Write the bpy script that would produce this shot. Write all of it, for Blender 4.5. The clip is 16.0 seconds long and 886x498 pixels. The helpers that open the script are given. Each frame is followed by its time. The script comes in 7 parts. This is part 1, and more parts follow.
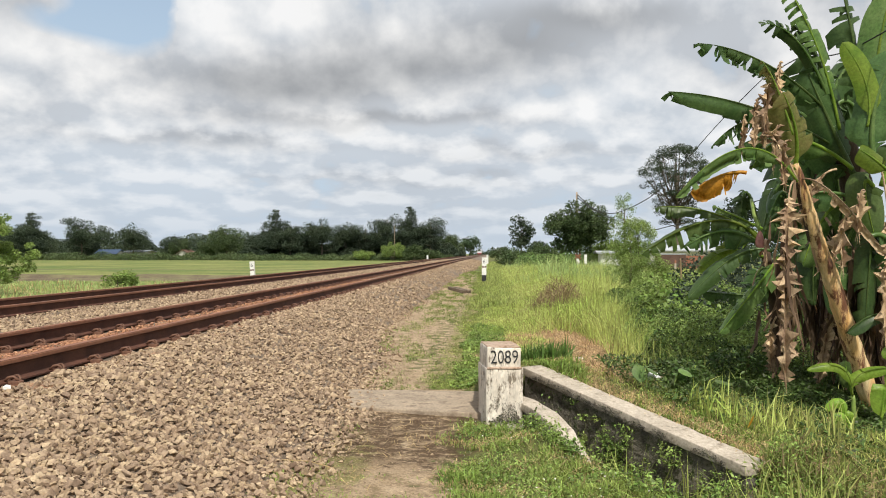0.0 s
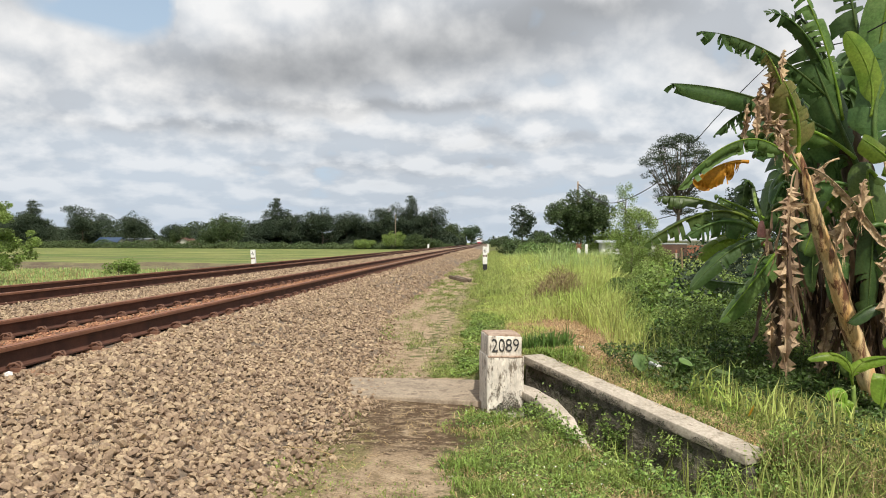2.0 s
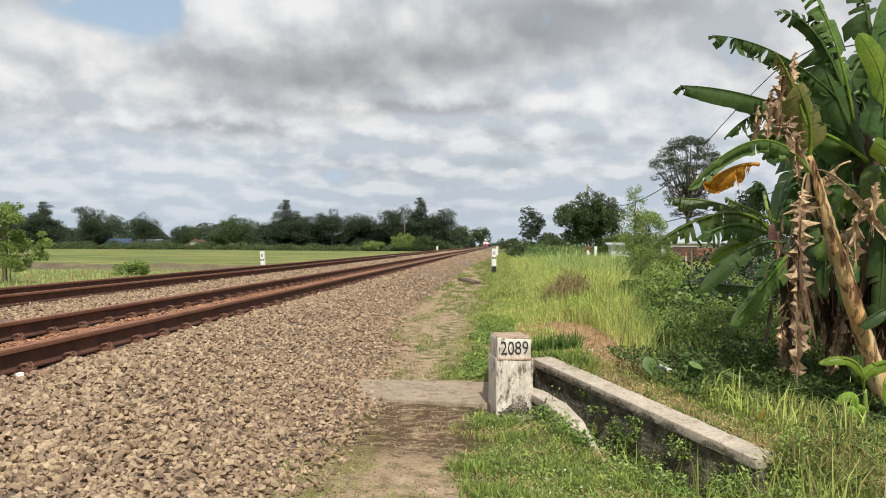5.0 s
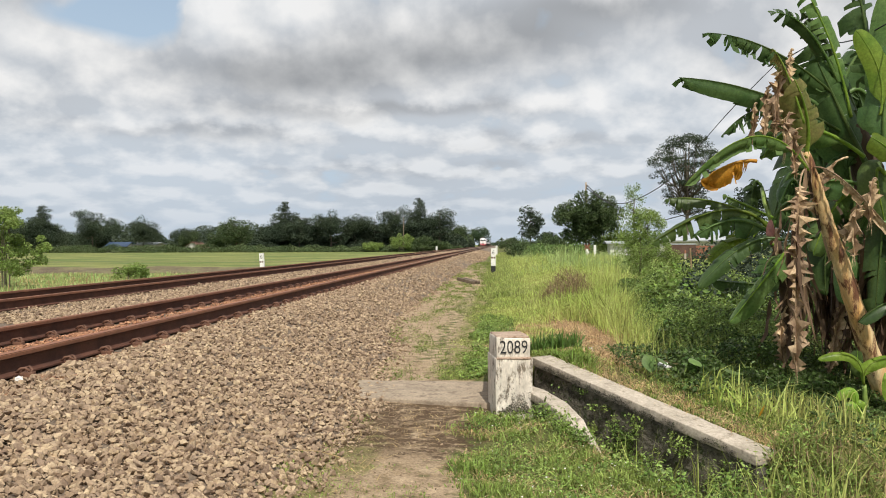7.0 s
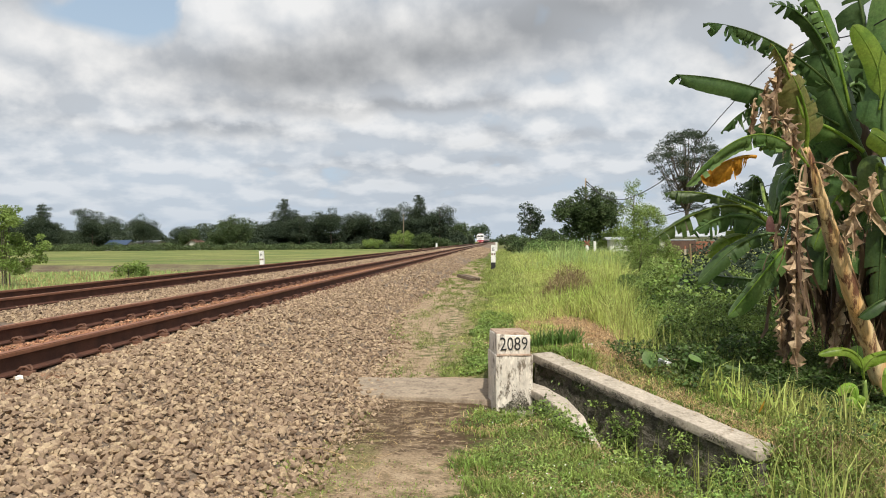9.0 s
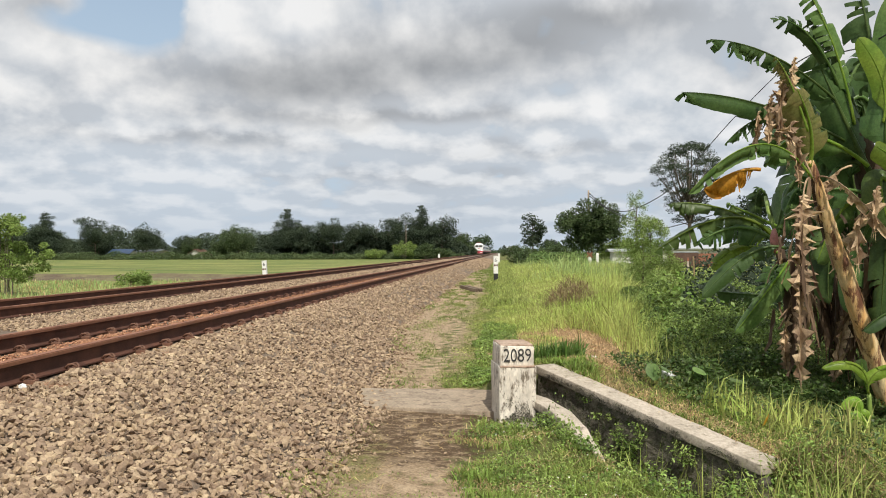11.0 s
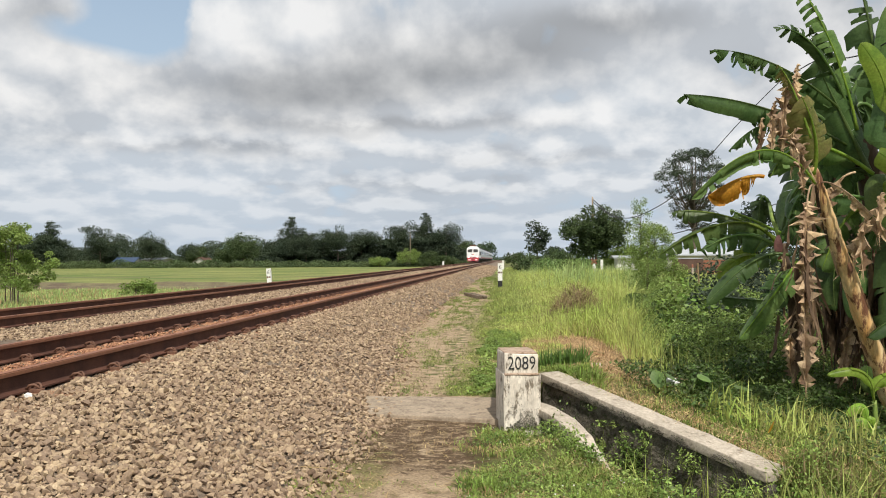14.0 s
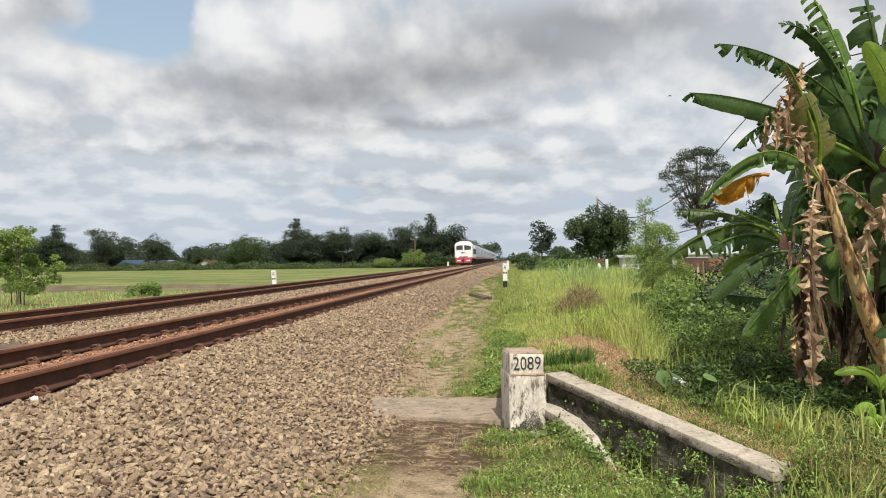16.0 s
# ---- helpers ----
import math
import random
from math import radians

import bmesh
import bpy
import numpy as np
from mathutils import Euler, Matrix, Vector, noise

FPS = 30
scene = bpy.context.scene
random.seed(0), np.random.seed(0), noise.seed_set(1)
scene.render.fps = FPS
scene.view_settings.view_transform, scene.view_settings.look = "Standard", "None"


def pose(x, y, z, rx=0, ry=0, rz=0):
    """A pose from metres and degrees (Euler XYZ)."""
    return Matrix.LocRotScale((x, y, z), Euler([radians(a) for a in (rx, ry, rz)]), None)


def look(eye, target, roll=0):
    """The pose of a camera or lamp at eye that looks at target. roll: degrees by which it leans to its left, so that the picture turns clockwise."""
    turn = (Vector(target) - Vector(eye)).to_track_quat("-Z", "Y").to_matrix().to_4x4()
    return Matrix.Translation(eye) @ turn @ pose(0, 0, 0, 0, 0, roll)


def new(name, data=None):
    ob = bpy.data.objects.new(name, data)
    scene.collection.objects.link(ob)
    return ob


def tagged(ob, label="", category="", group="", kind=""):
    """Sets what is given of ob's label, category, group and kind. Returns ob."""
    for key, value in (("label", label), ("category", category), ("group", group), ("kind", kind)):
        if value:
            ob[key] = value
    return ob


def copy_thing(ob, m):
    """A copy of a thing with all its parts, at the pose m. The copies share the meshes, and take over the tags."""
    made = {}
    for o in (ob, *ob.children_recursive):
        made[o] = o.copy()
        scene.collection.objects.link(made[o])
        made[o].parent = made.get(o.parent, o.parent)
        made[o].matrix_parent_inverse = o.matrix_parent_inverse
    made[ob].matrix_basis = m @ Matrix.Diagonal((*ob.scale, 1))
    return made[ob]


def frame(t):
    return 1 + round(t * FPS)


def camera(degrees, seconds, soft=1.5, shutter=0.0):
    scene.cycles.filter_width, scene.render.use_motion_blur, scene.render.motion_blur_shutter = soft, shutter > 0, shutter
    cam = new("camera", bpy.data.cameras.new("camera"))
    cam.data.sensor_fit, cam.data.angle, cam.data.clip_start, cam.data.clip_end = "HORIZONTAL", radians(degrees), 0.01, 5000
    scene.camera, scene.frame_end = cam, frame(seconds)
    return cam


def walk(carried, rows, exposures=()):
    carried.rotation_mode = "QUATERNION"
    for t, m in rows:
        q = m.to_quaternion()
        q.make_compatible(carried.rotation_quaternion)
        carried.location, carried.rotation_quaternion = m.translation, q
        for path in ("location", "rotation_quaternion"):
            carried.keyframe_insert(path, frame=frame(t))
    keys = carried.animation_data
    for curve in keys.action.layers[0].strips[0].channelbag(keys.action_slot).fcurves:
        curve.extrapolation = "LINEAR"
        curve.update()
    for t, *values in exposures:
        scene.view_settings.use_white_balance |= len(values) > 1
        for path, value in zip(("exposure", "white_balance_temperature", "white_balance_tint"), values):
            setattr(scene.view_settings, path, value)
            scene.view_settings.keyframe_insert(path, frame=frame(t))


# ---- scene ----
cam = camera(55.82, 16.0, soft=1.0)


def hand_pose(x, y, z, yaw, pitch, roll):
    """A hand-held camera: yaw to the left of the track, pitch up, roll to its left, in degrees."""
    a, b = radians(yaw), radians(pitch)
    ahead = Vector((-math.sin(a) * math.cos(b), math.cos(a) * math.cos(b), math.sin(b)))
    return look((x, y, z), Vector((x, y, z)) + ahead, roll)


HELD = (
    (0, 0.000, 0.000, 1.300, 3.210, 0.310, -0.000),
    (0.5, 0.000, 0.002, 1.300, 3.259, 0.203, -0.062),
    (1, -0.003, 0.005, 1.298, 3.375, -0.161, 0.054),
    (1.5, -0.000, 0.003, 1.295, 3.225, -0.360, 0.078),
    (2, -0.004, 0.003, 1.295, 3.266, -0.441, 0.189),
    (2.5, -0.006, -0.004, 1.297, 3.519, -0.396, 0.416),
    (3, -0.006, 0.005, 1.298, 3.767, -0.377, 0.503),
    (3.5, -0.010, -0.000, 1.299, 3.792, -0.372, 0.492),
    (4, -0.013, 0.005, 1.298, 3.831, -0.431, 0.469),
    (6.5, 0.001, 0.006, 1.296, 3.836, -0.085, -0.048),
    (7, 0.001, 0.008, 1.294, 3.834, -0.297, -0.246),
    (7.5, 0.004, 0.010, 1.297, 3.931, -0.547, -0.462),
    (8, 0.004, 0.009, 1.297, 3.981, -0.529, -0.457),
    (8.5, 0.004, 0.018, 1.294, 3.929, -0.540, -0.427),
    (9, 0.003, 0.010, 1.296, 3.834, -0.518, -0.491),
    (11.5, -0.010, 0.005, 1.299, 4.035, 0.371, -0.106),
    (12, -0.010, 0.001, 1.302, 4.121, 0.453, -0.074),
    (12.5, -0.014, 0.000, 1.304, 4.274, 0.551, 0.024),
    (13, -0.010, 0.003, 1.303, 4.345, 0.630, -0.041),
    (13.5, -0.009, -0.000, 1.303, 4.270, 0.686, -0.159),
    (14, -0.006, -0.004, 1.303, 4.280, 0.718, -0.366),
    (14.5, -0.004, -0.001, 1.305, 4.310, 0.755, -0.474),
    (15, -0.002, -0.003, 1.304, 4.361, 0.832, -0.544),
    (15.5, -0.002, -0.005, 1.306, 4.486, 0.839, -0.631),
    (16, -0.004, 0.000, 1.304, 4.608, 0.762, -0.733),
)
EXPOSED = ((0, 0.02), (1.0, 0.0), (3.0, 0.01), (3.5, -0.23), (4.0, -0.12), (6.5, -0.06), (9.0, -0.06), (16.0, -0.06))
walk(cam, [(t, hand_pose(*p)) for t, *p in HELD], EXPOSED)

# ---- sky and sun ----
SUN_WAY = Vector((0.15, -0.58, 0.80)).normalized()
world = bpy.data.worlds.new("sky")
scene.world = world
world.use_nodes = True


def nodes_of(tree):
    tree.nodes.clear()

    def add(kind, inputs=None):
        n = tree.nodes.new(kind)
        for k, v in (inputs or {}).items():
            if isinstance(v, bpy.types.NodeSocket):
                tree.links.new(v, n.inputs[k])
            else:
                n.inputs[k].default_value = v
        return n
    return add


def math_node(add, op, a, b=0.0, c=0.0, clamp=False):
    n = add("ShaderNodeMath", {0: a, 1: b, 2: c})
    n.operation, n.use_clamp = op, clamp
    return n.outputs[0]


def ramp_node(add, fac, stops):
    n = add("ShaderNodeValToRGB", {0: fac})
    el = n.color_ramp.elements
    while len(el) < len(stops):
        el.new(0.5)
    for e, (p, c) in zip(el, stops):
        e.position = p
        e.color = (*c, 1) if len(c) == 3 else c
    return n.outputs[0]


def mix_node(add, fac, a, b, blend="MIX"):
    n = add("ShaderNodeMix", {0: fac})
    n.data_type, n.blend_type = "RGBA", blend
    for k, v in ((6, a), (7, b)):
        if isinstance(v, bpy.types.NodeSocket):
            n.id_data.links.new(v, n.inputs[k])
        else:
            n.inputs[k].default_value = (*v, 1)
    return n.outputs[2]


def make_sky():
    """A broken layer of flat-based cumulus under a pale blue sky, hazy towards the horizon."""
    add = nodes_of(world.node_tree)
    way = add("ShaderNodeTexCoord").outputs["Generated"]
    sky = add("ShaderNodeTexSky")
    sky.sky_type, sky.sun_disc = "NISHITA", False
    sky.sun_elevation, sky.sun_rotation = math.asin(SUN_WAY.z), math.atan2(SUN_WAY.x, SUN_WAY.y)
    sky.air_density, sky.dust_density = 1.2, 2.0
    clear = mix_node(add, 1.0, sky.outputs[0], (0.12, 0.12, 0.12), "MULTIPLY")
    sep = add("ShaderNodeSeparateXYZ", {0: way})
    up = math_node(add, "MAXIMUM", sep.outputs[2], 0.0)
    turn = math_node(add, "ARCTAN2", sep.outputs[0], sep.outputs[1])
    rise = math_node(add, "MULTIPLY", math_node(add, "LOGARITHM", math_node(add, "ADD", up, 0.07), 2.718), 0.36)
    place = add("ShaderNodeCombineXYZ", {0: turn, 1: 0.0, 2: rise}).outputs[0]
    place = add("ShaderNodeMapping", {0: place, 1: CLOUD_SHIFT}).outputs[0]
    high = ramp_node(add, up, [(0.07, (0, 0, 0)), (0.27, (1, 1, 1))])

    def noise_of(p, scale, detail, rough, warp=0.0):
        return add("ShaderNodeTexNoise", {"Vector": p, "Scale": scale, "Detail": detail, "Roughness": rough, "Distortion": warp}).outputs[0]

    def lumps(p):
        """Billows: rounded cells broken up by noise, smaller towards the horizon."""
        bent = mix_node(add, 0.07, p, add("ShaderNodeTexNoise", {"Vector": p, "Scale": 7.0, "Detail": 5.0}).outputs[1], "ADD")

        def cells(scale):
            c = add("ShaderNodeTexVoronoi", {"Vector": bent, "Scale": scale})
            c.feature, c.voronoi_dimensions = "SMOOTH_F1", "3D"
            c.inputs["Smoothness"].default_value = 0.6
            return c.outputs[0]
        fine, broad = noise_of(p, 17.0, 6.0, 0.52), noise_of(p, 7.5, 7.0, 0.5)
        n = add("ShaderNodeMix", {0: high, 2: fine, 3: broad}).outputs[0]
        c = add("ShaderNodeMix", {0: high, 2: cells(14.0), 3: cells(8.0)}).outputs[0]
        return math_node(add, "MULTIPLY_ADD", c, -0.35, math_node(add, "MULTIPLY_ADD", n, 0.85, 0.12))
    here = lumps(place)
    above = lumps(add("ShaderNodeMapping", {0: place, 1: (0.006, 0.0, 0.028)}).outputs[0])
    broad = noise_of(place, 2.6, 2.0, 0.45)
    stir = math_node(add, "SUBTRACT", here, 0.4)
    u = math_node(add, "MULTIPLY_ADD", stir, 0.16, turn)
    v = math_node(add, "MULTIPLY_ADD", stir, 0.07, up)

    def mass(u0, v0, a, b):
        """A soft cloud mass about the way u0 to the right, v0 up."""
        du = math_node(add, "DIVIDE", math_node(add, "SUBTRACT", u, u0), a)
        dv = math_node(add, "DIVIDE", math_node(add, "SUBTRACT", v, v0), b)
        q = math_node(add, "ADD", math_node(add, "MULTIPLY", du, du), math_node(add, "MULTIPLY", dv, dv))
        return math_node(add, "POWER", 2.718, math_node(add, "MULTIPLY", q, -1.0))

    def heaped(masses):
        total = 0.0
        for (u0, v0, a, b, k) in masses:
            total = math_node(add, "MULTIPLY_ADD", mass(u0, v0, a, b), k, total)
        return total
    # the grey bellies of the large clouds, and the gaps
    grey = heaped(GREY_MASSES)
    gap = heaped(GAPS)
    thick = math_node(add, "ADD", math_node(add, "MULTIPLY_ADD", math_node(add, "SUBTRACT", broad, 0.5), 1.0, math_node(add, "MULTIPLY_ADD", stir, -0.35, 0.16)), grey)
    crest = math_node(add, "MULTIPLY_ADD", math_node(add, "SUBTRACT", here, above), 4.2, math_node(add, "MULTIPLY_ADD", stir, 1.9, 0.40), clamp=True)
    belly = ramp_node(add, thick, [(0.0, (0.63, 0.69, 0.755)), (0.3, (0.53, 0.56, 0.60)), (0.62, (0.36, 0.375, 0.395)), (1.0, (0.28, 0.29, 0.305))])
    lit = ramp_node(add, thick, [(0.0, (0.92, 0.925, 0.93)), (0.3, (0.88, 0.875, 0.865)), (0.62, (0.56, 0.57, 0.58)), (1.0, (0.38, 0.39, 0.405))])
    cloud = mix_node(add, crest, belly, lit)
    cover = ramp_node(add, math_node(add, "ADD", math_node(add, "SUBTRACT", here, gap), math_node(add, "MULTIPLY", grey, 0.3)), [(0.13, (0, 0, 0)), (0.27, (1, 1, 1))])
    haze = mix_node(add, ramp_node(add, up, [(0.0, (1, 1, 1)), (0.3, (0.55, 0.55, 0.55))]), clear, (0.53, 0.66, 0.80))
    body = mix_node(add, cover, haze, cloud)
    low = ramp_node(add, up, [(0.0, (0.9, 0.9, 0.9)), (0.05, (0.5, 0.5, 0.5)), (0.16, (0.0, 0.0, 0.0))])
    final = mix_node(add, low, body, (0.53, 0.615, 0.715))
    back = add("ShaderNodeBackground", {0: final, 1: 1.0})
    add("ShaderNodeOutputWorld", {0: back.outputs[0]})


CLOUD_SHIFT = (3.1, 1.7, 0.0)
# way to the right, way up, half width, half height, weight
GREY_MASSES = ((-0.24, 0.195, 0.15, 0.030, 0.46), (-0.05, 0.225, 0.17, 0.030, 0.40), (0.10, 0.262, 0.13, 0.022, 0.40), (-0.34, 0.128, 0.16, 0.009, 0.30),
               (-0.14, 0.155, 0.20, 0.010, 0.32), (0.04, 0.118, 0.14, 0.008, 0.26), (-0.52, 0.255, 0.10, 0.02, 0.22), (-0.10, 0.085, 0.30, 0.006, 0.18))
GAPS = ((-0.42, 0.285, 0.065, 0.06, 0.58), (-0.50, 0.245, 0.05, 0.015, 0.22), (-0.30, 0.07, 0.12, 0.012, 0.06), (0.05, 0.07, 0.15, 0.012, 0.08))
make_sky()
sun = new("sun", bpy.data.lights.new("sun", "SUN"))
sun.data.energy, sun.data.angle, sun.data.color = 4.9, radians(1.0), (1.0, 0.95, 0.86)
sun.matrix_basis = look((0, 0, 30), Vector((0, 0, 30)) - SUN_WAY)
scene.view_settings.exposure = 0.0

# ---- materials ----
def surface(name, c1, c2, scale=3.0, fine=40.0, rough=0.85, bump=0.4, depth=0.01, metal=0.0, vary=0.0, thin=0.0, spots=None, glow=0.0, streak=1.0, spot_cut=0.52, spot_scale=2.7):
    """A weathered surface: two colours in large patches, fine grain, relief; vary: how much each piece differs;
    thin: how much light passes a leaf; spots: a third colour in blotches; streak: stretches the patches upright."""
    m = bpy.data.materials.new(name)
    m.use_nodes = True
    add = nodes_of(m.node_tree)
    co = add("ShaderNodeTexCoord").outputs["Object"]
    if streak != 1.0:
        co = add("ShaderNodeMapping", {0: co, 3: (1, 1, 1 / streak)}).outputs[0]
    big = add("ShaderNodeTexNoise", {"Vector": co, "Scale": scale, "Detail": 5.0, "Roughness": 0.6}).outputs[0]
    small = add("ShaderNodeTexNoise", {"Vector": co, "Scale": fine, "Detail": 4.0, "Roughness": 0.65}).outputs[0]
    col = mix_node(add, ramp_node(add, big, [(0.36, (0, 0, 0)), (0.64, (1, 1, 1))]), c1, c2)
    if spots:
        where = add("ShaderNodeTexNoise", {"Vector": co, "Scale": scale * spot_scale, "Detail": 8.0, "Roughness": 0.7}).outputs[0]
        col = mix_node(add, ramp_node(add, where, [(spot_cut, (0, 0, 0)), (spot_cut + 0.08, (1, 1, 1))]), col, spots)
    grain = ramp_node(add, small, [(0.3, (0.72, 0.72, 0.72)), (0.7, (1.22, 1.22, 1.22))])
    col = mix_node(add, 1.0, col, grain, "MULTIPLY")
    if vary:
        rnd = math_node(add, "FRACT", math_node(add, "ADD", add("ShaderNodeNewGeometry").outputs["Random Per Island"],
                                              add("ShaderNodeObjectInfo").outputs["Random"]))
        val = math_node(add, "MULTIPLY_ADD", rnd, 2 * vary, 1.0 - vary)
        hue = math_node(add, "MULTIPLY_ADD", rnd, 0.05 * vary, 0.5 - 0.025 * vary)
        col = add("ShaderNodeHueSaturation", {"Hue": hue, "Value": val, "Color": col}).outputs[0]
    rel = add("ShaderNodeBump", {"Strength": bump, "Distance": depth, "Height": small}).outputs[0]
    sh = add("ShaderNodeBsdfPrincipled", {"Base Color": col, "Roughness": rough, "Metallic": metal, "Normal": rel})
    sh.inputs["Specular IOR Level"].default_value = 0.35
    out = sh.outputs[0]
    if glow:
        sh.inputs["Emission Color"].default_value = (*c1, 1)
        sh.inputs["Emission Strength"].default_value = glow
    if thin:
        tr = add("ShaderNodeBsdfTranslucent", {"Color": col, "Normal": rel}).outputs[0]
        out = add("ShaderNodeMixShader", {0: thin, 1: out, 2: tr}).outputs[0]
    add("ShaderNodeOutputMaterial", {0: out})
    return m


def ground_surface():
    """Soil, straw and turf by the sheet's own cover values."""
    m = bpy.data.materials.new("soil_and_turf")
    m.use_nodes = True
    add = nodes_of(m.node_tree)
    co = add("ShaderNodeNewGeometry").outputs["Position"]
    big = add("ShaderNodeTexNoise", {"Vector": co, "Scale": 0.9, "Detail": 6.0, "Roughness": 0.65}).outputs[0]
    mid = add("ShaderNodeTexNoise", {"Vector": co, "Scale": 6.0, "Detail": 8.0, "Roughness": 0.7}).outputs[0]
    small = add("ShaderNodeTexNoise", {"Vector": co, "Scale": 55.0, "Detail": 5.0, "Roughness": 0.7}).outputs[0]
    wide = add("ShaderNodeTexNoise", {"Vector": add("ShaderNodeMapping", {0: co, 3: (0.55, 0.7, 1.0)}).outputs[0], "Scale": 0.13, "Detail": 11.0, "Roughness": 0.7}).outputs[0]
    soil = mix_node(add, ramp_node(add, mid, [(0.4, (0, 0, 0)), (0.62, (1, 1, 1))]), (0.26, 0.185, 0.112), (0.45, 0.34, 0.222))
    # ground under the grass: its dark tone includes the shade between blades
    turf = mix_node(add, ramp_node(add, mid, [(0.4, (0, 0, 0)), (0.65, (1, 1, 1))]), (0.085, 0.10, 0.028), (0.17, 0.165, 0.058))
    straw = mix_node(add, mid, (0.24, 0.15, 0.07), (0.46, 0.33, 0.17))
    far = mix_node(add, ramp_node(add, wide, [(0.42, (0, 0, 0)), (0.6, (1, 1, 1))]), (0.10, 0.145, 0.036), (0.235, 0.232, 0.078))

    def cover(name):
        n = add("ShaderNodeAttribute")
        n.attribute_name = name
        rough_edge = math_node(add, "MULTIPLY_ADD", math_node(add, "SUBTRACT", mid, 0.5), 1.6, n.outputs["Fac"])
        return ramp_node(add, rough_edge, [(0.38, (0, 0, 0)), (0.62, (1, 1, 1))])
    col = mix_node(add, cover("field"), turf, far)
    col = mix_node(add, cover("bund"), col, (0.13, 0.105, 0.07))
    col = mix_node(add, cover("straw"), col, straw)
    col = mix_node(add, cover("soil"), col, soil)
    fleck = add("ShaderNodeTexNoise", {"Vector": add("ShaderNodeMapping", {0: co, 3: (0.8, 1.3, 1.0)}).outputs[0], "Scale": 8.0, "Detail": 12.0, "Roughness": 0.85}).outputs[0]
    sward_n = add("ShaderNodeTexNoise", {"Vector": co, "Scale": 3.2, "Detail": 8.0, "Roughness": 0.7}).outputs[0]
    sward = math_node(add, "MULTIPLY", cover("sward"), ramp_node(add, sward_n, [(0.36, (0, 0, 0)), (0.55, (0.85, 0.85, 0.85))]))
    col = mix_node(add, sward, col, mix_node(add, mid, (0.15, 0.155, 0.045), (0.25, 0.225, 0.085)))
    moss = math_node(add, "MULTIPLY", cover("moss"), ramp_node(add, fleck, [(0.44, (0, 0, 0)), (0.51, (0.95, 0.95, 0.95))]))
    col = mix_node(add, moss, col, (0.085, 0.052, 0.028))
    col = mix_node(add, 1.0, col, ramp_node(add, small, [(0.32, (0.55, 0.55, 0.55)), (0.68, (1.38, 1.38, 1.38))]), "MULTIPLY")
    rel = add("ShaderNodeBump", {"Strength": 0.7, "Distance": 0.03, "Height": math_node(add, "ADD", small, mid)}).outputs[0]
    sh = add("ShaderNodeBsdfPrincipled", {"Base Color": col, "Roughness": 0.95, "Normal": rel})
    sh.inputs["Specular IOR Level"].default_value = 0.2
    add("ShaderNodeOutputMaterial", {0: sh.outputs[0]})
    return m


SOIL = ground_surface()
STONE = surface("crushed_stone", (0.26, 0.18, 0.115), (0.375, 0.278, 0.186), 9, 70, 0.9, 0.6, 0.006, vary=0.36)
RUSTY_STONE = surface("rust_stained_stone", (0.33, 0.155, 0.085), (0.42, 0.225, 0.135), 5, 60, 0.92, 0.5, 0.006, vary=0.35)
# stone dust, darkened to stand in for the shade between the stones
BED_GAP_SHADE = surface("stone_dust_with_gap_shade", (0.13, 0.095, 0.068), (0.22, 0.168, 0.122), 5, 24, 0.95, 1.0, 0.04)
# one rust in two tones: web shade and sunlit head are in the colours
RAIL_SHADED = surface("rust_with_web_shade", (0.064, 0.026, 0.016), (0.11, 0.044, 0.026), 4, 90, 0.85, 0.3, 0.002)
RAIL_HEAD_SUNLIT = surface("worn_sunlit_rail_head", (0.25, 0.11, 0.06), (0.18, 0.076, 0.043), 3, 60, 0.7, 0.15, 0.001)
CLIP = surface("rusted_spring_steel", (0.10, 0.05, 0.035), (0.16, 0.08, 0.05), 10, 90, 0.7, 0.3, 0.002)
SLEEPER = surface("dusty_concrete_sleeper", (0.26, 0.13, 0.07), (0.31, 0.18, 0.11), 4, 50, 0.95, 0.5, 0.004)
CONCRETE = surface("old_concrete", (0.27, 0.215, 0.155), (0.36, 0.285, 0.205), 3.5, 45, 0.92, 0.6, 0.006, spots=(0.21, 0.16, 0.115))
WHITEWASH = surface("flaking_whitewash", (0.74, 0.68, 0.58), (0.52, 0.455, 0.375), 6, 45, 0.9, 0.6, 0.006, spots=(0.17, 0.135, 0.10), streak=2.5)
COPING = surface("weathered_coping", (0.48, 0.415, 0.335), (0.36, 0.31, 0.245), 4, 40, 0.92, 0.6, 0.008, spots=(0.24, 0.20, 0.15), spot_cut=0.56)
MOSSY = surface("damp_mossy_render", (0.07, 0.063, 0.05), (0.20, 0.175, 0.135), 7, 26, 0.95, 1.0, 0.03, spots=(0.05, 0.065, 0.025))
BLACK_PAINT = surface("black_paint", (0.02, 0.02, 0.02), (0.03, 0.03, 0.03), 8, 60, 0.7, 0.2, 0.002)
WHITE_PAINT = surface("white_paint", (0.78, 0.77, 0.73), (0.70, 0.69, 0.65), 5, 50, 0.75, 0.2, 0.002)
TIMBER = surface("weathered_timber", (0.10, 0.075, 0.05), (0.16, 0.12, 0.085), 6, 60, 0.9, 0.5, 0.004)
LEAF = surface("tree_foliage", (0.058, 0.09, 0.033), (0.098, 0.135, 0.05), 0.5, 6, 0.75, 0.1, 0.01, vary=0.5, thin=0.25)
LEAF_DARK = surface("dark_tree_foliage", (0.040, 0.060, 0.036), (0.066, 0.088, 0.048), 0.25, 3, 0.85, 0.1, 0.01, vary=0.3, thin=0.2)
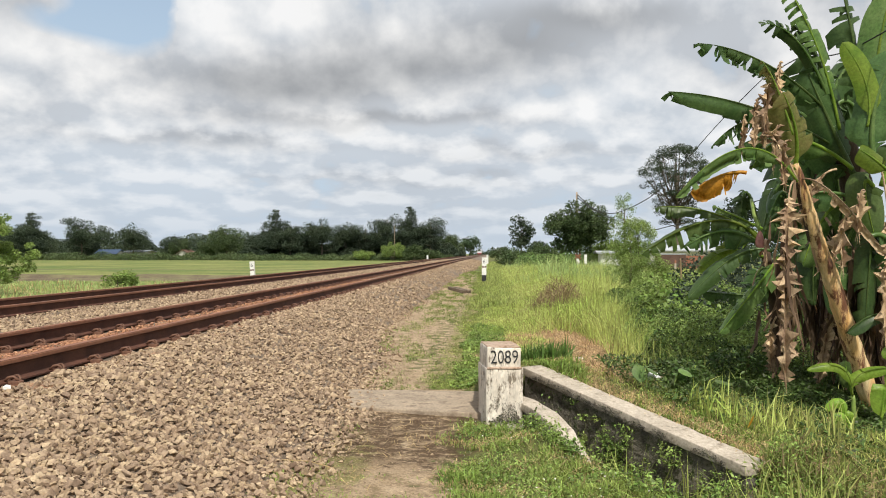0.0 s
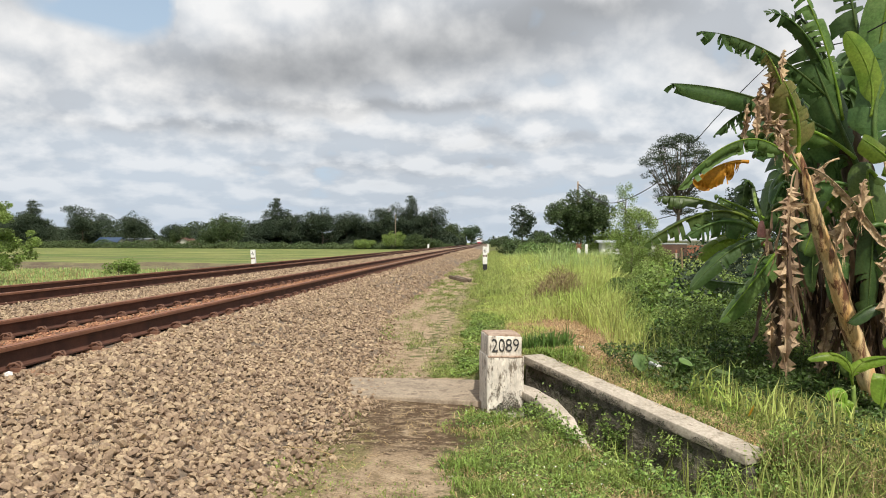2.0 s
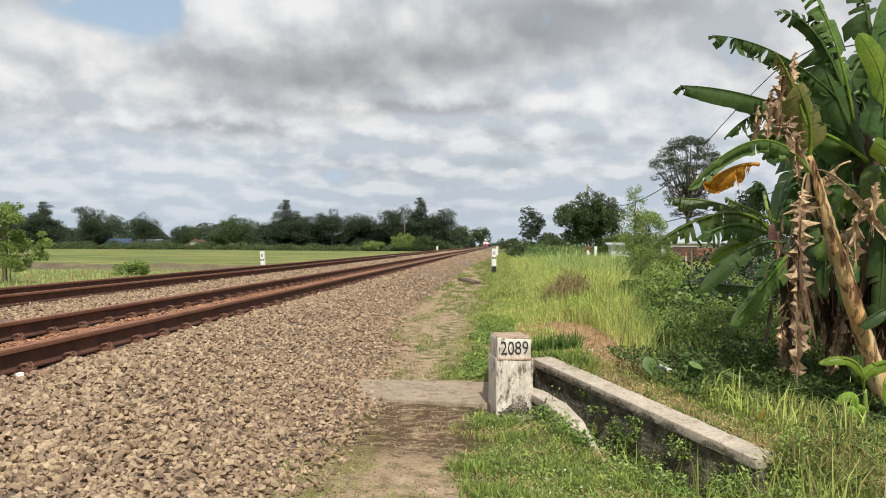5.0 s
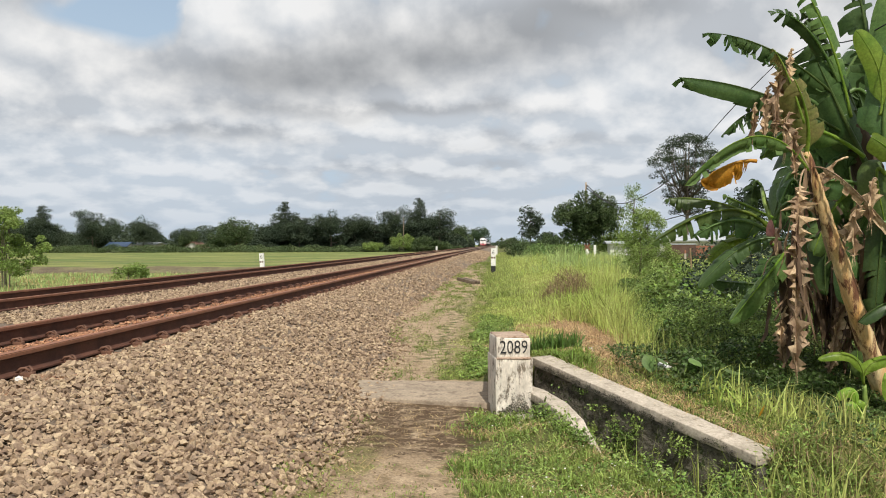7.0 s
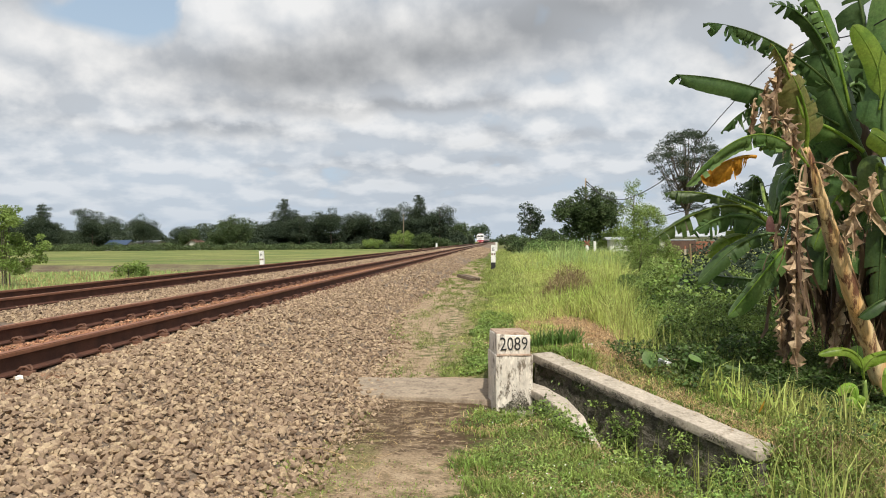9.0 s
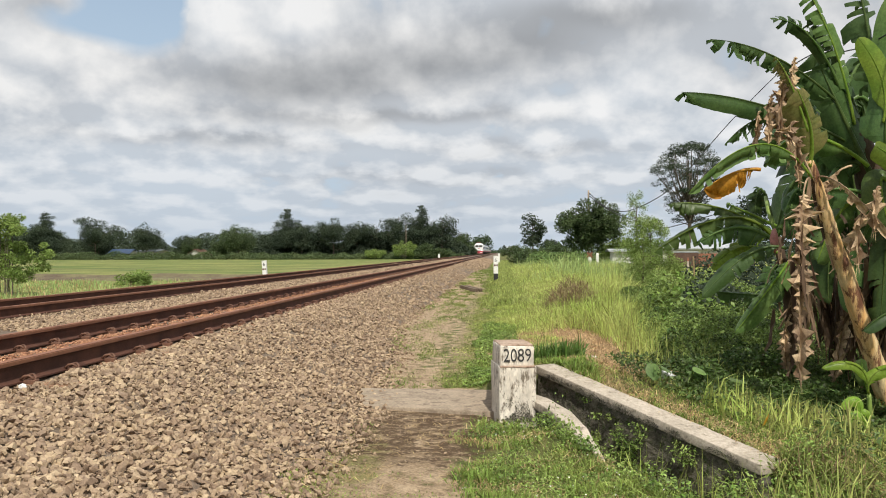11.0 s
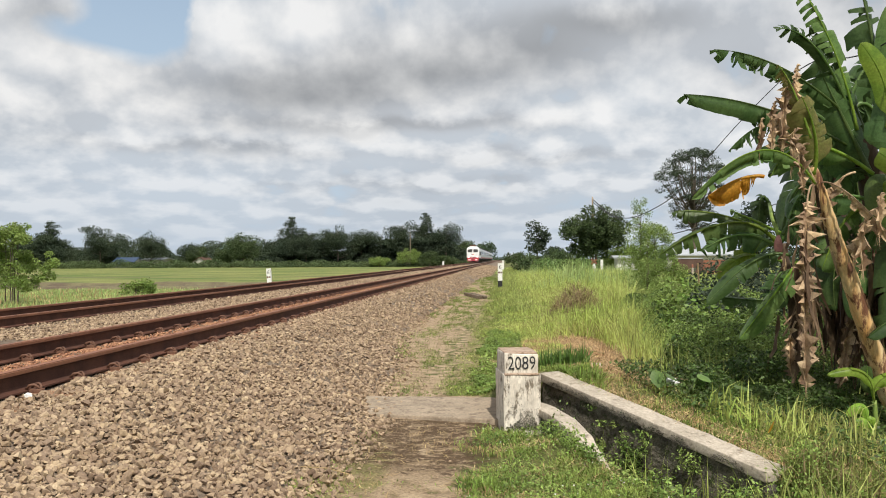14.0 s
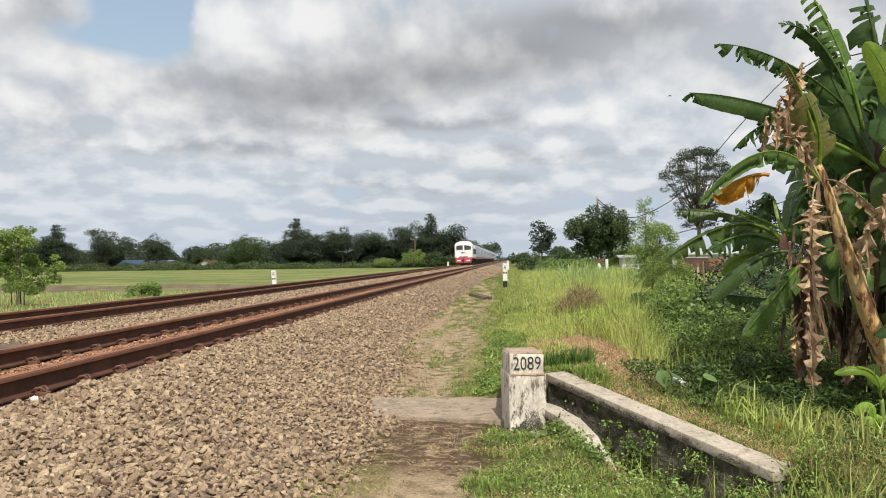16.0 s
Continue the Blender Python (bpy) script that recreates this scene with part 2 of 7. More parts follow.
LEAF_LIGHT = surface("light_feathery_foliage", (0.19, 0.27, 0.065), (0.28, 0.36, 0.10), 0.8, 6, 0.7, 0.1, 0.01, vary=0.4, thin=0.35)
# far leaves, with the distance haze mixed into their colour
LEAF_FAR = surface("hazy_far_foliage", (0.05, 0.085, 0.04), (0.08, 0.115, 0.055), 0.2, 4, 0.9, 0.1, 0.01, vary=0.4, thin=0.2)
BARK = surface("grey_brown_bark", (0.10, 0.08, 0.06), (0.15, 0.12, 0.09), 4, 30, 0.95, 0.8, 0.02)
GRASS_TALL = surface("tall_sunlit_grass", (0.375, 0.465, 0.105), (0.54, 0.55, 0.185), 0.6, 5, 0.6, 0.1, 0.01, vary=0.55, thin=0.45)
GRASS_DEEP = surface("green_turf_blades", (0.18, 0.265, 0.05), (0.32, 0.375, 0.10), 1.2, 6, 0.6, 0.1, 0.01, vary=0.6, thin=0.35)
STRAW = surface("dry_straw", (0.42, 0.29, 0.14), (0.50, 0.38, 0.20), 3, 9, 0.8, 0.1, 0.01, vary=0.4, thin=0.2)
SHRUB = surface("undergrowth_leaves", (0.045, 0.085, 0.02), (0.12, 0.17, 0.042), 1.3, 8, 0.5, 0.1, 0.01, vary=0.65, thin=0.3)
WEED = surface("low_weed_leaves", (0.14, 0.225, 0.046), (0.29, 0.365, 0.09), 3, 10, 0.5, 0.1, 0.01, vary=0.65, thin=0.3)

# ---- mesh tools ----
def mesh_of(name, verts, faces, smooth=False):
    me = bpy.data.meshes.new(name)
    verts, faces = np.asarray(verts, np.float32), np.asarray(faces, np.int32)
    n, k = faces.shape
    me.vertices.add(len(verts))
    me.vertices.foreach_set("co", verts.ravel())
    me.loops.add(n * k)
    me.loops.foreach_set("vertex_index", faces.ravel())
    me.polygons.add(n)
    me.polygons.foreach_set("loop_start", np.arange(0, n * k, k, dtype=np.int32))
    me.update(calc_edges=True)
    me.validate()
    me.polygons.foreach_set("use_smooth", np.full(len(me.polygons), smooth))
    return me


class Shape:
    """Collects solid pieces of any kind into one mesh."""

    def __init__(self):
        self.v, self.f = [], []

    def add(self, verts, faces):
        n = len(self.v)
        self.v += [tuple(p) for p in verts]
        self.f += [tuple(i + n for i in f) for f in faces]
        return self

    def box(self, x0, x1, y0, y1, z0, z1, m=None, b=0.0):
        bm = bmesh.new()
        bmesh.ops.create_cube(bm, size=1.0)
        for v in bm.verts:
            v.co = Vector((x0 + (v.co.x + 0.5) * (x1 - x0), y0 + (v.co.y + 0.5) * (y1 - y0), z0 + (v.co.z + 0.5) * (z1 - z0)))
        if b:
            bmesh.ops.bevel(bm, geom=bm.edges[:], offset=b, segments=2, affect="EDGES", profile=0.6)
        if m:
            bmesh.ops.transform(bm, matrix=m, verts=bm.verts)
        bm.verts.index_update()
        self.add([v.co[:] for v in bm.verts], [[v.index for v in f.verts] for f in bm.faces])
        bm.free()
        return self

    def tube(self, path, radii, sides=8, caps=True, squash=1.0):
        path = [Vector(p) for p in path]
        if isinstance(radii, (int, float)):
            radii = [radii] * len(path)
        rings, n0 = [], len(self.v)
        side = Vector((1, 0, 0))
        for i, p in enumerate(path):
            t = (path[min(i + 1, len(path) - 1)] - path[max(i - 1, 0)]).normalized()
            side = side - t * side.dot(t)
            if side.length < 1e-3:
                side = t.orthogonal()
            side.normalize()
            up = t.cross(side)
            rings.append([p + (side * math.cos(a) + up * math.sin(a) * squash) * radii[i] for a in (2 * math.pi * k / sides for k in range(sides))])
        faces = []
        for i in range(len(rings) - 1):
            for k in range(sides):
                a, b = i * sides + k, i * sides + (k + 1) % sides
                faces.append((a, b, b + sides, a + sides))
        if caps:
            faces += [tuple(range(sides))[::-1], tuple((len(rings) - 1) * sides + k for k in range(sides))]
        return self.add([v for r in rings for v in r], faces)

    def sweep(self, profile, ends):
        """A prism: the closed profile (x, z) run from y0 to y1."""
        n = len(profile)
        v = [(x, y, z) for y in ends for x, z in profile]
        f = [(k, (k + 1) % n, (k + 1) % n + n, k + n) for k in range(n)]
        return self.add(v, f + [tuple(range(n))[::-1], tuple(range(n, 2 * n))])

    def mesh(self, name, smooth=False):
        me = bpy.data.meshes.new(name)
        me.from_pydata(self.v, [], self.f)
        me.update()
        bm = bmesh.new()
        bm.from_mesh(me)
        bmesh.ops.recalc_face_normals(bm, faces=bm.faces)
        bm.to_mesh(me)
        bm.free()
        me.polygons.foreach_set("use_smooth", np.full(len(me.polygons), smooth))
        return me


def part(name, shape, material, parent=None, label="", smooth=False, m=None):
    """ONE mesh object, from a Shape or a mesh, under a thing or a part."""
    me = shape.mesh(name, smooth) if isinstance(shape, Shape) else shape
    if not me.materials:
        me.materials.append(material)
    ob = new(name, me)
    ob.parent = parent
    if m:
        ob.matrix_basis = m
    if label:
        ob["label"] = label
    return ob


def thing(name, label, category, m=None, group="", kind=""):
    ob = new(name)
    ob.empty_display_size = 0.2
    if m:
        ob.matrix_basis = m
    return tagged(ob, label, category, group, kind)


def ease(a, b, x):
    t = np.clip((np.asarray(x, float) - a) / (b - a), 0, 1)
    return t * t * (3 - 2 * t)


def wobble(x, y, scale, seed=0.0):
    """Cheap smooth unevenness in about -1 to 1."""
    x, y = np.asarray(x, float) / scale, np.asarray(y, float) / scale
    return (np.sin(x * 1.3 + 2.1 * np.sin(y * 0.7 + seed) + seed) + np.sin(y * 1.7 + 1.6 * np.sin(x * 0.9 + 2 * seed) + 3 * seed) + 0.6 * np.sin(2.9 * x - 2.3 * y + 5 * seed)) / 2.6


def speckle(x, y, scale, seed=0):
    """Smooth random patches, from -1 to 1, in two sizes."""
    def layer(px, py, k):
        ix, iy = np.floor(px), np.floor(py)
        fx, fy = px - ix, py - iy
        fx, fy = fx * fx * (3 - 2 * fx), fy * fy * (3 - 2 * fy)

        def at(a, b):
            h = np.sin(a * 127.1 + b * 311.7 + k * 74.7) * 43758.5453
            return 2 * (h - np.floor(h)) - 1
        lo = at(ix, iy) * (1 - fx) + at(ix + 1, iy) * fx
        hi = at(ix, iy + 1) * (1 - fx) + at(ix + 1, iy + 1) * fx
        return lo * (1 - fy) + hi * fy
    x, y = np.asarray(x, float) / scale, np.asarray(y, float) / scale
    return 0.65 * layer(x + 0.4 * y, y - 0.3 * x, seed) + 0.35 * layer(2.7 * x - 0.8 * y, 2.7 * y + x, seed + 5)


# ---- the lie of the land ----
WALL_A, WALL_DIR, WALL_N, WALL_LEN = (0.29, 7.25), (0.561, -0.828), (0.828, 0.561), 2.34


def wall_us(x, y):
    dx, dy = x - WALL_A[0], y - WALL_A[1]
    return dx * WALL_DIR[0] + dy * WALL_DIR[1], dx * WALL_N[0] + dy * WALL_N[1]


def wall_top(u):
    return 0.325 - 0.148 * u


def land(x, y):
    """Height of the ground: path level with the culvert slab, paddy field lower, ditch between the wing walls."""
    x, y = np.asarray(x, float), np.asarray(y, float)
    u, s = wall_us(x, y)
    z = -0.6 * ease(-10.0, -12.6, x)
    z = z - 0.16 * ease(0.6, 4.0, x) - 0.35 * ease(5.0, 22.0, x)
    z = z + 0.022 * wobble(x, y, 0.8) * ease(-10, -0.9, x) + 0.10 * wobble(x, y, 3.5, 1.0) * ease(1.5, 5, x) * ease(60, 30, y)
    behind = ease(-0.05, 0.15, s) * ease(2.2, 0.5, s) * ease(-1.2, -0.2, u) * ease(3.6, 2.2, u)
    z = z * (1 - behind) + behind * (wall_top(np.clip(u, 0, 2.6)) - 0.03)
    w = 0.28 + 0.2 * np.clip(u, 0, 4)
    dip = ease(-w - 0.35, -w + 0.05, s) * ease(0.12, -0.02, s) * ease(-0.12, 0.05, u)
    beyond = ease(2.35, 2.75, u)
    dip = dip * (1 - beyond) + 0.4 * beyond * ease(-w - 0.35, -w, s) * ease(0.75, -0.1, s)
    hump = np.exp(-(((s + w + 0.22) / 0.2) ** 2)) * ease(0.85, 1.3, u) * ease(2.6, 1.6, u)
    return z - 0.52 * dip + 0.12 * hump


def bank_x(x, y):
    """Distance across the ballast bank, drawn in where its foot keeps further from the path."""
    x = np.asarray(x, float)
    back = 0.62 * ease(7.6, 15.0, y) * ease(75.0, 45.0, y)
    return np.where(x > -3.0, -3.0 + (x + 3.0) * 1.78 / (1.78 - back), x)


def bed(x, y):
    """Height of the ballast bed."""
    x = bank_x(x, y)
    e = 0.13 * wobble(x * 0, y, 1.1, 2.0) + 0.05 * wobble(x * 0, y, 0.3, 4.0)
    z = np.interp(x - e * ease(-3.0, -1.4, x), (-11.4, -10.0, -9.2, -3.0, -2.5, -1.7, -1.22, -1.0), (-0.45, 0.1, 0.37, 0.375, 0.345, 0.15, 0.01, -0.06))
    return z + 0.012 * wobble(x, y, 0.25, 3.0)


# ---- ground, ballast, tracks ----
def graded(stops):
    out = []
    for (a, b, step) in stops:
        n = max(1, round((b - a) / step))
        out += list(np.linspace(a, b, n, endpoint=False))
    return np.array(out + [stops[-1][1]])


def make_ground():
    xs = graded([(-1500, -300, 300), (-300, -60, 20), (-60, -14, 4), (-14, -9, 0.5), (-9, -1.6, 0.9), (-1.6, 0.0, 0.1), (0.0, 3.4, 0.055), (3.4, 8, 0.25), (8, 40, 2), (40, 200, 16), (200, 1500, 260)])
    ys = graded([(-400, -20, 60), (-20, 2, 1.5), (2, 4, 0.2), (4, 8.2, 0.055), (8.2, 14, 0.15), (14, 40, 0.6), (40, 120, 3), (120, 500, 20), (500, 3500, 300)])
    gx, gy = np.meshgrid(xs, ys)
    verts = np.stack([gx, gy, land(gx, gy)], -1).reshape(-1, 3)
    nx, ny = len(xs), len(ys)
    i = np.arange(nx * ny).reshape(ny, nx)
    faces = np.stack([i[:-1, :-1], i[:-1, 1:], i[1:, 1:], i[1:, :-1]], -1).reshape(-1, 4)
    me = mesh_of("ground", verts, faces, smooth=True)
    x, y = verts[:, 0], verts[:, 1]
    u, s = wall_us(x, y)
    edge = -0.15 + 0.14 * wobble(x, y, 0.9, 1.5)
    path = ease(-11, -1.3, x) * ease(edge + 0.12, edge - 0.25, x) * ease(80, 34, y)
    strip = 0.3 * ease(0.35, 0.0, np.abs(x + 0.75)) * ease(8.5, 9.5, y)
    path = path * (1 - strip)
    near = ease(5.2, 4.2, y) * ease(0.9, 0.4, x)
    covers = {
        "soil": np.maximum.reduce([path * (0.75 + 0.0 * x), 0.55 * ease(-11.5, -10, x) * ease(-1.0, -2.0, x), near * 0.2,
                                   1.0 * ease(-0.95, -0.4, s) * ease(0.1, -0.1, s) * ease(0, 0.3, u) * ease(5, 3, u)]),
        "straw": 0.95 * ease(1.5, 0.6, np.hypot((x - 1.08) / 1.1, (y - 10.7) / 3.2)),
        "field": ease(-11, -14, x) + ease(60, 90, y) * ease(3, 8, x),
        "bund": 0.0 * x + 0.9 * ease(-13, -15, x) * np.maximum(ease(4.5, 2.0, np.abs(y - 66 - 0.02 * x)), 0.7 * ease(3.0, 1.0, np.abs(y - 96 + 0.03 * x))),
        "moss": ease(-1.25, -1.0, x) * ease(0.05, -0.2, x) * ease(6.95, 6.7, y) * ease(4.3, 6.0, y),
        "sward": np.maximum(0.9 * ease(1.3, 0.6, np.hypot((x + 1.12) / 0.42, (y - 5.1) / 1.3)), 0.8 * ease(-0.85, -0.4, x) * ease(0.1, -0.1, x) * ease(7.8, 8.0, y) * ease(60, 40, y)),
    }
    for k, v in covers.items():
        me.attributes.new(k, "FLOAT", "POINT").data.foreach_set("value", v.astype(np.float32))
    ob = part("ground", me, SOIL)
    return tagged(ob, "trodden sandy path, turf and flat green paddy field", "ground", kind="structure")


def stone_kinds(n, seed, rings=1):
    """Angular pieces of crushed stone, as vertices and triangles."""
    rng, out = np.random.default_rng(seed), []
    for _ in range(n):
        bm = bmesh.new()
        corners = rng.normal(size=(11, 3))
        corners *= rng.uniform(0.8, 1.1, (11, 1)) / np.linalg.norm(corners, axis=1, keepdims=True)
        for p in corners * (1.0, rng.uniform(0.62, 0.95), rng.uniform(0.45, 0.75)):
            bm.verts.new(p)
        bmesh.ops.convex_hull(bm, input=bm.verts)
        bmesh.ops.triangulate(bm, faces=bm.faces)
        bm.verts.index_update()
        v = np.array([p.co for p in bm.verts])
        f = np.array([[q.index for q in t.verts] for t in bm.faces])
        bm.free()
        out.append((v, f))
    return out


def turned(rng, n):
    a, tilt = rng.uniform(0, 6.283, n), rng.normal(size=(n, 2)) * 0.3
    q = np.stack([np.cos(a / 2), tilt[:, 0], tilt[:, 1], np.sin(a / 2)], -1)
    q /= np.linalg.norm(q, axis=1, keepdims=True)
    w, x, y, z = q.T
    return np.stack([1 - 2 * (y * y + z * z), 2 * (x * y - z * w), 2 * (x * z + y * w), 2 * (x * y + z * w), 1 - 2 * (x * x + z * z), 2 * (y * z - x * w),
                     2 * (x * z - y * w), 2 * (y * z + x * w), 1 - 2 * (x * x + y * y)], -1).reshape(n, 3, 3)


def strewn(name, kinds, xyz, size, rng):
    turn, which, vs, fs, n0 = turned(rng, len(xyz)), rng.integers(0, len(kinds), len(xyz)), [], [], 0
    for k, (v, f) in enumerate(kinds):
        sel = np.nonzero(which == k)[0]
        if len(sel):
            p = np.einsum("nij,vj->nvi", turn[sel], v) * size[sel, None, None] + xyz[sel, None]
            vs.append(p.reshape(-1, 3))
            fs.append((f[None] + (np.arange(len(sel)) * len(v))[:, None, None] + n0).reshape(-1, f.shape[1]))
            n0 += len(sel) * len(v)
    return mesh_of(name, np.concatenate(vs), np.concatenate(fs))


def make_ballast():
    xs = graded([(-11.6, -9, 0.4), (-9, -5, 0.5), (-5, -0.95, 0.09)])
    ys = graded([(-30, 2, 2), (2, 14, 0.12), (14, 40, 0.7), (40, 1500, 20)])
    gx, gy = np.meshgrid(xs, ys)
    nx, ny = len(xs), len(ys)
    i = np.arange(nx * ny).reshape(ny, nx)
    faces = np.stack([i[:-1, :-1], i[:-1, 1:], i[1:, 1:], i[1:, :-1]], -1).reshape(-1, 4)
    me = mesh_of("ballast_bed", np.stack([gx, gy, bed(gx, gy)], -1).reshape(-1, 3), faces, smooth=True)
    tagged(part("ballast_bed", me, BED_GAP_SHADE), "banked bed of stone dust and small broken stone, darkened as gap shade", "track bed", kind="structure")
    rng = np.random.default_rng(4)
    kinds = stone_kinds(24, 5)

    def lay(name, n, x0, x1, y0, y1, a, b, material, label, keep=None, sink=0.3):
        x, y = rng.uniform(x0, x1, n), y0 * (y1 / y0) ** rng.uniform(0, 1, n) if y1 / y0 > 3 else rng.uniform(y0, y1, n)
        ok = x > -0.72 * y - 0.8
        if keep:
            ok &= keep(x, y)
        x, y = x[ok], y[ok]
        size = rng.uniform(a, b, len(x)) * np.where(rng.random(len(x)) < 0.08, 1.3, 1.0)
        z = np.maximum(bed(x, y), land(x, y)) + size * rng.uniform(-sink, 0.85, len(x))
        tagged(part(name, strewn(name, kinds, np.stack([x, y, z], -1), size, rng), material), label, "ballast", kind="stuff")

    def off_rails(x, y):
        return (np.abs(x + 3.98) > 0.71) & (np.abs(np.abs(x + 7.5) - 0.5675) > 0.09)

    def edge_thin(x, y):
        e = 0.13 * wobble(x * 0, y, 1.1, 2.0) + 0.05 * wobble(x * 0, y, 0.3, 4.0)
        return off_rails(x, y) & (rng.random(len(x)) < ease(-0.80, -1.45, bank_x(x, y) - e))
    lay("ballast_stones", 40000, -4.9, -0.9, 2.4, 9.5, 0.016, 0.034, STONE, "loose grey-brown crushed stone ballast beside the rails", edge_thin)
    lay("ballast_stones", 30000, -6.6, -0.95, 9.5, 18.0, 0.019, 0.035, STONE, "loose grey-brown crushed stone ballast beside the rails", edge_thin)
    lay("ballast_stones", 28000, -9.2, -1.0, 18.0, 55.0, 0.028, 0.048, STONE, "loose grey-brown crushed stone ballast along both tracks", edge_thin)
    lay("ballast_stones", 16000, -9.2, -1.0, 55.0, 130.0, 0.05, 0.085, STONE, "loose grey-brown crushed stone ballast along both tracks", edge_thin)
    lay("path_gravel", 24000, -2.2, 0.0, 3.3, 26.0, 0.004, 0.012, STONE, "fine gravel strewn along the path's edge",
        lambda x, y: rng.random(len(x)) < np.maximum(ease(-0.55, -1.2, bank_x(x, y) + 0.15 * wobble(x, y, 0.7, 3.0)), 0.10 * ease(0.0, -0.3, x)), 0.2)
    for x0 in (-7.07, -8.2):
        lay("ballast_stones", 5000, x0, x0 + 0.3, 9.0, 70.0, 0.016, 0.032, STONE, "crushed stone packed against the far track's rails", None, 0.1)
    lay("ballast_stones_rusty", 22000, -4.5, -3.46, 5.0, 30.0, 0.010, 0.021, RUSTY_STONE, "rust-stained ballast stones between the rails",
        lambda x, y: np.abs(x + 3.98) < 0.46, 0.6)


def rail_profile():
    half = [(0.034, 0.159), (0.035, 0.152), (0.034, 0.125), (0.012, 0.113), (0.008, 0.09), (0.008, 0.04), (0.014, 0.026), (0.065, 0.011), (0.066, 0.0)]
    return half + [(-x, z) for x, z in reversed(half)]


TRACK_X = (-3.98, -7.5)
RAIL_Z = 0.395
SLEEPER_Y0 = 5.67


def make_track(cx, label, pieces):
    """Two rails on concrete sleepers with spring clips; the nearest sleepers and clips are pieces."""
    t = thing("railway_track", label, "railway track", pose(cx, 0, RAIL_Z), "double track", kind="structure")
    for sx in (-0.5675, 0.5675):
        r = part("rail", Shape().sweep([(x + sx, z) for x, z in rail_profile()], (-30, 1500)), RAIL_SHADED, t, "rust-brown steel rail, web coloured as in shade")
        head = Shape().sweep([(x + sx, z) for x, z in ((-0.0365, 0.128), (0.0365, 0.128), (0.0375, 0.152), (0.03, 0.1605), (-0.03, 0.1605), (-0.0375, 0.152))], (-30, 1500))
        part("rail_head", head, RAIL_HEAD_SUNLIT, r, "worn pinkish rail head, lighter as if sunlit")
    sl = Shape().sweep([(-1.0, -0.2), (1.0, -0.2), (1.0, -0.012), (0.42, -0.012), (0.3, -0.05), (-0.3, -0.05), (-0.42, -0.012), (-1.0, -0.012)], (-0.11, 0.11)).mesh("sleeper")
    sl.materials.append(SLEEPER)
    c = Shape()
    for y in (-0.035, 0.035):
        c.tube([(0.045, y, 0.016), (0.075, y * 1.1, 0.045), (0.105, y * 0.9, 0.05), (0.13, y * 0.6, 0.03), (0.125, y * 0.2, 0.008)], 0.0095, 6)
    c.box(0.06, 0.15, -0.03, 0.03, -0.02, 0.018, b=0.004)
    clip = c.mesh("clip", True)
    clip.materials.append(CLIP)
    rest, rest_c = Shape(), Shape()
    sv, sf = [v.co[:] for v in sl.vertices], [tuple(p.vertices) for p in sl.polygons]
    for k in range(-6, 150):
        y = SLEEPER_Y0 + 0.6 * k
        if pieces and 0 <= k < 70:
            part("sleeper", sl, SLEEPER, t, m=pose(0, y, 0))
            for sx in (-0.5675, 0.5675):
                for flip in (0, 180):
                    part("clip", clip, CLIP, t, m=pose(sx, y, 0, 0, 0, flip))
        elif pieces:
            rest.add([(vx, vy + y, vz) for vx, vy, vz in sv], sf)
            for sx in (-0.5675, 0.5675):
                for d in (-1, 1):
                    rest_c.box(sx + d * 0.06 - 0.03, sx + d * 0.06 + 0.03, y - 0.04, y + 0.04, -0.02, 0.05)
        else:
            rest.add([(vx, vy + y, vz - 0.05) for vx, vy, vz in sv], sf)
    tagged(part("far_sleepers", rest, SLEEPER, t), kind="stuff")
    if pieces:
        tagged(part("far_clips", rest_c, CLIP, t), kind="stuff")


def field_bund(y0, slope, high, seed):
    """A low mud bank between two paddies."""
    x = np.linspace(-95, -12.4, 150)
    rows = []
    for k, (dy, dz) in enumerate(((-1.0, -0.1), (-0.55, 0.7), (-0.1, 1.0), (0.35, 0.8), (1.0, -0.1))):
        y = y0 + slope * x + dy * (1 + 0.3 * wobble(x, x * 0, 2.5, seed)) + 0.4 * wobble(x, x * 0, 9, seed + 1)
        rows.append(np.stack([x, y, land(x, y) + high * dz * (1 + 0.35 * wobble(x, x * 0, 1.7, seed + k))], -1))
    i = np.arange(5 * 150).reshape(5, 150)
    faces = np.stack([i[:-1, :-1], i[:-1, 1:], i[1:, 1:], i[1:, :-1]], -1).reshape(-1, 4)
    ob = part("field_bund", mesh_of("field_bund", np.concatenate(rows), faces, smooth=True), MUD)
    tagged(ob, "low brown mud bank between the paddies", "field bank", kind="structure")


MUD = surface("drying_mud", (0.11, 0.082, 0.052), (0.17, 0.15, 0.075), 0.8, 8, 0.9, 0.8, 0.05)
field_bund(65.5, 0.02, 0.22, 1.0)
field_bund(57.0, -0.01, 0.16, 4.0)
make_ground()
make_ballast()
make_track(TRACK_X[0], "rusty narrow-gauge track with spring clips on stone ballast", True)
make_track(TRACK_X[1], "rusty narrow-gauge track that carries the train", False)

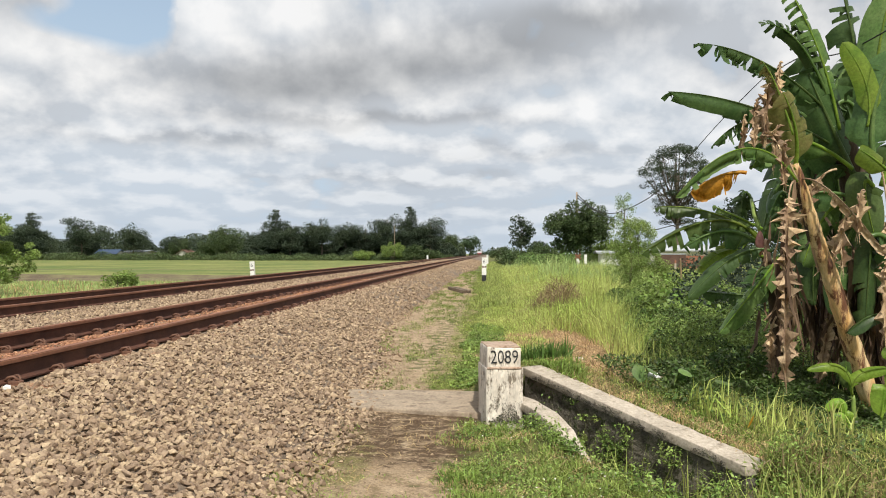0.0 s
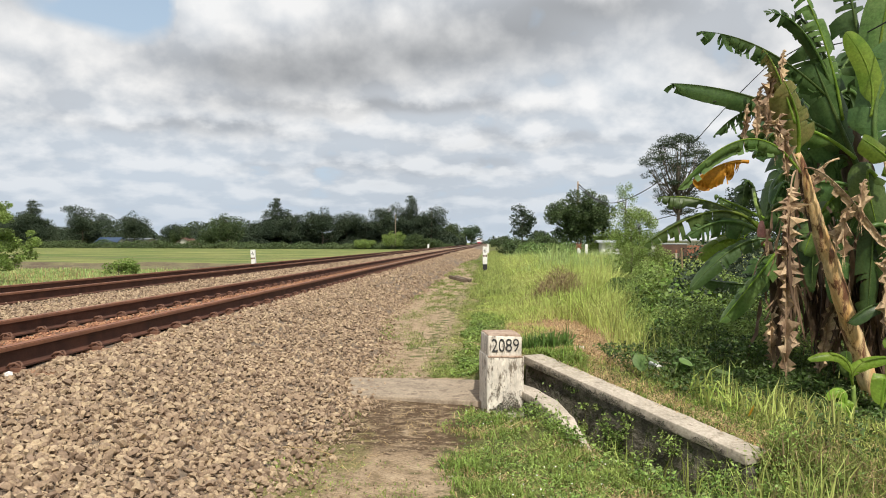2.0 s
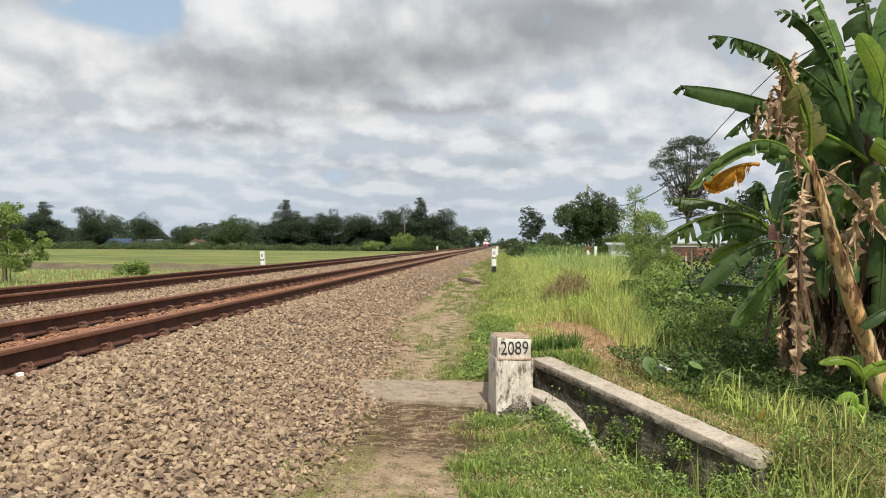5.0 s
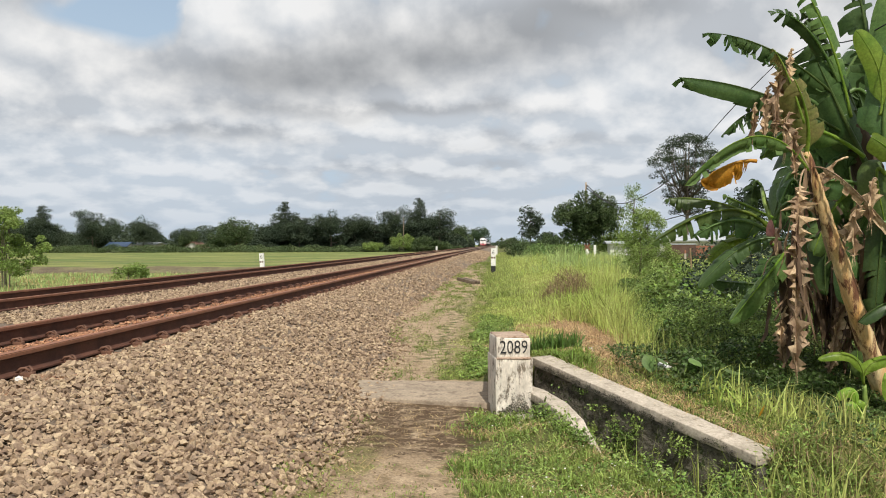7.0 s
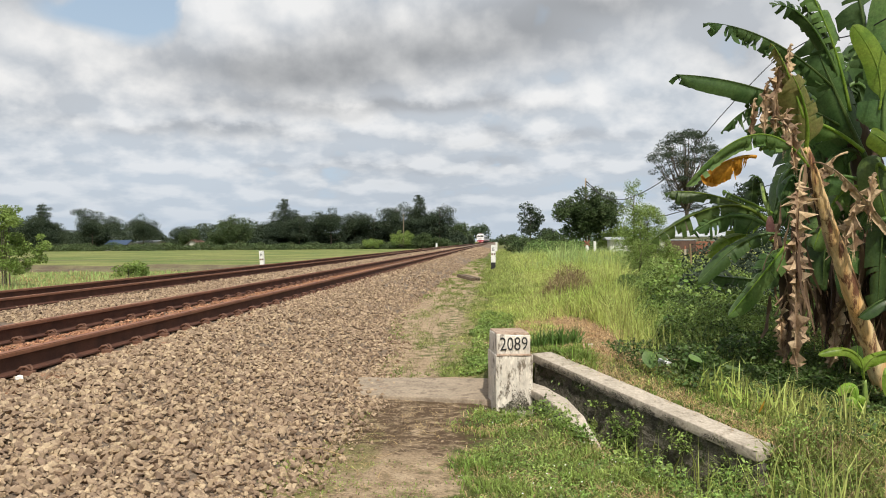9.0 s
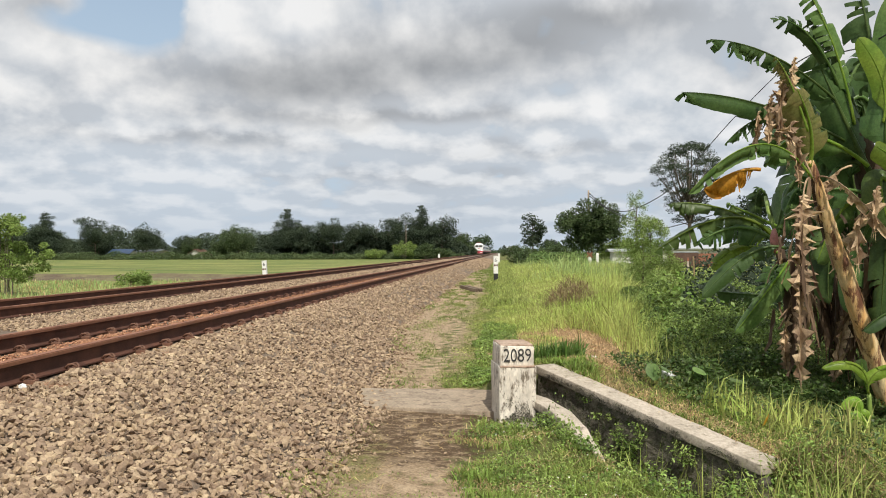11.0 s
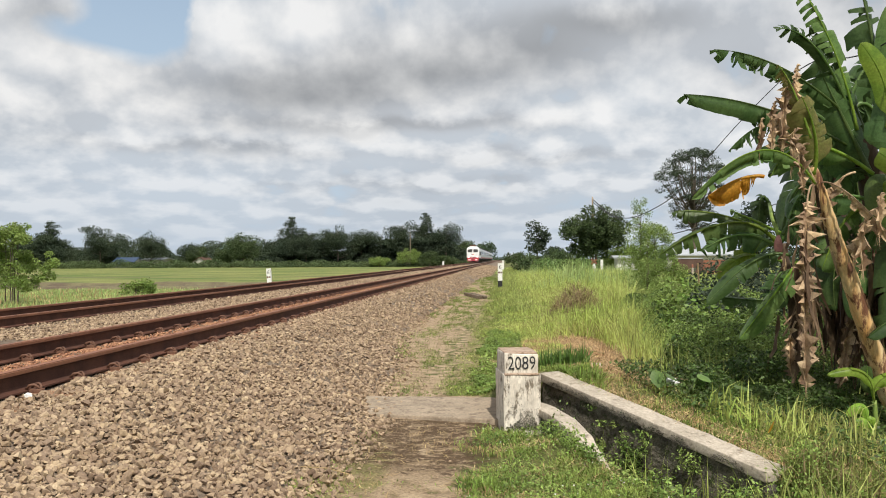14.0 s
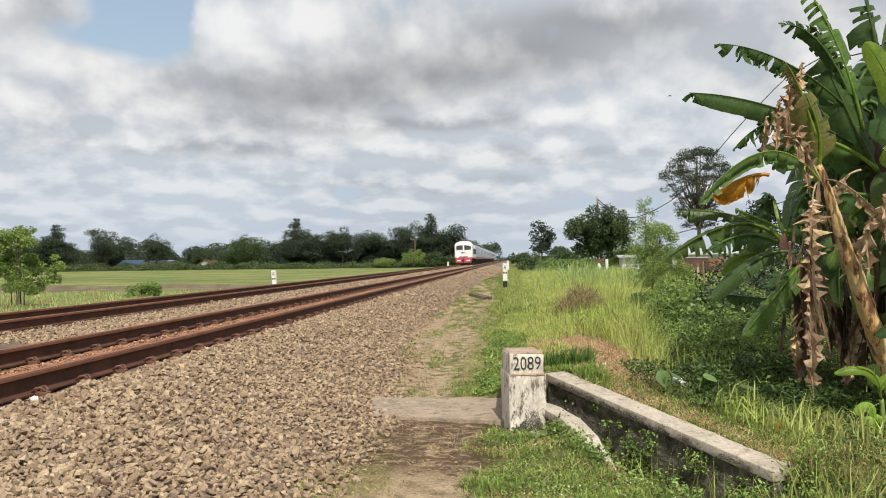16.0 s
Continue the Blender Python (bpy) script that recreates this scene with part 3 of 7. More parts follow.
# ---- culvert, number post, wing walls ----
def letters(text, size, depth=0.004, squeeze=1.0):
    """Flat raised characters of the built-in font, as a mesh in the xz plane, centred."""
    cu = bpy.data.curves.new("letters", "FONT")
    cu.body, cu.size, cu.extrude, cu.offset, cu.resolution_u = text, size, depth, size * -0.008, 3
    cu.align_x, cu.align_y = "CENTER", "CENTER"
    ob = new("letters", cu)
    me = bpy.data.meshes.new_from_object(ob.evaluated_get(bpy.context.evaluated_depsgraph_get()))
    bpy.data.objects.remove(ob)
    me.transform(pose(0, 0, 0, 90) @ Matrix.Diagonal((squeeze, 1, 1, 1)))
    me.materials.clear()
    return me


def roughened(shape, amount, cuts, seed):
    """Cut a solid finer and knock its faces and corners about, as old render is."""
    me = shape.mesh("rough")
    bm = bmesh.new()
    bm.from_mesh(me)
    bmesh.ops.bevel(bm, geom=[e for e in bm.edges if e.calc_face_angle(0) > 0.6], offset=amount * 1.8, segments=2, affect="EDGES", profile=0.6)
    for _ in range(cuts):
        bmesh.ops.subdivide_edges(bm, edges=[e for e in bm.edges if e.calc_length() > 0.07], cuts=1, use_grid_fill=True)
    for v in bm.verts:
        n = noise.noise_vector(v.co * 9 + Vector((seed, 0, 0))) + 0.5 * noise.noise_vector(v.co * 31)
        v.co += n * amount
    bmesh.ops.triangulate(bm, faces=[f for f in bm.faces if len(f.verts) > 4])
    bm.to_mesh(me)
    bm.free()
    me.polygons.foreach_set("use_smooth", np.ones(len(me.polygons), bool))
    return me


WORN = surface("worn_brown_concrete", (0.36, 0.25, 0.18), (0.44, 0.34, 0.26), 8, 50, 0.95, 0.6, 0.006, spots=(0.22, 0.15, 0.10))


def make_number_post():
    t = thing("number_post", "whitewashed concrete post with stained sides and black digits", "marker post", pose(0.112, 6.40, -0.05, 0, 0, 9))
    w = 0.138
    part("body", roughened(Shape().box(-w - 0.004, w + 0.004, -0.006, 0.42, 0.0, 0.475), 0.004, 3, 1), WHITEWASH, t)
    cap = Shape().sweep([(-w + 0.004, 0.465), (w - 0.008, 0.465), (w - 0.012, 0.625), (-w + 0.008, 0.632)], (0.012, 0.41))
    part("cap", roughened(cap, 0.004, 3, 5), WHITEWASH, t, "upper block with a number panel")
    part("worn_top", roughened(Shape().box(-w + 0.012, w - 0.016, 0.02, 0.40, 0.622, 0.640), 0.003, 3, 6), WORN, t, "worn brownish top")
    part("worn_ledge", roughened(Shape().box(-w + 0.004, w - 0.004, -0.010, 0.03, 0.466, 0.482), 0.003, 2, 8), WORN, t, "worn brownish ledge")
    part("number", letters("2089", 0.145, 0.003, 0.76), BLACK_PAINT, t, "black painted digits 2089", m=pose(0.0, 0.009, 0.555, -1.5))


def wing(name, label, pts, thick, coping, deep, mats):
    """A wing wall along plan points (x, y, top): dark rendered face below a coping."""
    t = thing(name, label, "culvert wall")
    body, cope = Shape(), Shape()
    L, R = [], []
    for i, p in enumerate(pts):
        a, b = Vector(pts[max(i - 1, 0)][:2]), Vector(pts[min(i + 1, len(pts) - 1)][:2])
        d = (b - a).normalized()
        n = Vector((-d.y, d.x))
        L.append(Vector(p[:2]) - n * 0)
        R.append(Vector(p[:2]) + n * thick)

    def ribbon(sh, z0, z1, off):
        vs, fs = [], []
        for i, p in enumerate(pts):
            n = (R[i] - L[i]).normalized()
            l, r = L[i] - n * off, R[i] + n * off
            vs += [(l.x, l.y, p[2] + z0), (r.x, r.y, p[2] + z0), (r.x, r.y, p[2] + z1), (l.x, l.y, p[2] + z1)]
        for i in range(len(pts) - 1):
            a, b = 4 * i, 4 * i + 4
            fs += [(a + k, a + (k + 1) % 4, b + (k + 1) % 4, b + k) for k in range(4)]
        fs += [(3, 2, 1, 0), tuple(4 * (len(pts) - 1) + k for k in range(4))]
        sh.add(vs, fs)
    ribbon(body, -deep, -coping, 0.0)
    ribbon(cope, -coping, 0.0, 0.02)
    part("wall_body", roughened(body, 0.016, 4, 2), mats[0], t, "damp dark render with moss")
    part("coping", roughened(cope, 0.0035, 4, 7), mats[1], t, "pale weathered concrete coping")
    return t


def make_culvert():
    a = WALL_A
    n = 5
    pts = []
    for k in range(n):
        u = WALL_LEN * k / (n - 1)
        pts.append((a[0] + WALL_DIR[0] * u, a[1] + WALL_DIR[1] * u, wall_top(u)))
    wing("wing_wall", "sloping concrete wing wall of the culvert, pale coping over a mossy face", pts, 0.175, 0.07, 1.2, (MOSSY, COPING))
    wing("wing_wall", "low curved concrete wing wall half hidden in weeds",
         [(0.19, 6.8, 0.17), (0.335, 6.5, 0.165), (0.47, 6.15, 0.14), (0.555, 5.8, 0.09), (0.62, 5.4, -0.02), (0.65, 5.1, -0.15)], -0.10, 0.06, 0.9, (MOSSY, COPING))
    s = thing("culvert_slab", "worn grey concrete slab laid across the path", "slab")
    part("slab", roughened(Shape().add([(-1.52, 6.98, -0.1), (0.0, 6.64, -0.1), (0.0, 7.72, -0.1), (-1.33, 7.78, -0.1), (-1.52, 6.98, 0.030), (0.0, 6.64, 0.030), (0.0, 7.72, 0.030), (-1.33, 7.78, 0.030)],
         [(0, 1, 5, 4), (1, 2, 6, 5), (2, 3, 7, 6), (3, 0, 4, 7), (4, 5, 6, 7), (3, 2, 1, 0)]), 0.006, 4, 3), CONCRETE, s)
    h = thing("culvert_headwall", "short concrete headwall behind the number post", "culvert wall")
    part("headwall", roughened(Shape().box(-0.08, 0.24, 6.84, 7.76, -0.8, 0.40), 0.006, 3, 9), CONCRETE, h)


def make_distance_post(m, label):
    t = thing("distance_post", label, "marker post", m, "kilometre posts")
    w = 0.10
    part("black_base", Shape().box(-w, w, -0.09, 0.09, -0.4, 0.33, b=0.012), BLACK_PAINT, t, "black painted foot")
    part("white_body", Shape().box(-w - 0.003, w + 0.003, -0.093, 0.093, 0.33, 1.12, b=0.012), WHITE_PAINT, t, "white painted upper part")
    part("number", letters("6", 0.26, 0.003), BLACK_PAINT, t, "black digit 6", m=pose(0, -0.096, 0.93))
    part("small_number", Shape().box(-0.09, -0.01, -0.098, -0.092, 0.66, 0.74).box(0.02, 0.09, -0.098, -0.092, 0.66, 0.74), CLIP, t, "faded second line")
    return t


make_number_post()
make_culvert()
make_distance_post(pose(-0.26, 37.8, 0.0), "white distance post with black foot and digit 6 in the grass")
make_distance_post(pose(-11.45, 40.0, -0.20, 0, -4), "white distance post with digit 6 beyond both tracks")
for y in (150, 262):
    k = thing("marker_stake", "small white stake beside the far track", "marker post", pose(-11.2, y, -0.3))
    part("stake", Shape().box(-0.16, 0.16, -0.1, 0.1, 0, 1.3, b=0.02), WHITE_PAINT, k)
old = thing("timber_offcut", "two weathered timber offcuts lying askew on the path", "plank", pose(-1.02, 27.4, 0.06, 0, 9, -40))
part("board", Shape().box(-0.36, 0.34, -0.16, -0.02, 0, 0.10, b=0.01), TIMBER, old)
part("board", Shape().box(-0.30, 0.38, 0.03, 0.17, 0.01, 0.10, b=0.01), TIMBER, old)

# ---- the train ----
TRAIN_WHITE = surface("white_train_paint", (0.80, 0.80, 0.79), (0.74, 0.74, 0.73), 1.5, 30, 0.35, 0.05, 0.002)
TRAIN_RED = surface("red_train_paint", (0.42, 0.02, 0.035), (0.33, 0.018, 0.03), 2, 30, 0.4, 0.05, 0.002)
RUST_BROWN = surface("dull_red_brown_paint", (0.16, 0.07, 0.05), (0.11, 0.05, 0.04), 3, 30, 0.7, 0.2, 0.003)
TRAIN_GREY = surface("underframe_grey", (0.05, 0.05, 0.05), (0.08, 0.075, 0.07), 3, 30, 0.8, 0.2, 0.004)
CAR_SILVER = surface("stainless_car_side", (0.46, 0.48, 0.49), (0.39, 0.41, 0.43), 1, 30, 0.35, 0.05, 0.002, metal=0.6)
TRAIN_GLASS = surface("dark_train_glass", (0.06, 0.06, 0.06), (0.09, 0.085, 0.08), 3, 30, 0.12, 0.0, 0.001)
LAMP_GLOW = surface("lit_headlamp", (1.0, 0.93, 0.78), (1.0, 0.93, 0.78), 3, 30, 0.3, 0.0, 0.001, glow=3.0)
WHEEL_STEEL = surface("wheel_steel", (0.10, 0.085, 0.075), (0.14, 0.12, 0.10), 6, 40, 0.6, 0.2, 0.003, metal=0.5)
BLUE_MARK = surface("dark_blue_mark", (0.03, 0.04, 0.16), (0.03, 0.04, 0.16), 3, 30, 0.4, 0.0, 0.001)
ORANGE_MARK = surface("orange_mark", (0.75, 0.16, 0.04), (0.75, 0.16, 0.04), 3, 30, 0.4, 0.0, 0.001)


def bogie(parent, y, axles, mesh_frame, mesh_wheel):
    b = part("bogie", mesh_frame, TRAIN_GREY, parent, m=pose(0, y, 0))
    for ay in axles:
        part("wheelset", mesh_wheel, WHEEL_STEEL, b, m=pose(0, ay, 0.46))


def wheel_mesh():
    s = Shape()
    for x in (-0.535, 0.535):
        s.tube([(x - 0.06, 0, 0), (x + 0.06, 0, 0)], 0.45, 20)
    return s.tube([(-0.6, 0, 0), (0.6, 0, 0)], 0.08, 8).mesh("wheelset")


def frame_mesh(half):
    s = Shape()
    for x in (-0.86, 0.86):
        s.box(x - 0.09, x + 0.09, -half, half, 0.36, 0.78, b=0.03)
        for y in (-half * 0.6, 0, half * 0.6):
            s.box(x - 0.12, x + 0.12, y - 0.16, y + 0.16, 0.24, 0.6, b=0.03)
    return s.box(-0.8, 0.8, -0.3, 0.3, 0.45, 0.85, b=0.03).mesh("bogie")


def hull(sections):
    """A body lofted through cross-sections: y, half width, floor, eave, roof top."""
    s, rings = Shape(), []
    for y, w, z0, z1, z2 in sections:
        rings.append([(-w, y, z0), (-w, y, z1), (-w * 0.86, y, z1 + (z2 - z1) * 0.55), (-w * 0.5, y, z1 + (z2 - z1) * 0.92), (0, y, z2),
                      (w * 0.5, y, z1 + (z2 - z1) * 0.92), (w * 0.86, y, z1 + (z2 - z1) * 0.55), (w, y, z1), (w, y, z0)])
    k = 9
    faces = [tuple(range(k))[::-1], tuple((len(rings) - 1) * k + i for i in range(k))]
    for r in range(len(rings) - 1):
        faces += [(r * k + i, r * k + (i + 1) % k, (r + 1) * k + (i + 1) % k, (r + 1) * k + i) for i in range(k)]
    return s.add([v for r in rings for v in r], faces)


WHEEL = wheel_mesh()
WHEEL.materials.append(WHEEL_STEEL)


def make_locomotive():
    """A diesel locomotive; its front face is at y = 0 and it looks to -y."""
    t = thing("locomotive", "white diesel locomotive with red skirt and lit headlamp", "locomotive")
    cab = hull([(0.0, 1.36, 1.15, 2.95, 3.50), (0.14, 1.44, 1.12, 3.10, 3.72), (2.4, 1.46, 1.12, 3.12, 3.80)])
    c = part("cab", cab, TRAIN_WHITE, t, "white cab with two windscreens")
    for s in (-1, 1):
        outline = [(s * 0.12, 2.36), (s * 1.12, 2.36), (s * 1.20, 2.86), (s * 0.95, 3.02), (s * 0.12, 3.10)]
        part("windscreen", Shape().sweep(outline, (-0.035, 0.05)), TRAIN_GLASS, c, "dark windscreen with a sloping head")
        part("wiper", Shape().tube([(s * 0.9, -0.05, 2.36), (s * 0.45, -0.05, 2.85)], 0.02, 5), BLACK_PAINT, c)
        part("handrail", Shape().tube([(s * 1.22, -0.10, 1.25), (s * 1.22, -0.14, 1.7), (s * 1.22, -0.10, 2.15)], 0.025, 6), WHITE_PAINT, c, "white handrail")
        part("bumper_stripe", Shape().box(s * 0.75 - 0.30, s * 0.75 + 0.30, -0.33, -0.24, 0.52, 0.72, b=0.02), WHITE_PAINT, t, "white mark on the skirt")
    part("front_grille", Shape().box(-0.7, 0.7, -0.03, 0.02, 1.2, 1.3, b=0.01), TRAIN_GREY, c)
    for x in (-1.445, 1.445):
        part("side_window", Shape().box(x - 0.03, x + 0.03, 0.7, 1.5, 2.3, 2.95, b=0.01), TRAIN_GLASS, c)
    for x in (-0.16, 0.16):
        part("headlamp", Shape().tube([(x, -0.05, 3.30), (x, 0.08, 3.30)], 0.13, 14), LAMP_GLOW, c, "glowing headlamp")
    part("emblem", Shape().box(-0.34, -0.06, -0.02, 0.02, 1.78, 1.98), BLUE_MARK, c)
    part("emblem", Shape().box(-0.04, 0.30, -0.02, 0.02, 1.80, 1.96), ORANGE_MARK, c)
    body = hull([(2.4, 1.38, 1.12, 2.9, 3.5), (14.9, 1.38, 1.12, 2.9, 3.5)])
    b = part("engine_hood", body, TRAIN_WHITE, t)
    for k in range(9):
        part("side_grille", Shape().box(1.37, 1.40, 3.1 + 1.3 * k, 4.1 + 1.3 * k, 1.7, 2.6, b=0.01), TRAIN_GREY, b)
    part("exhaust_hatch", Shape().box(-0.55, 0.55, 4.5, 6.6, 3.38, 3.72, b=0.06), TRAIN_GREY, b)
    part("radiator_fan", Shape().box(-0.7, 0.7, 9.0, 12.4, 3.38, 3.70, b=0.06), TRAIN_GREY, b)
    part("horn", Shape().box(-0.6, 0.6, 0.8, 2.0, 3.66, 4.02, b=0.08), RUST_BROWN, c, "reddish roof fitting")
    skirt = part("pilot", Shape().add([(-1.30, 0.0, 1.16), (1.30, 0.0, 1.16), (1.2, -0.28, 0.3), (-1.2, -0.28, 0.3), (-1.30, 0.9, 1.16), (1.30, 0.9, 1.16), (1.2, 0.6, 0.3), (-1.2, 0.6, 0.3)],
                 [(0, 1, 2, 3), (4, 7, 6, 5), (0, 4, 5, 1), (3, 2, 6, 7), (1, 5, 6, 2), (0, 3, 7, 4)]), TRAIN_RED, t, "red snow-plough skirt")
    part("coupler", Shape().box(-0.14, 0.14, -0.62, -0.05, 0.74, 0.98, b=0.03), TRAIN_GREY, skirt)
    for x in (-0.95, 0.95):
        part("marker_lamp", Shape().tube([(x, -0.1, 1.28), (x, 0.05, 1.28)], 0.09, 10), LAMP_GLOW, c)
    part("side_sill", Shape().box(-1.36, 1.36, 0.6, 14.9, 0.92, 1.14, b=0.02), TRAIN_RED, t, "red sill band")
    part("fuel_tank", Shape().box(-1.1, 1.1, 6.0, 9.2, 0.38, 0.94, b=0.08), TRAIN_GREY, t)
    f = frame_mesh(2.0)
    f.materials.append(TRAIN_GREY)
    for y in (3.1, 11.9):
        bogie(t, y, (-1.5, 0.0, 1.5), f, WHEEL)
    return t


def make_coach():
    """A passenger coach, 20 m long, from its end at y = 0."""
    t = thing("passenger_coach", "silver passenger coach with a row of dark windows", "train coach", group="coaches of the train")
    b = part("body", hull([(0.0, 1.40, 0.95, 3.0, 3.62), (20.0, 1.40, 0.95, 3.0, 3.62)]), CAR_SILVER, t)
    part("waist_band", Shape().box(-1.408, 1.408, 0.05, 19.95, 1.0, 1.25, b=0.003), TRAIN_RED, b, "thin red line")
    for k in range(10):
        for x in (-1.40, 1.40):
            part("window", Shape().box(x - 0.012, x + 0.012, 2.2 + 1.6 * k, 3.4 + 1.6 * k, 1.95, 2.7, b=0.005), TRAIN_GLASS, b)
    for y in (3.0, 14.4):
        part("roof_unit", Shape().box(-0.8, 0.8, y, y + 2.6, 3.5, 3.85, b=0.08), TRAIN_GREY, b)
    part("underframe", Shape().box(-1.1, 1.1, 5.5, 14.5, 0.5, 0.95, b=0.05), TRAIN_GREY, t)
    part("gangway", Shape().box(-0.55, 0.55, -0.35, 0.0, 1.0, 3.1, b=0.05), TRAIN_GREY, t)
    f = frame_mesh(1.5)
    f.materials.append(TRAIN_GREY)
    for y in (3.0, 17.0):
        bogie(t, y, (-1.0, 1.0), f, WHEEL)
    return t


RAIL_TOP = RAIL_Z + 0.16
locomotive = make_locomotive()
coaches = [make_coach()]
for _ in range(8):
    coaches.append(copy_thing(coaches[0], Matrix()))
TRAIN_SPEED, TRAIN_AT_END = 29.0, 134.0


def train_rows(behind):
    return [(t, pose(TRACK_X[1], TRAIN_AT_END + TRAIN_SPEED * (16.0 - t) + behind, RAIL_TOP)) for t in (0.0, 4.0, 8.0, 12.0, 16.0)]

# ---- trees ----
def leaf_cards(points, size, rng, up=0.45, slim=0.55, bend=0.25):
    """Small folded leaves or leaf clusters at the points: two triangles each, no two alike."""
    n = len(points)
    d = rng.normal(size=(n, 3))
    d[:, 2] *= 0.6
    d /= np.linalg.norm(d, axis=1, keepdims=True) + 1e-9
    nrm = rng.normal(size=(n, 3)) + (0, 0, up * 2.5)
    s = np.cross(d, nrm)
    s /= np.linalg.norm(s, axis=1, keepdims=True) + 1e-9
    k = np.cross(s, d)
    size = size * rng.uniform(0.55, 1.35, n)[:, None]
    a = points - d * size * 0.5
    b = points + s * size * slim * 0.5 - k * size * bend * 0.4
    c = points + d * size * 0.5 - k * size * bend
    e = points - s * size * slim * 0.5 - k * size * bend * 0.4
    v = np.stack([a, b, c, e], 1).reshape(-1, 3)
    i = np.arange(n)[:, None] * 4
    f = np.concatenate([i + (0, 1, 2), i + (0, 2, 3)])
    return v, f


def in_blobs(blobs, per_area, rng, shell=0.55):
    """Points in the outer part of squashed balls (x, y, z, r, flat)."""
    out = []
    for x, y, z, r, flat in blobs:
        n = max(12, int(per_area * r * r * (0.4 + 0.6 * flat)))
        d = rng.normal(size=(n, 3))
        d /= np.linalg.norm(d, axis=1, keepdims=True)
        rad = r * (1 - shell * rng.random(n) ** 1.6) * rng.uniform(0.86, 1.16, n)
        out.append(d * rad[:, None] * (1, 1, flat) + (x, y, z))
    return np.concatenate(out)


def crown_blobs(style, h, w, rng):
    r, out = w / 2, []
    if style == "layered":
        for k in range(11):
            f = k / 10
            z, rr = h * (0.28 + 0.68 * f), r * (1.0 - 0.86 * f ** 1.2) * (1.0 if k % 2 else 0.78)
            out.append((0, 0, z, 0.35 * rr + 0.75, 0.8))
            for _ in range(max(2, int(10 * (1 - f)))):
                a, q = rng.uniform(0, 6.28), rr * math.sqrt(rng.uniform(0.05, 0.9))
                out.append((q * math.cos(a), q * math.sin(a), z - 0.05 * q + rng.normal() * h * 0.02, rr * rng.uniform(0.34, 0.55) + 0.75, 0.36))
    elif style == "bush":
        for _ in range(40):
            a, q, f = rng.uniform(0, 6.28), r * math.sqrt(rng.random()), rng.random()
            out.append((q * math.cos(a), q * math.sin(a), h * (0.22 + 0.72 * f * (1 - 0.35 * (q / r) ** 2)), r * rng.uniform(0.2, 0.36), 0.8))
    elif style == "vase":
        for _ in range(60):
            a, f = rng.uniform(0, 6.28), rng.random() ** 0.8
            q = r * math.sqrt(rng.random()) * (0.45 + 0.6 * math.sin(math.pi * min(1.0, f + 0.12)))
            out.append((q * math.cos(a), q * math.sin(a), h * (0.22 + 0.72 * f), r * rng.uniform(0.12, 0.26), 0.7))
    elif style == "feathery":
        for _ in range(150):
            a, f = rng.uniform(0, 6.28), rng.random() ** 1.25
            q = r * math.sqrt(rng.random()) * (1.0 - 0.75 * f ** 1.4)
            out.append((q * math.cos(a), q * math.sin(a), h * (0.10 + 0.86 * f), r * rng.uniform(0.09, 0.2), 1.1))
    elif style == "dome":
        for k in range(230):
            a, q = rng.uniform(0, 6.28), r * math.sqrt(rng.random())
            z = h * (0.96 - 0.24 * (q / r) ** 2) - (h * rng.uniform(0.05, 0.42) if k % 2 else h * rng.uniform(0, 0.05))
            q *= 1.0 if z > 0.7 * h else 0.45 + 0.55 * (z / h - 0.4) / 0.3
            out.append((q * math.cos(a), q * math.sin(a), z, r * rng.uniform(0.09, 0.18), 0.45))
    elif style == "lumpy":
        for _ in range(95):
            d = rng.normal(size=3)
            d *= rng.uniform(0.35, 0.86) / np.linalg.norm(d)
            out.append((d[0] * r, d[1] * r, h * (0.57 + 0.42 * d[2]), r * rng.uniform(0.13, 0.24), 0.9))
    elif style == "wood":
        for _ in range(44):
            d = rng.normal(size=3)
            d /= np.linalg.norm(d)
            d *= rng.uniform(0.2, 0.8)
            out.append((d[0] * r, d[1] * r, h * (0.53 + 0.42 * d[2]), r * rng.uniform(0.2, 0.36), 0.85))
    elif style == "airy":
        for _ in range(30):
            a, q, f = rng.uniform(0, 6.28), r * rng.uniform(0.1, 0.95), rng.random()
            out.append((q * math.cos(a), q * math.sin(a), h * (0.4 + 0.56 * f), r * rng.uniform(0.2, 0.42), 0.5))
    else:
        for _ in range(26):
            d = rng.normal(size=3)
            d /= np.linalg.norm(d)
            d *= rng.uniform(0.35, 0.82)
            out.append((d[0] * r, d[1] * r, h * (0.60 + 0.40 * d[2]), r * rng.uniform(0.22, 0.44), 0.85))
    return out


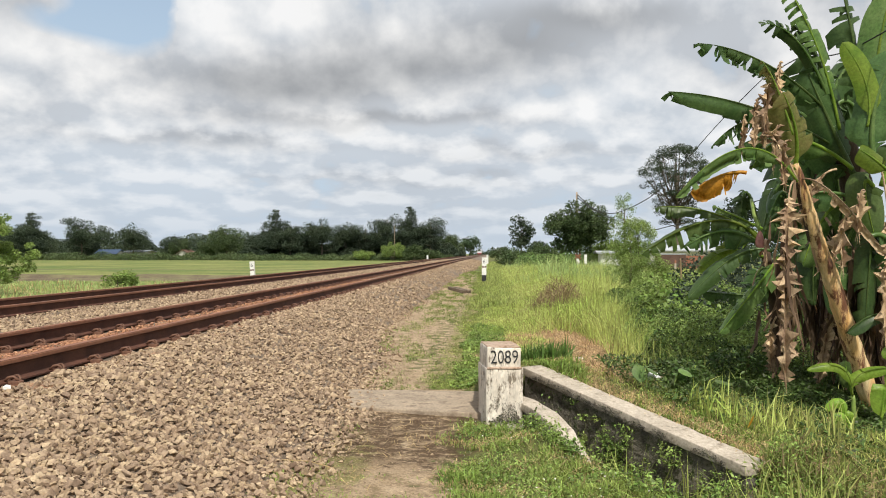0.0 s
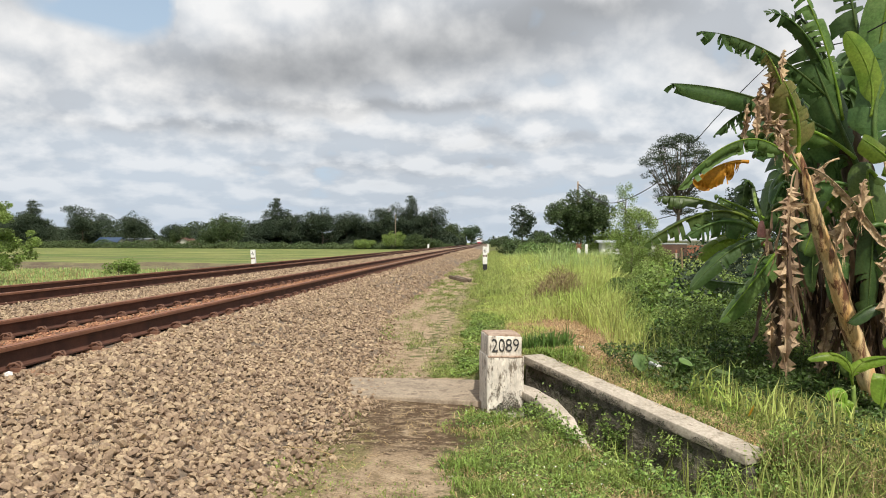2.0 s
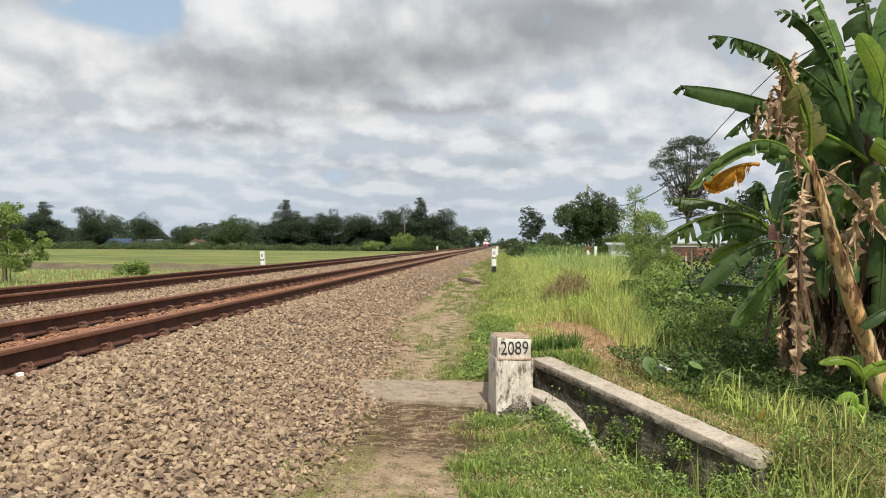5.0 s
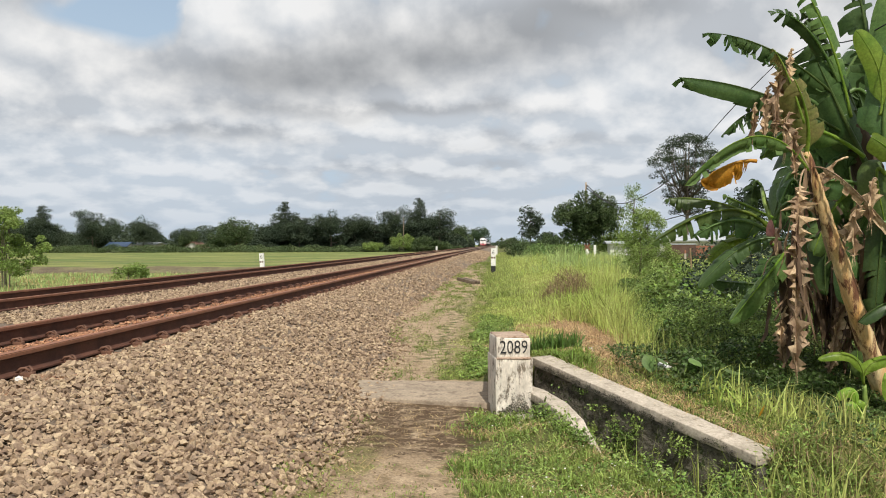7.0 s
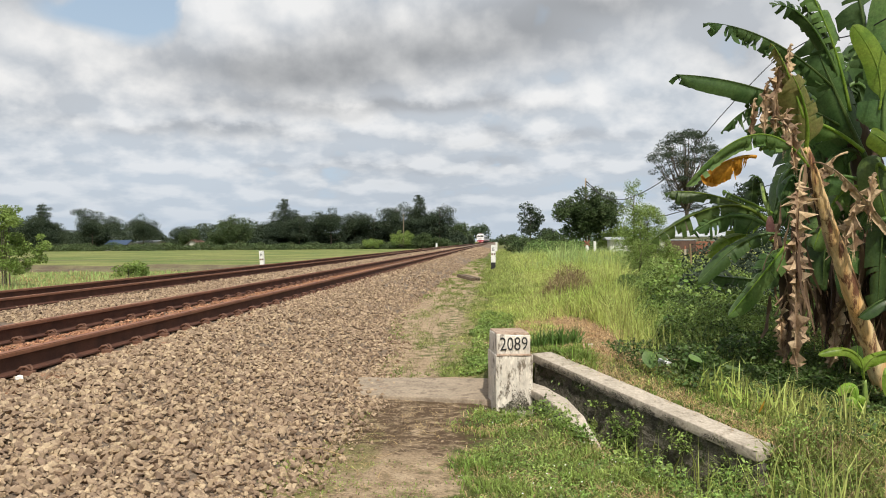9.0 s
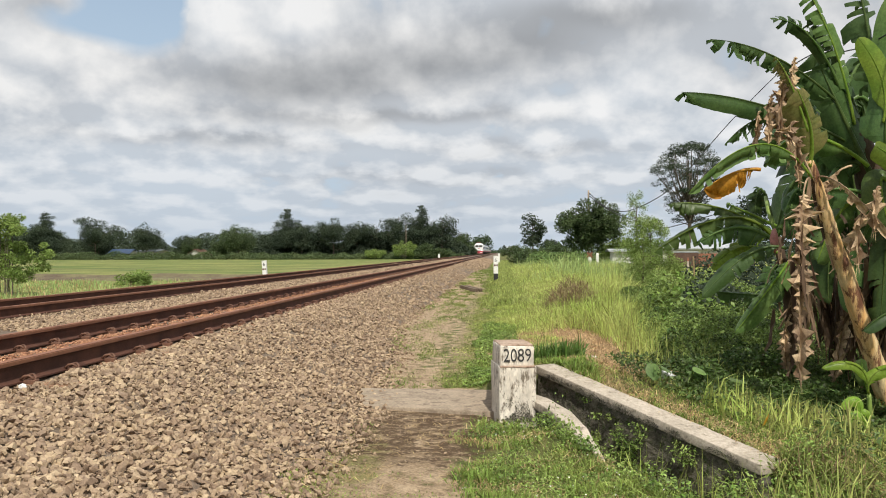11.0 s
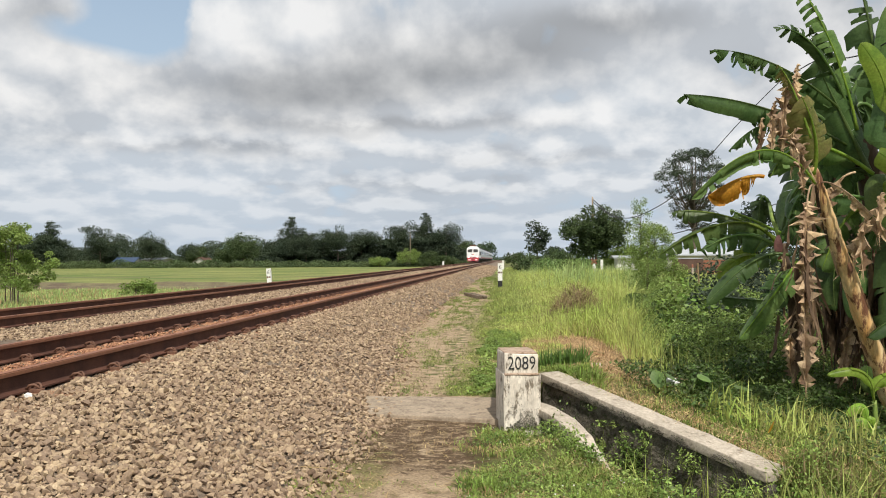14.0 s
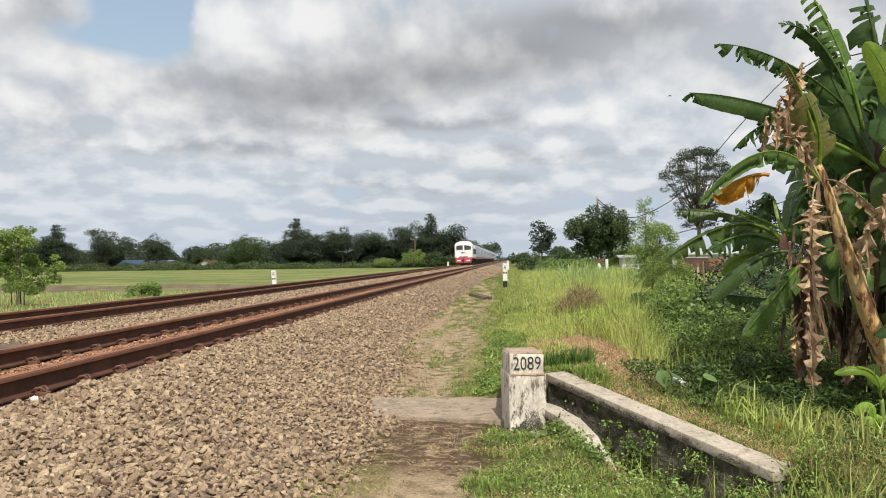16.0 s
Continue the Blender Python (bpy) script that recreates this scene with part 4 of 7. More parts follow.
def make_tree(name, label, x, y, h, w, style, leaf, size, seed, dense=95, z=None, category="tree", lean=0.0, stems=1, limbs=14):
    rng = np.random.default_rng(seed)
    t = thing(name, label, category, pose(x, y, float(land(x, y)) - 0.05 if z is None else z, 0, 0, rng.uniform(0, 360) if not lean else 0))
    blobs = crown_blobs(style, h, w, rng)
    wood = Shape()
    for k in range(stems):
        sx = rng.normal() * 0.06 * w if stems > 1 else 0
        sy = rng.normal() * 0.06 * w if stems > 1 else 0
        tr = max(0.03, h * 0.018 / math.sqrt(stems))
        top = 0.82 * h
        path = [(sx + lean * f * w * 0.5 + rng.normal() * 0.01 * h * f, sy + rng.normal() * 0.01 * h * f, top * f) for f in (0, 0.08, 0.3, 0.55, 0.8, 1.0)]
        wood.tube(path, [tr * 1.35, tr, tr * 0.85, tr * 0.65, tr * 0.45, tr * 0.15], 7)
        for b in rng.permutation(len(blobs))[:limbs // stems + 3]:
            bx, by, bz, br, _ = blobs[b]
            f = min(0.9, max(0.2, (bz - 0.35 * math.hypot(bx, by)) / top)) if style != "dome" else rng.uniform(0.38, 0.62)
            s = Vector((sx + lean * f * w * 0.5, sy, top * f))
            e = Vector((bx, by, bz))
            mid = s.lerp(e, 0.5) + (Vector((0, 0, -0.04 * h)) if style != "dome" else Vector((0.1 * bx, 0.1 * by, 0)))
            wood.tube([s, mid, e], [tr * 0.42, tr * 0.28, tr * 0.08] if limbs < 20 else [tr * 0.26, tr * 0.16, tr * 0.05], 5)
    part("trunk", wood, BARK, t, smooth=True)
    pts = in_blobs(blobs, dense / size / size * 0.12, rng)
    pts[:, 0] += lean * w * 0.4 * (pts[:, 2] / h)
    v, f = leaf_cards(pts, size, rng)
    part("crown", mesh_of("crown", v, f), leaf, t)
    return t


SHRUB_LIGHT = surface("sunlit_bush_leaves", (0.11, 0.18, 0.05), (0.19, 0.26, 0.075), 0.5, 8, 0.6, 0.1, 0.01, vary=0.6, thin=0.35)
HEDGE = surface("field_hedge_leaves", (0.085, 0.125, 0.05), (0.14, 0.18, 0.07), 0.3, 8, 0.7, 0.1, 0.01, vary=0.6, thin=0.3)
# paler, bluer leaf colour that paints the haze over the wood
LEAF_HAZE = surface("haze_tinted_far_foliage", (0.062, 0.088, 0.052), (0.10, 0.13, 0.075), 0.2, 4, 0.9, 0.1, 0.01, vary=0.4, thin=0.2)
# the wood beyond the paddy field
WOOD = [(-130.9, 13.2, 11.5, "layered", 1), (-118, 11.4, 12, "airy", 1), (-104.5, 10.0, 10, "round", 1), (-95, 7.0, 9, "round", 1),
        (-76, 9.2, 9.5, "round", 0), (-84, 5.8, 7, "round", 0), (-70, 7.6, 9, "round", 1), (-62, 14.0, 11.5, "layered", 1), (-56.5, 9.8, 9, "round", 1),
        (-52.5, 10.4, 9, "round", 1), (-47, 11.6, 10, "round", 1), (-41, 10.8, 10, "round", 1), (-36, 10.6, 9, "round", 1), (-29, 13.2, 10, "round", 1), (-22.6, 14.6, 11, "layered", 1),
        (-16.5, 12.0, 9, "round", 1), (-12.5, 8.4, 8, "round", 0), (-143, 10.5, 12, "round", 1), (-155, 11, 12, "round", 0), (-66, 6.4, 9, "round", 1), (-33, 8.0, 9, "round", 1), (-124, 8.5, 10, "round", 1), (-80, 6.2, 8, "round", 1), (-136, 9, 10, "round", 1), (-71, 5.5, 8, "round", 0), (-93, 6.2, 7, "round", 0), (-44, 7.6, 9, "round", 1), (-19, 7.0, 8, "round", 1)]
for k, (x, h, w, style, dark) in enumerate(WOOD):
    make_tree("tree", {"layered": "tall dark tree with tiers of spreading branches", "airy": "slender tree with an open crown", "round": "dense green tree at the field's edge"}[style],
              x, 232 + 10 * ((k * 7) % 5) / 5 + (14 if h < 9 else 0), (1.07 if style == "round" else 1.0) * h + 0.6, 1.18 * w, "wood" if style == "round" else style, LEAF_DARK if dark else LEAF, 0.36, 100 + k, 105)
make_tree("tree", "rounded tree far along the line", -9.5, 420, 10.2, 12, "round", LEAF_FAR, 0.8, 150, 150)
make_tree("tree", "rounded tree far along the line", -15.5, 380, 6.6, 9, "round", LEAF, 0.8, 151, 150)
make_tree("tree", "dark upright tree beside the line", 5.6, 150, 8.5, 5.2, "round", LEAF_DARK, 0.42, 152, 170)
make_tree("tree", "low dark tree beside the line", 9.0, 158, 4.0, 5.0, "round", LEAF_DARK, 0.42, 153, 150)
make_tree("mango_tree", "dense round mango tree with drooping dark leaves", 10.45, 98, 8.2, 8.2, "lumpy", LEAF, 0.24, 154, 290)
make_tree("tree", "light green feathery tree behind the garden", 11.9, 75, 7.0, 3.9, "feathery", LEAF_LIGHT, 0.13, 155, 55)
make_tree("shrub", "light green feathery shrub in the grass", 4.85, 28, 2.7, 2.4, "feathery", LEAF_LIGHT, 0.05, 156, 130, category="shrub", stems=3)
make_tree("tree", "tall tree with an open feathery crown", 24.2, 110, 16.8, 9.6, "dome", LEAF_DARK, 0.17, 157, 85, limbs=90)
make_tree("tree", "dark broad tree behind the banana plants", 17.6, 60, 6.4, 4.2, "round", LEAF_DARK, 0.30, 158, 150)
make_tree("shrub", "leafy many-stemmed shrub beyond the far track", -22.1, 36, 3.8, 3.3, "vase", LEAF_LIGHT, 0.11, 159, 300, category="shrub", stems=6)
make_tree("shrub", "small bush in the wet field", -20.3, 45, 0.95, 1.7, "bush", LEAF_LIGHT, 0.13, 160, 130, category="shrub", stems=3)
for k, (x, y, h, w) in enumerate([(1.9, 175, 3.3, 4.2), (4.2, 120, 2.3, 5.0), (3.0, 90, 1.5, 4.0), (8.2, 128, 3.0, 5.0), (14.6, 102, 3.6, 5.0), (-20.5, 222, 4.6, 5.0), (-26.0, 223, 5.2, 5.5), (-15.5, 224, 3.8, 5.0), (-34.0, 224, 3.0, 5.0)]):
    make_tree("shrub", "green bush beside the line", x, y, h, w, "bush", LEAF if k % 2 or k < 3 else LEAF_LIGHT, 0.26, 170 + k, 130, category="shrub", stems=3)


def leaf_bank(name, label, boxes, size, n, material, seed):
    """Uncountable low growth: leaves filling uneven heaps over stretches (x0, x1, y0, y1, height)."""
    rng, pts = np.random.default_rng(seed), []
    for x0, x1, y0, y1, h in boxes:
        m = int(n * (x1 - x0) * (y1 - y0))
        x, y = rng.uniform(x0, x1, m), rng.uniform(y0, y1, m)
        top = h * (0.62 + 0.38 * wobble(x, y, h * 0.7, seed)) * np.minimum(1, 0.35 + np.minimum.reduce([x - x0, x1 - x, y - y0, y1 - y]) / (0.5 * h))
        z = land(x, y) + top * (1 - 0.9 * rng.random(m) ** 1.8)
        pts.append(np.stack([x, y, z], -1))
    v, f = leaf_cards(np.concatenate(pts), size, rng)
    return tagged(part(name, mesh_of(name, v, f), material), label, "undergrowth", kind="stuff")


leaf_bank("hedge_bank", "green hedge along the far edge of the field", [(-170, -66, 226, 231, 2.6), (-70, -10, 227, 231, 2.2), (-70, -12, 224, 227, 1.4)], 0.4, 60, HEDGE, 21)
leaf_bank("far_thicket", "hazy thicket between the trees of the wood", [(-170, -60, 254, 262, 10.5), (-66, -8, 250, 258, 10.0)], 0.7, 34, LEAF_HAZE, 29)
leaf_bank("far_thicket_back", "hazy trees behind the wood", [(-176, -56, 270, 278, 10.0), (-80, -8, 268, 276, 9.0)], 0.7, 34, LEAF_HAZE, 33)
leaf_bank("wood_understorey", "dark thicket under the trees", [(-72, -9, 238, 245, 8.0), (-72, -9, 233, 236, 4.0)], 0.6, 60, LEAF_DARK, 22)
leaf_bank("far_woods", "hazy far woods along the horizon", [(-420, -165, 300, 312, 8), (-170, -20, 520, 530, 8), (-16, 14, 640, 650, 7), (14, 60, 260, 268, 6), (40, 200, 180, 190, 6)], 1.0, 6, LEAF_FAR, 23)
leaf_bank("trackside_reeds", "tall blue-green bushes and reeds beside the line", [(2.8, 6.5, 60, 74, 1.4), (2.4, 9, 74, 100, 1.6)], 0.2, 120, SHRUB_LIGHT, 24)


# ---- grass ----
def blades(name, label, x, y, h, width, lean, material, seed, z=None, category="grass", curl=0.5):
    """Grass blades at plan points: tapered, leaning and bent over, three triangles each."""
    rng = np.random.default_rng(seed)
    n = len(x)
    base = np.stack([x, y, (land(x, y) if z is None else z) - 0.01], -1)
    h = h * rng.uniform(0.55, 1.25, n)
    a = rng.uniform(0, 6.283, n)
    tilt = np.abs(rng.normal(size=n)) * lean
    out = np.stack([np.cos(a), np.sin(a), np.zeros(n)], -1)
    b = rng.uniform(0, 3.1416, n)
    side = np.stack([np.cos(b), np.sin(b), np.zeros(n)], -1) * (width * rng.uniform(0.6, 1.3, n))[:, None]
    up = np.array((0, 0, 1.0))
    mid = base + (up * 0.6 + out * (tilt * 0.45)[:, None]) * h[:, None]
    tip = base + (up * (1 - curl * np.minimum(tilt, 1.2))[:, None] + out * (tilt * 1.1)[:, None]) * h[:, None]
    v = np.stack([base - side, base + side, mid + side * 0.8, mid - side * 0.8, tip], 1).reshape(-1, 3)
    i = np.arange(n)[:, None] * 5
    f = np.concatenate([i + (0, 1, 2), i + (0, 2, 3), i + (3, 2, 4)])
    return tagged(part(name, mesh_of(name, v, f), material), label, category, kind="stuff")


def patchy(rng, n, x0, x1, y0, y1, scale, cut, seed, skew=1.0):
    x, y = rng.uniform(x0, x1, n), y0 + (y1 - y0) * rng.random(n) ** skew
    ok = speckle(x, y, scale, seed) + 0.25 * rng.normal(size=n) > cut
    return x[ok], y[ok]


def dry(x, y):
    """Points on firm ground, clear of the ditch, its walls, the slab and the post."""
    u, s = wall_us(x, y)
    w = 0.28 + 0.2 * np.clip(u, 0, 4)
    bad = (s > -w + 0.02) & (s < 0.21) & (u > -0.5) & (u < 2.36)
    bad |= (x > -0.12) & (x < 0.30) & (y > 6.24) & (y < 7.8)
    bad |= (x > -1.5) & (x < 0.1) & (y > 6.6) & (y < 7.95)
    bad |= (x > 0.12) & (x < 0.6) & (s > -w - 0.06) & (s < -w + 0.1) & (u > -0.2) & (u < 1.2)
    return ~bad


def make_grass():
    rng = np.random.default_rng(31)
    x, y = patchy(rng, 150000, 0.0, 9.0, 9.6, 58, 1.4, -0.75, 1, 1.5)
    bare = np.hypot((x - 1.08) / 1.1, (y - 10.7) / 3.2)
    ok = (x < 0.4 + 0.13 * y + 0.25 * speckle(x, y, 1.0, 11)) & (bare + 0.12 * rng.normal(size=len(x)) > 1.05) & (rng.random(len(x)) < ease(-0.1, 0.7, x + 0.15 * speckle(x, y, 0.8, 3)))
    x, y = x[ok], y[ok]
    tall = (0.10 + 0.26 * ease(0.2, 1.3, x) + 0.22 * ease(1.0, 2.5, x) * ease(11, 14, y)) * (0.85 + 0.7 * np.maximum(-0.75, speckle(x, y, 0.9, 7)))
    blades("tall_grass", "tall sunlit yellow-green grass beside the path", x, y, tall * 1.35, 0.0068, 0.85, GRASS_TALL, 41)
    k = rng.random(len(x)) < 0.12 + 0.25 * ease(0.1, 0.6, speckle(x, y, 1.6, 27))
    blades("dry_grass", "dry stalks among the tall grass", x[k] + 0.02, y[k], tall[k] * 0.9, 0.005, 1.0, STRAW, 50)
    x, y = patchy(rng, 70000, 3.0, 34, 18, 95, 5, -0.7, 2, 1.3)
    blades("far_grass", "rough green grass on waste ground", x, y, 0.45 + 0.25 * speckle(x, y, 4, 8), 0.02, 0.6, GRASS_TALL, 42)
    x, y = patchy(rng, 26000, 0.3, 9.0, 30, 75, 3, -0.4, 12, 1.2)
    k = rng.random(len(x)) < ease(0.4, 4.0, x + 0.8 * speckle(x, y, 2.0, 23))
    x, y = x[k], y[k]
    blades("reeds", "tall reeds and cane grass beside the line", x, y, (0.65 + 0.75 * speckle(x, y, 2.5, 9)) * (0.4 + 0.6 * ease(0.3, 2.5, x)), 0.015, 0.5, GRASS_REED, 52)
    a, r = rng.uniform(0, 6.28, 260), np.sqrt(rng.random(260))
    blades("cane_grass", "tall stand of cane grass", 3.1 + 0.9 * r * np.cos(a), 38 + 2.0 * r * np.sin(a), np.full(260, 1.35), 0.022, 0.5, GRASS_REED, 62)
    x, y = patchy(rng, 95000, -0.75, 0.8, 6.9, 62, 0.8, -0.3, 3, 1.5)
    ok = dry(x, y) & (rng.random(len(x)) < ease(-0.75, -0.15, x + 0.3 * speckle(x, y, 0.7, 1)))
    x, y = x[ok], y[ok]
    k = speckle(x, y, 0.8, 17) + 0.3 * rng.normal(size=len(x)) > 0.15 + 0.04 * (y - 9)
    h = (0.035 + 0.08 * ease(-0.3, 0.2, x)) * (0.9 + 0.6 * speckle(x, y, 0.5, 18))
    blades("verge_grass", "short green grass along the path's edge", x[k], y[k], h[k], 0.005, 0.9, GRASS_DEEP, 43)
    blades("verge_grass_pale", "short yellowish grass along the path's edge", x[~k], y[~k], h[~k], 0.005, 1.1, GRASS_TALL, 59)
    x, y = rng.uniform(-2.0, -0.15, 150000), 7.9 + 52 * rng.random(150000) ** 1.5
    ok = speckle(x, 0.22 * y, 0.26, 4) + 0.3 * rng.normal(size=len(x)) > 0.25 - 0.5 * ease(-0.7, -0.3, x)
    ok &= dry(x, y) & (bank_x(x, y) > -1.2)
    blades("path_grass", "sparse worn grass on the trodden path", x[ok], y[ok], 0.026 + 0.0012 * y[ok], 0.004, 1.3, GRASS_DARK, 44)
    x, y = patchy(rng, 45000, -1.15, 1.2, 20, 120, 1.6, -0.4, 24, 1.3)
    k = rng.random(len(x)) < ease(-0.7, 0.1, x + 0.5 * ease(50, 90, y) + 0.25 * speckle(x, y, 1.2, 25))
    x, y = x[k], y[k]
    blades("far_verge_grass", "bright green grass along the foot of the ballast", x, y, 0.10 + 0.16 * ease(-0.6, 0.5, x), 0.010, 0.8, GRASS_VERGE, 64)
    x, y = patchy(rng, 90000, -0.7, 2.4, 3.2, 6.5, 0.3, -0.1, 5)
    ok = dry(x, y) & (rng.random(len(x)) < ease(-0.38, -0.05, x + 0.22 * speckle(x, y, 0.5, 2)))
    blades("near_grass", "low green turf in front of the ditch", x[ok], y[ok], 0.055 + 0.06 * np.maximum(-0.5, speckle(x[ok], y[ok], 0.22, 6)), 0.0038, 0.9, GRASS_DEEP, 45)
    k = rng.random(len(x)) < 0.3
    blades("near_straw", "dry bits among the turf", x[ok & k] + 0.01, y[ok & k], np.full((ok & k).sum(), 0.06), 0.003, 1.8, STRAW, 53, curl=0.7)
    x, y = patchy(rng, 100000, 0.3, 4.8, 3.0, 9.2, 0.55, -0.5, 6)
    u, s = wall_us(x, y)
    ok = dry(x, y) & (s > np.where(u > 2.36, -0.5, 0.0)) & (u < 4.5)
    ok &= np.hypot((x - 1.0) / 0.95, (y - 10.4) / 2.9) + 0.18 * rng.normal(size=len(x)) > 1.1
    ok &= (x < 2.35 + 0.2 * speckle(x, y, 0.5, 8)) | (y < 6.25) | (rng.random(len(x)) < 0.12)
    x, y, s = x[ok], y[ok], s[ok]
    h = (0.055 + 0.05 * ease(0.3, 0.9, s) + 0.05 * ease(1.5, 2.3, x) * ease(7.6, 6.6, y)) * (0.9 + 0.5 * speckle(x, y, 0.4, 3))
    k = rng.random(len(x)) < 0.36
    blades("bank_grass", "bright green grass on the bank above the wing wall", x[k], y[k], h[k], 0.0045, 0.85, GRASS_TALL, 46)
    k = ~k & (rng.random(len(x)) < 0.75)
    blades("bank_turf", "dull green grass on the bank above the wing wall", x[k], y[k], h[k] * 0.85, 0.0045, 1.0, GRASS_DARK, 63)
    k = rng.random(len(x)) < 0.28
    blades("bank_straw", "dry grass on the bank above the wing wall", x[k] + 0.015, y[k], h[k] * 0.8, 0.004, 1.8, STRAW, 54, curl=0.7)
    n = 190
    x = rng.uniform(1.55, 2.6, n)
    y = 6.42 - 0.36 * (x - 1.6) + rng.normal(size=n) * 0.2
    blades("long_blades", "long upright grass blades on the bank", x, y, np.full(n, 0.30), 0.007, 0.5, GRASS_TALL, 55)
    a, r = rng.uniform(0, 6.28, 24000), np.sqrt(rng.random(24000))
    x, y = 1.08 + 1.15 * r * np.cos(a), 10.6 + 3.3 * r * np.sin(a)
    ok = dry(x, y)
    blades("cut_straw", "dry cut grass lying on the bank", x[ok], y[ok], np.full(ok.sum(), 0.09), 0.0045, 2.6, CUT_STRAW, 47, curl=0.85)
    a, r = rng.uniform(0, 6.28, 900), np.sqrt(rng.random(900))
    blades("grass_clump", "dark green grass clump behind the number post", 0.50 + 0.28 * r * np.cos(a), 8.2 + 0.5 * r * np.sin(a), np.full(900, 0.25), 0.007, 0.6, GRASS_CLUMP, 60)
    a, r = rng.uniform(0, 6.28, 5000), np.sqrt(rng.random(5000))
    x, y = 1.45 + 0.66 * r * np.cos(a), 17.2 + 0.7 * r * np.sin(a)
    blades("dead_grass_heap", "heap of dead brown grass", x, y, np.full(5000, 0.17), 0.005, 2.0, DEAD_GRASS, 57, z=land(x, y) + 0.8 * (1 - r * r) * rng.random(5000), curl=0.6)
    x, y = patchy(rng, 34000, -48, -12.3, 22, 53, 3, -0.45, 7)
    k = rng.random(len(x)) < 0.72
    h = 0.26 + 0.18 * speckle(x, y, 2, 3)
    blades("field_grass", "green reeds at the wet field's edge", x[k], y[k], h[k], 0.018, 0.5, GRASS_REED, 48)
    blades("field_reeds", "yellowing reeds at the wet field's edge", x[~k], y[~k], h[~k], 0.016, 0.5, STRAW, 61)
    x, y = patchy(rng, 1500, -1.6, -0.35, 3.6, 6.6, 0.5, 0.1, 8)
    blades("path_straw", "dry stalks on the path", x, y, np.full(len(x), 0.05), 0.0025, 2.2, STRAW, 49, curl=0.8)
    x, y = patchy(rng, 26000, -1.45, -0.35, 3.6, 6.5, 0.4, 0.22, 13)
    ok = rng.random(len(x)) < np.maximum(ease(-0.9, -1.25, x), ease(5.2, 4.3, y) * 0.6)
    blades("path_moss_grass", "thin grass creeping over the old concrete path", x[ok], y[ok], np.full(ok.sum(), 0.028), 0.003, 1.1, GRASS_DEEP, 56)


def make_weeds():
    rng = np.random.default_rng(61)

    def carpet(name, label, n, box, size, high, cut, seed, keep, material=WEED):
        x, y = patchy(rng, n, *box, 0.4, cut, seed)
        ok = keep(x, y)
        x, y = x[ok], y[ok]
        p = np.stack([x, y, land(x, y) + high * rng.random(len(x)) * (0.65 + 0.6 * speckle(x, y, 0.3, seed))], -1)
        v, f = leaf_cards(p, size, rng, 0.9)
        tagged(part(name, mesh_of(name, v, f), material), label, "weeds", kind="stuff")
    carpet("creeping_weeds", "small-leaved creeping weeds before the ditch", 70000, (-0.6, 2.2, 3.3, 6.5), 0.018, 0.075, 0.02, 9,
           lambda x, y: dry(x, y) & (rng.random(len(x)) < ease(-0.3, 0.02, x + 0.22 * speckle(x, y, 0.5, 2))))
    carpet("verge_weeds", "leafy weeds beside the number post", 42000, (-0.5, 0.22, 7.9, 14.5), 0.028, 0.12, -0.25, 3, lambda x, y: dry(x, y) & (x > -0.33 + 0.14 * speckle(x, y, 0.4, 1)))
    carpet("bank_weeds", "leafy weeds on the bank under the banana plants", 46000, (1.0, 4.6, 4.6, 8.6), 0.034, 0.20, -0.05, 14, lambda x, y: dry(x, y) & (wall_us(x, y)[1] > 0.66 + 0.2 * speckle(x, y, 0.5, 3)), SHRUB)
    carpet("ditch_edge_weeds", "leafy weeds hanging over the ditch's near edge", 90000, (0.1, 2.2, 3.6, 6.4), 0.024, 0.20, -0.05, 19,
           lambda x, y: dry(x, y) & (np.abs(wall_us(x, y)[1] + 0.40 + 0.2 * np.clip(wall_us(x, y)[0], 0, 4)) < 0.24))
    x, y = rng.uniform(0.3, 2.6, 42000), rng.uniform(4.4, 7.2, 42000)
    u, s = wall_us(x, y)
    ok = (s > -0.75) & (s < -0.02) & (u > 0.25) & (u < 2.9) & (speckle(x, y, 0.35, 4) > -0.1)
    x, y, u, s = x[ok], y[ok], u[ok], s[ok]
    p = np.stack([x, y, land(x, y) + (0.30 + 0.3 * speckle(x, y, 0.3, 6)) * rng.random(len(x)) ** 1.1], -1)
    v, f = leaf_cards(p, 0.026, rng, 0.7)
    tagged(part("ditch_weeds", mesh_of("ditch_weeds", v, f), WEED), "weeds growing in the shaded ditch", "weeds", kind="stuff")
    x, y = rng.uniform(0.3, 2.6, 1600), rng.uniform(4.4, 7.0, 1600)
    u, s = wall_us(x, y)
    ok = (s > -0.65) & (s < -0.03) & (u > 0.4) & (u < 3.2)
    blades("ditch_grass", "lank grass stalks in the ditch", x[ok], y[ok], np.full(ok.sum(), 0.5), 0.004, 0.5, GRASS_TALL, 58)


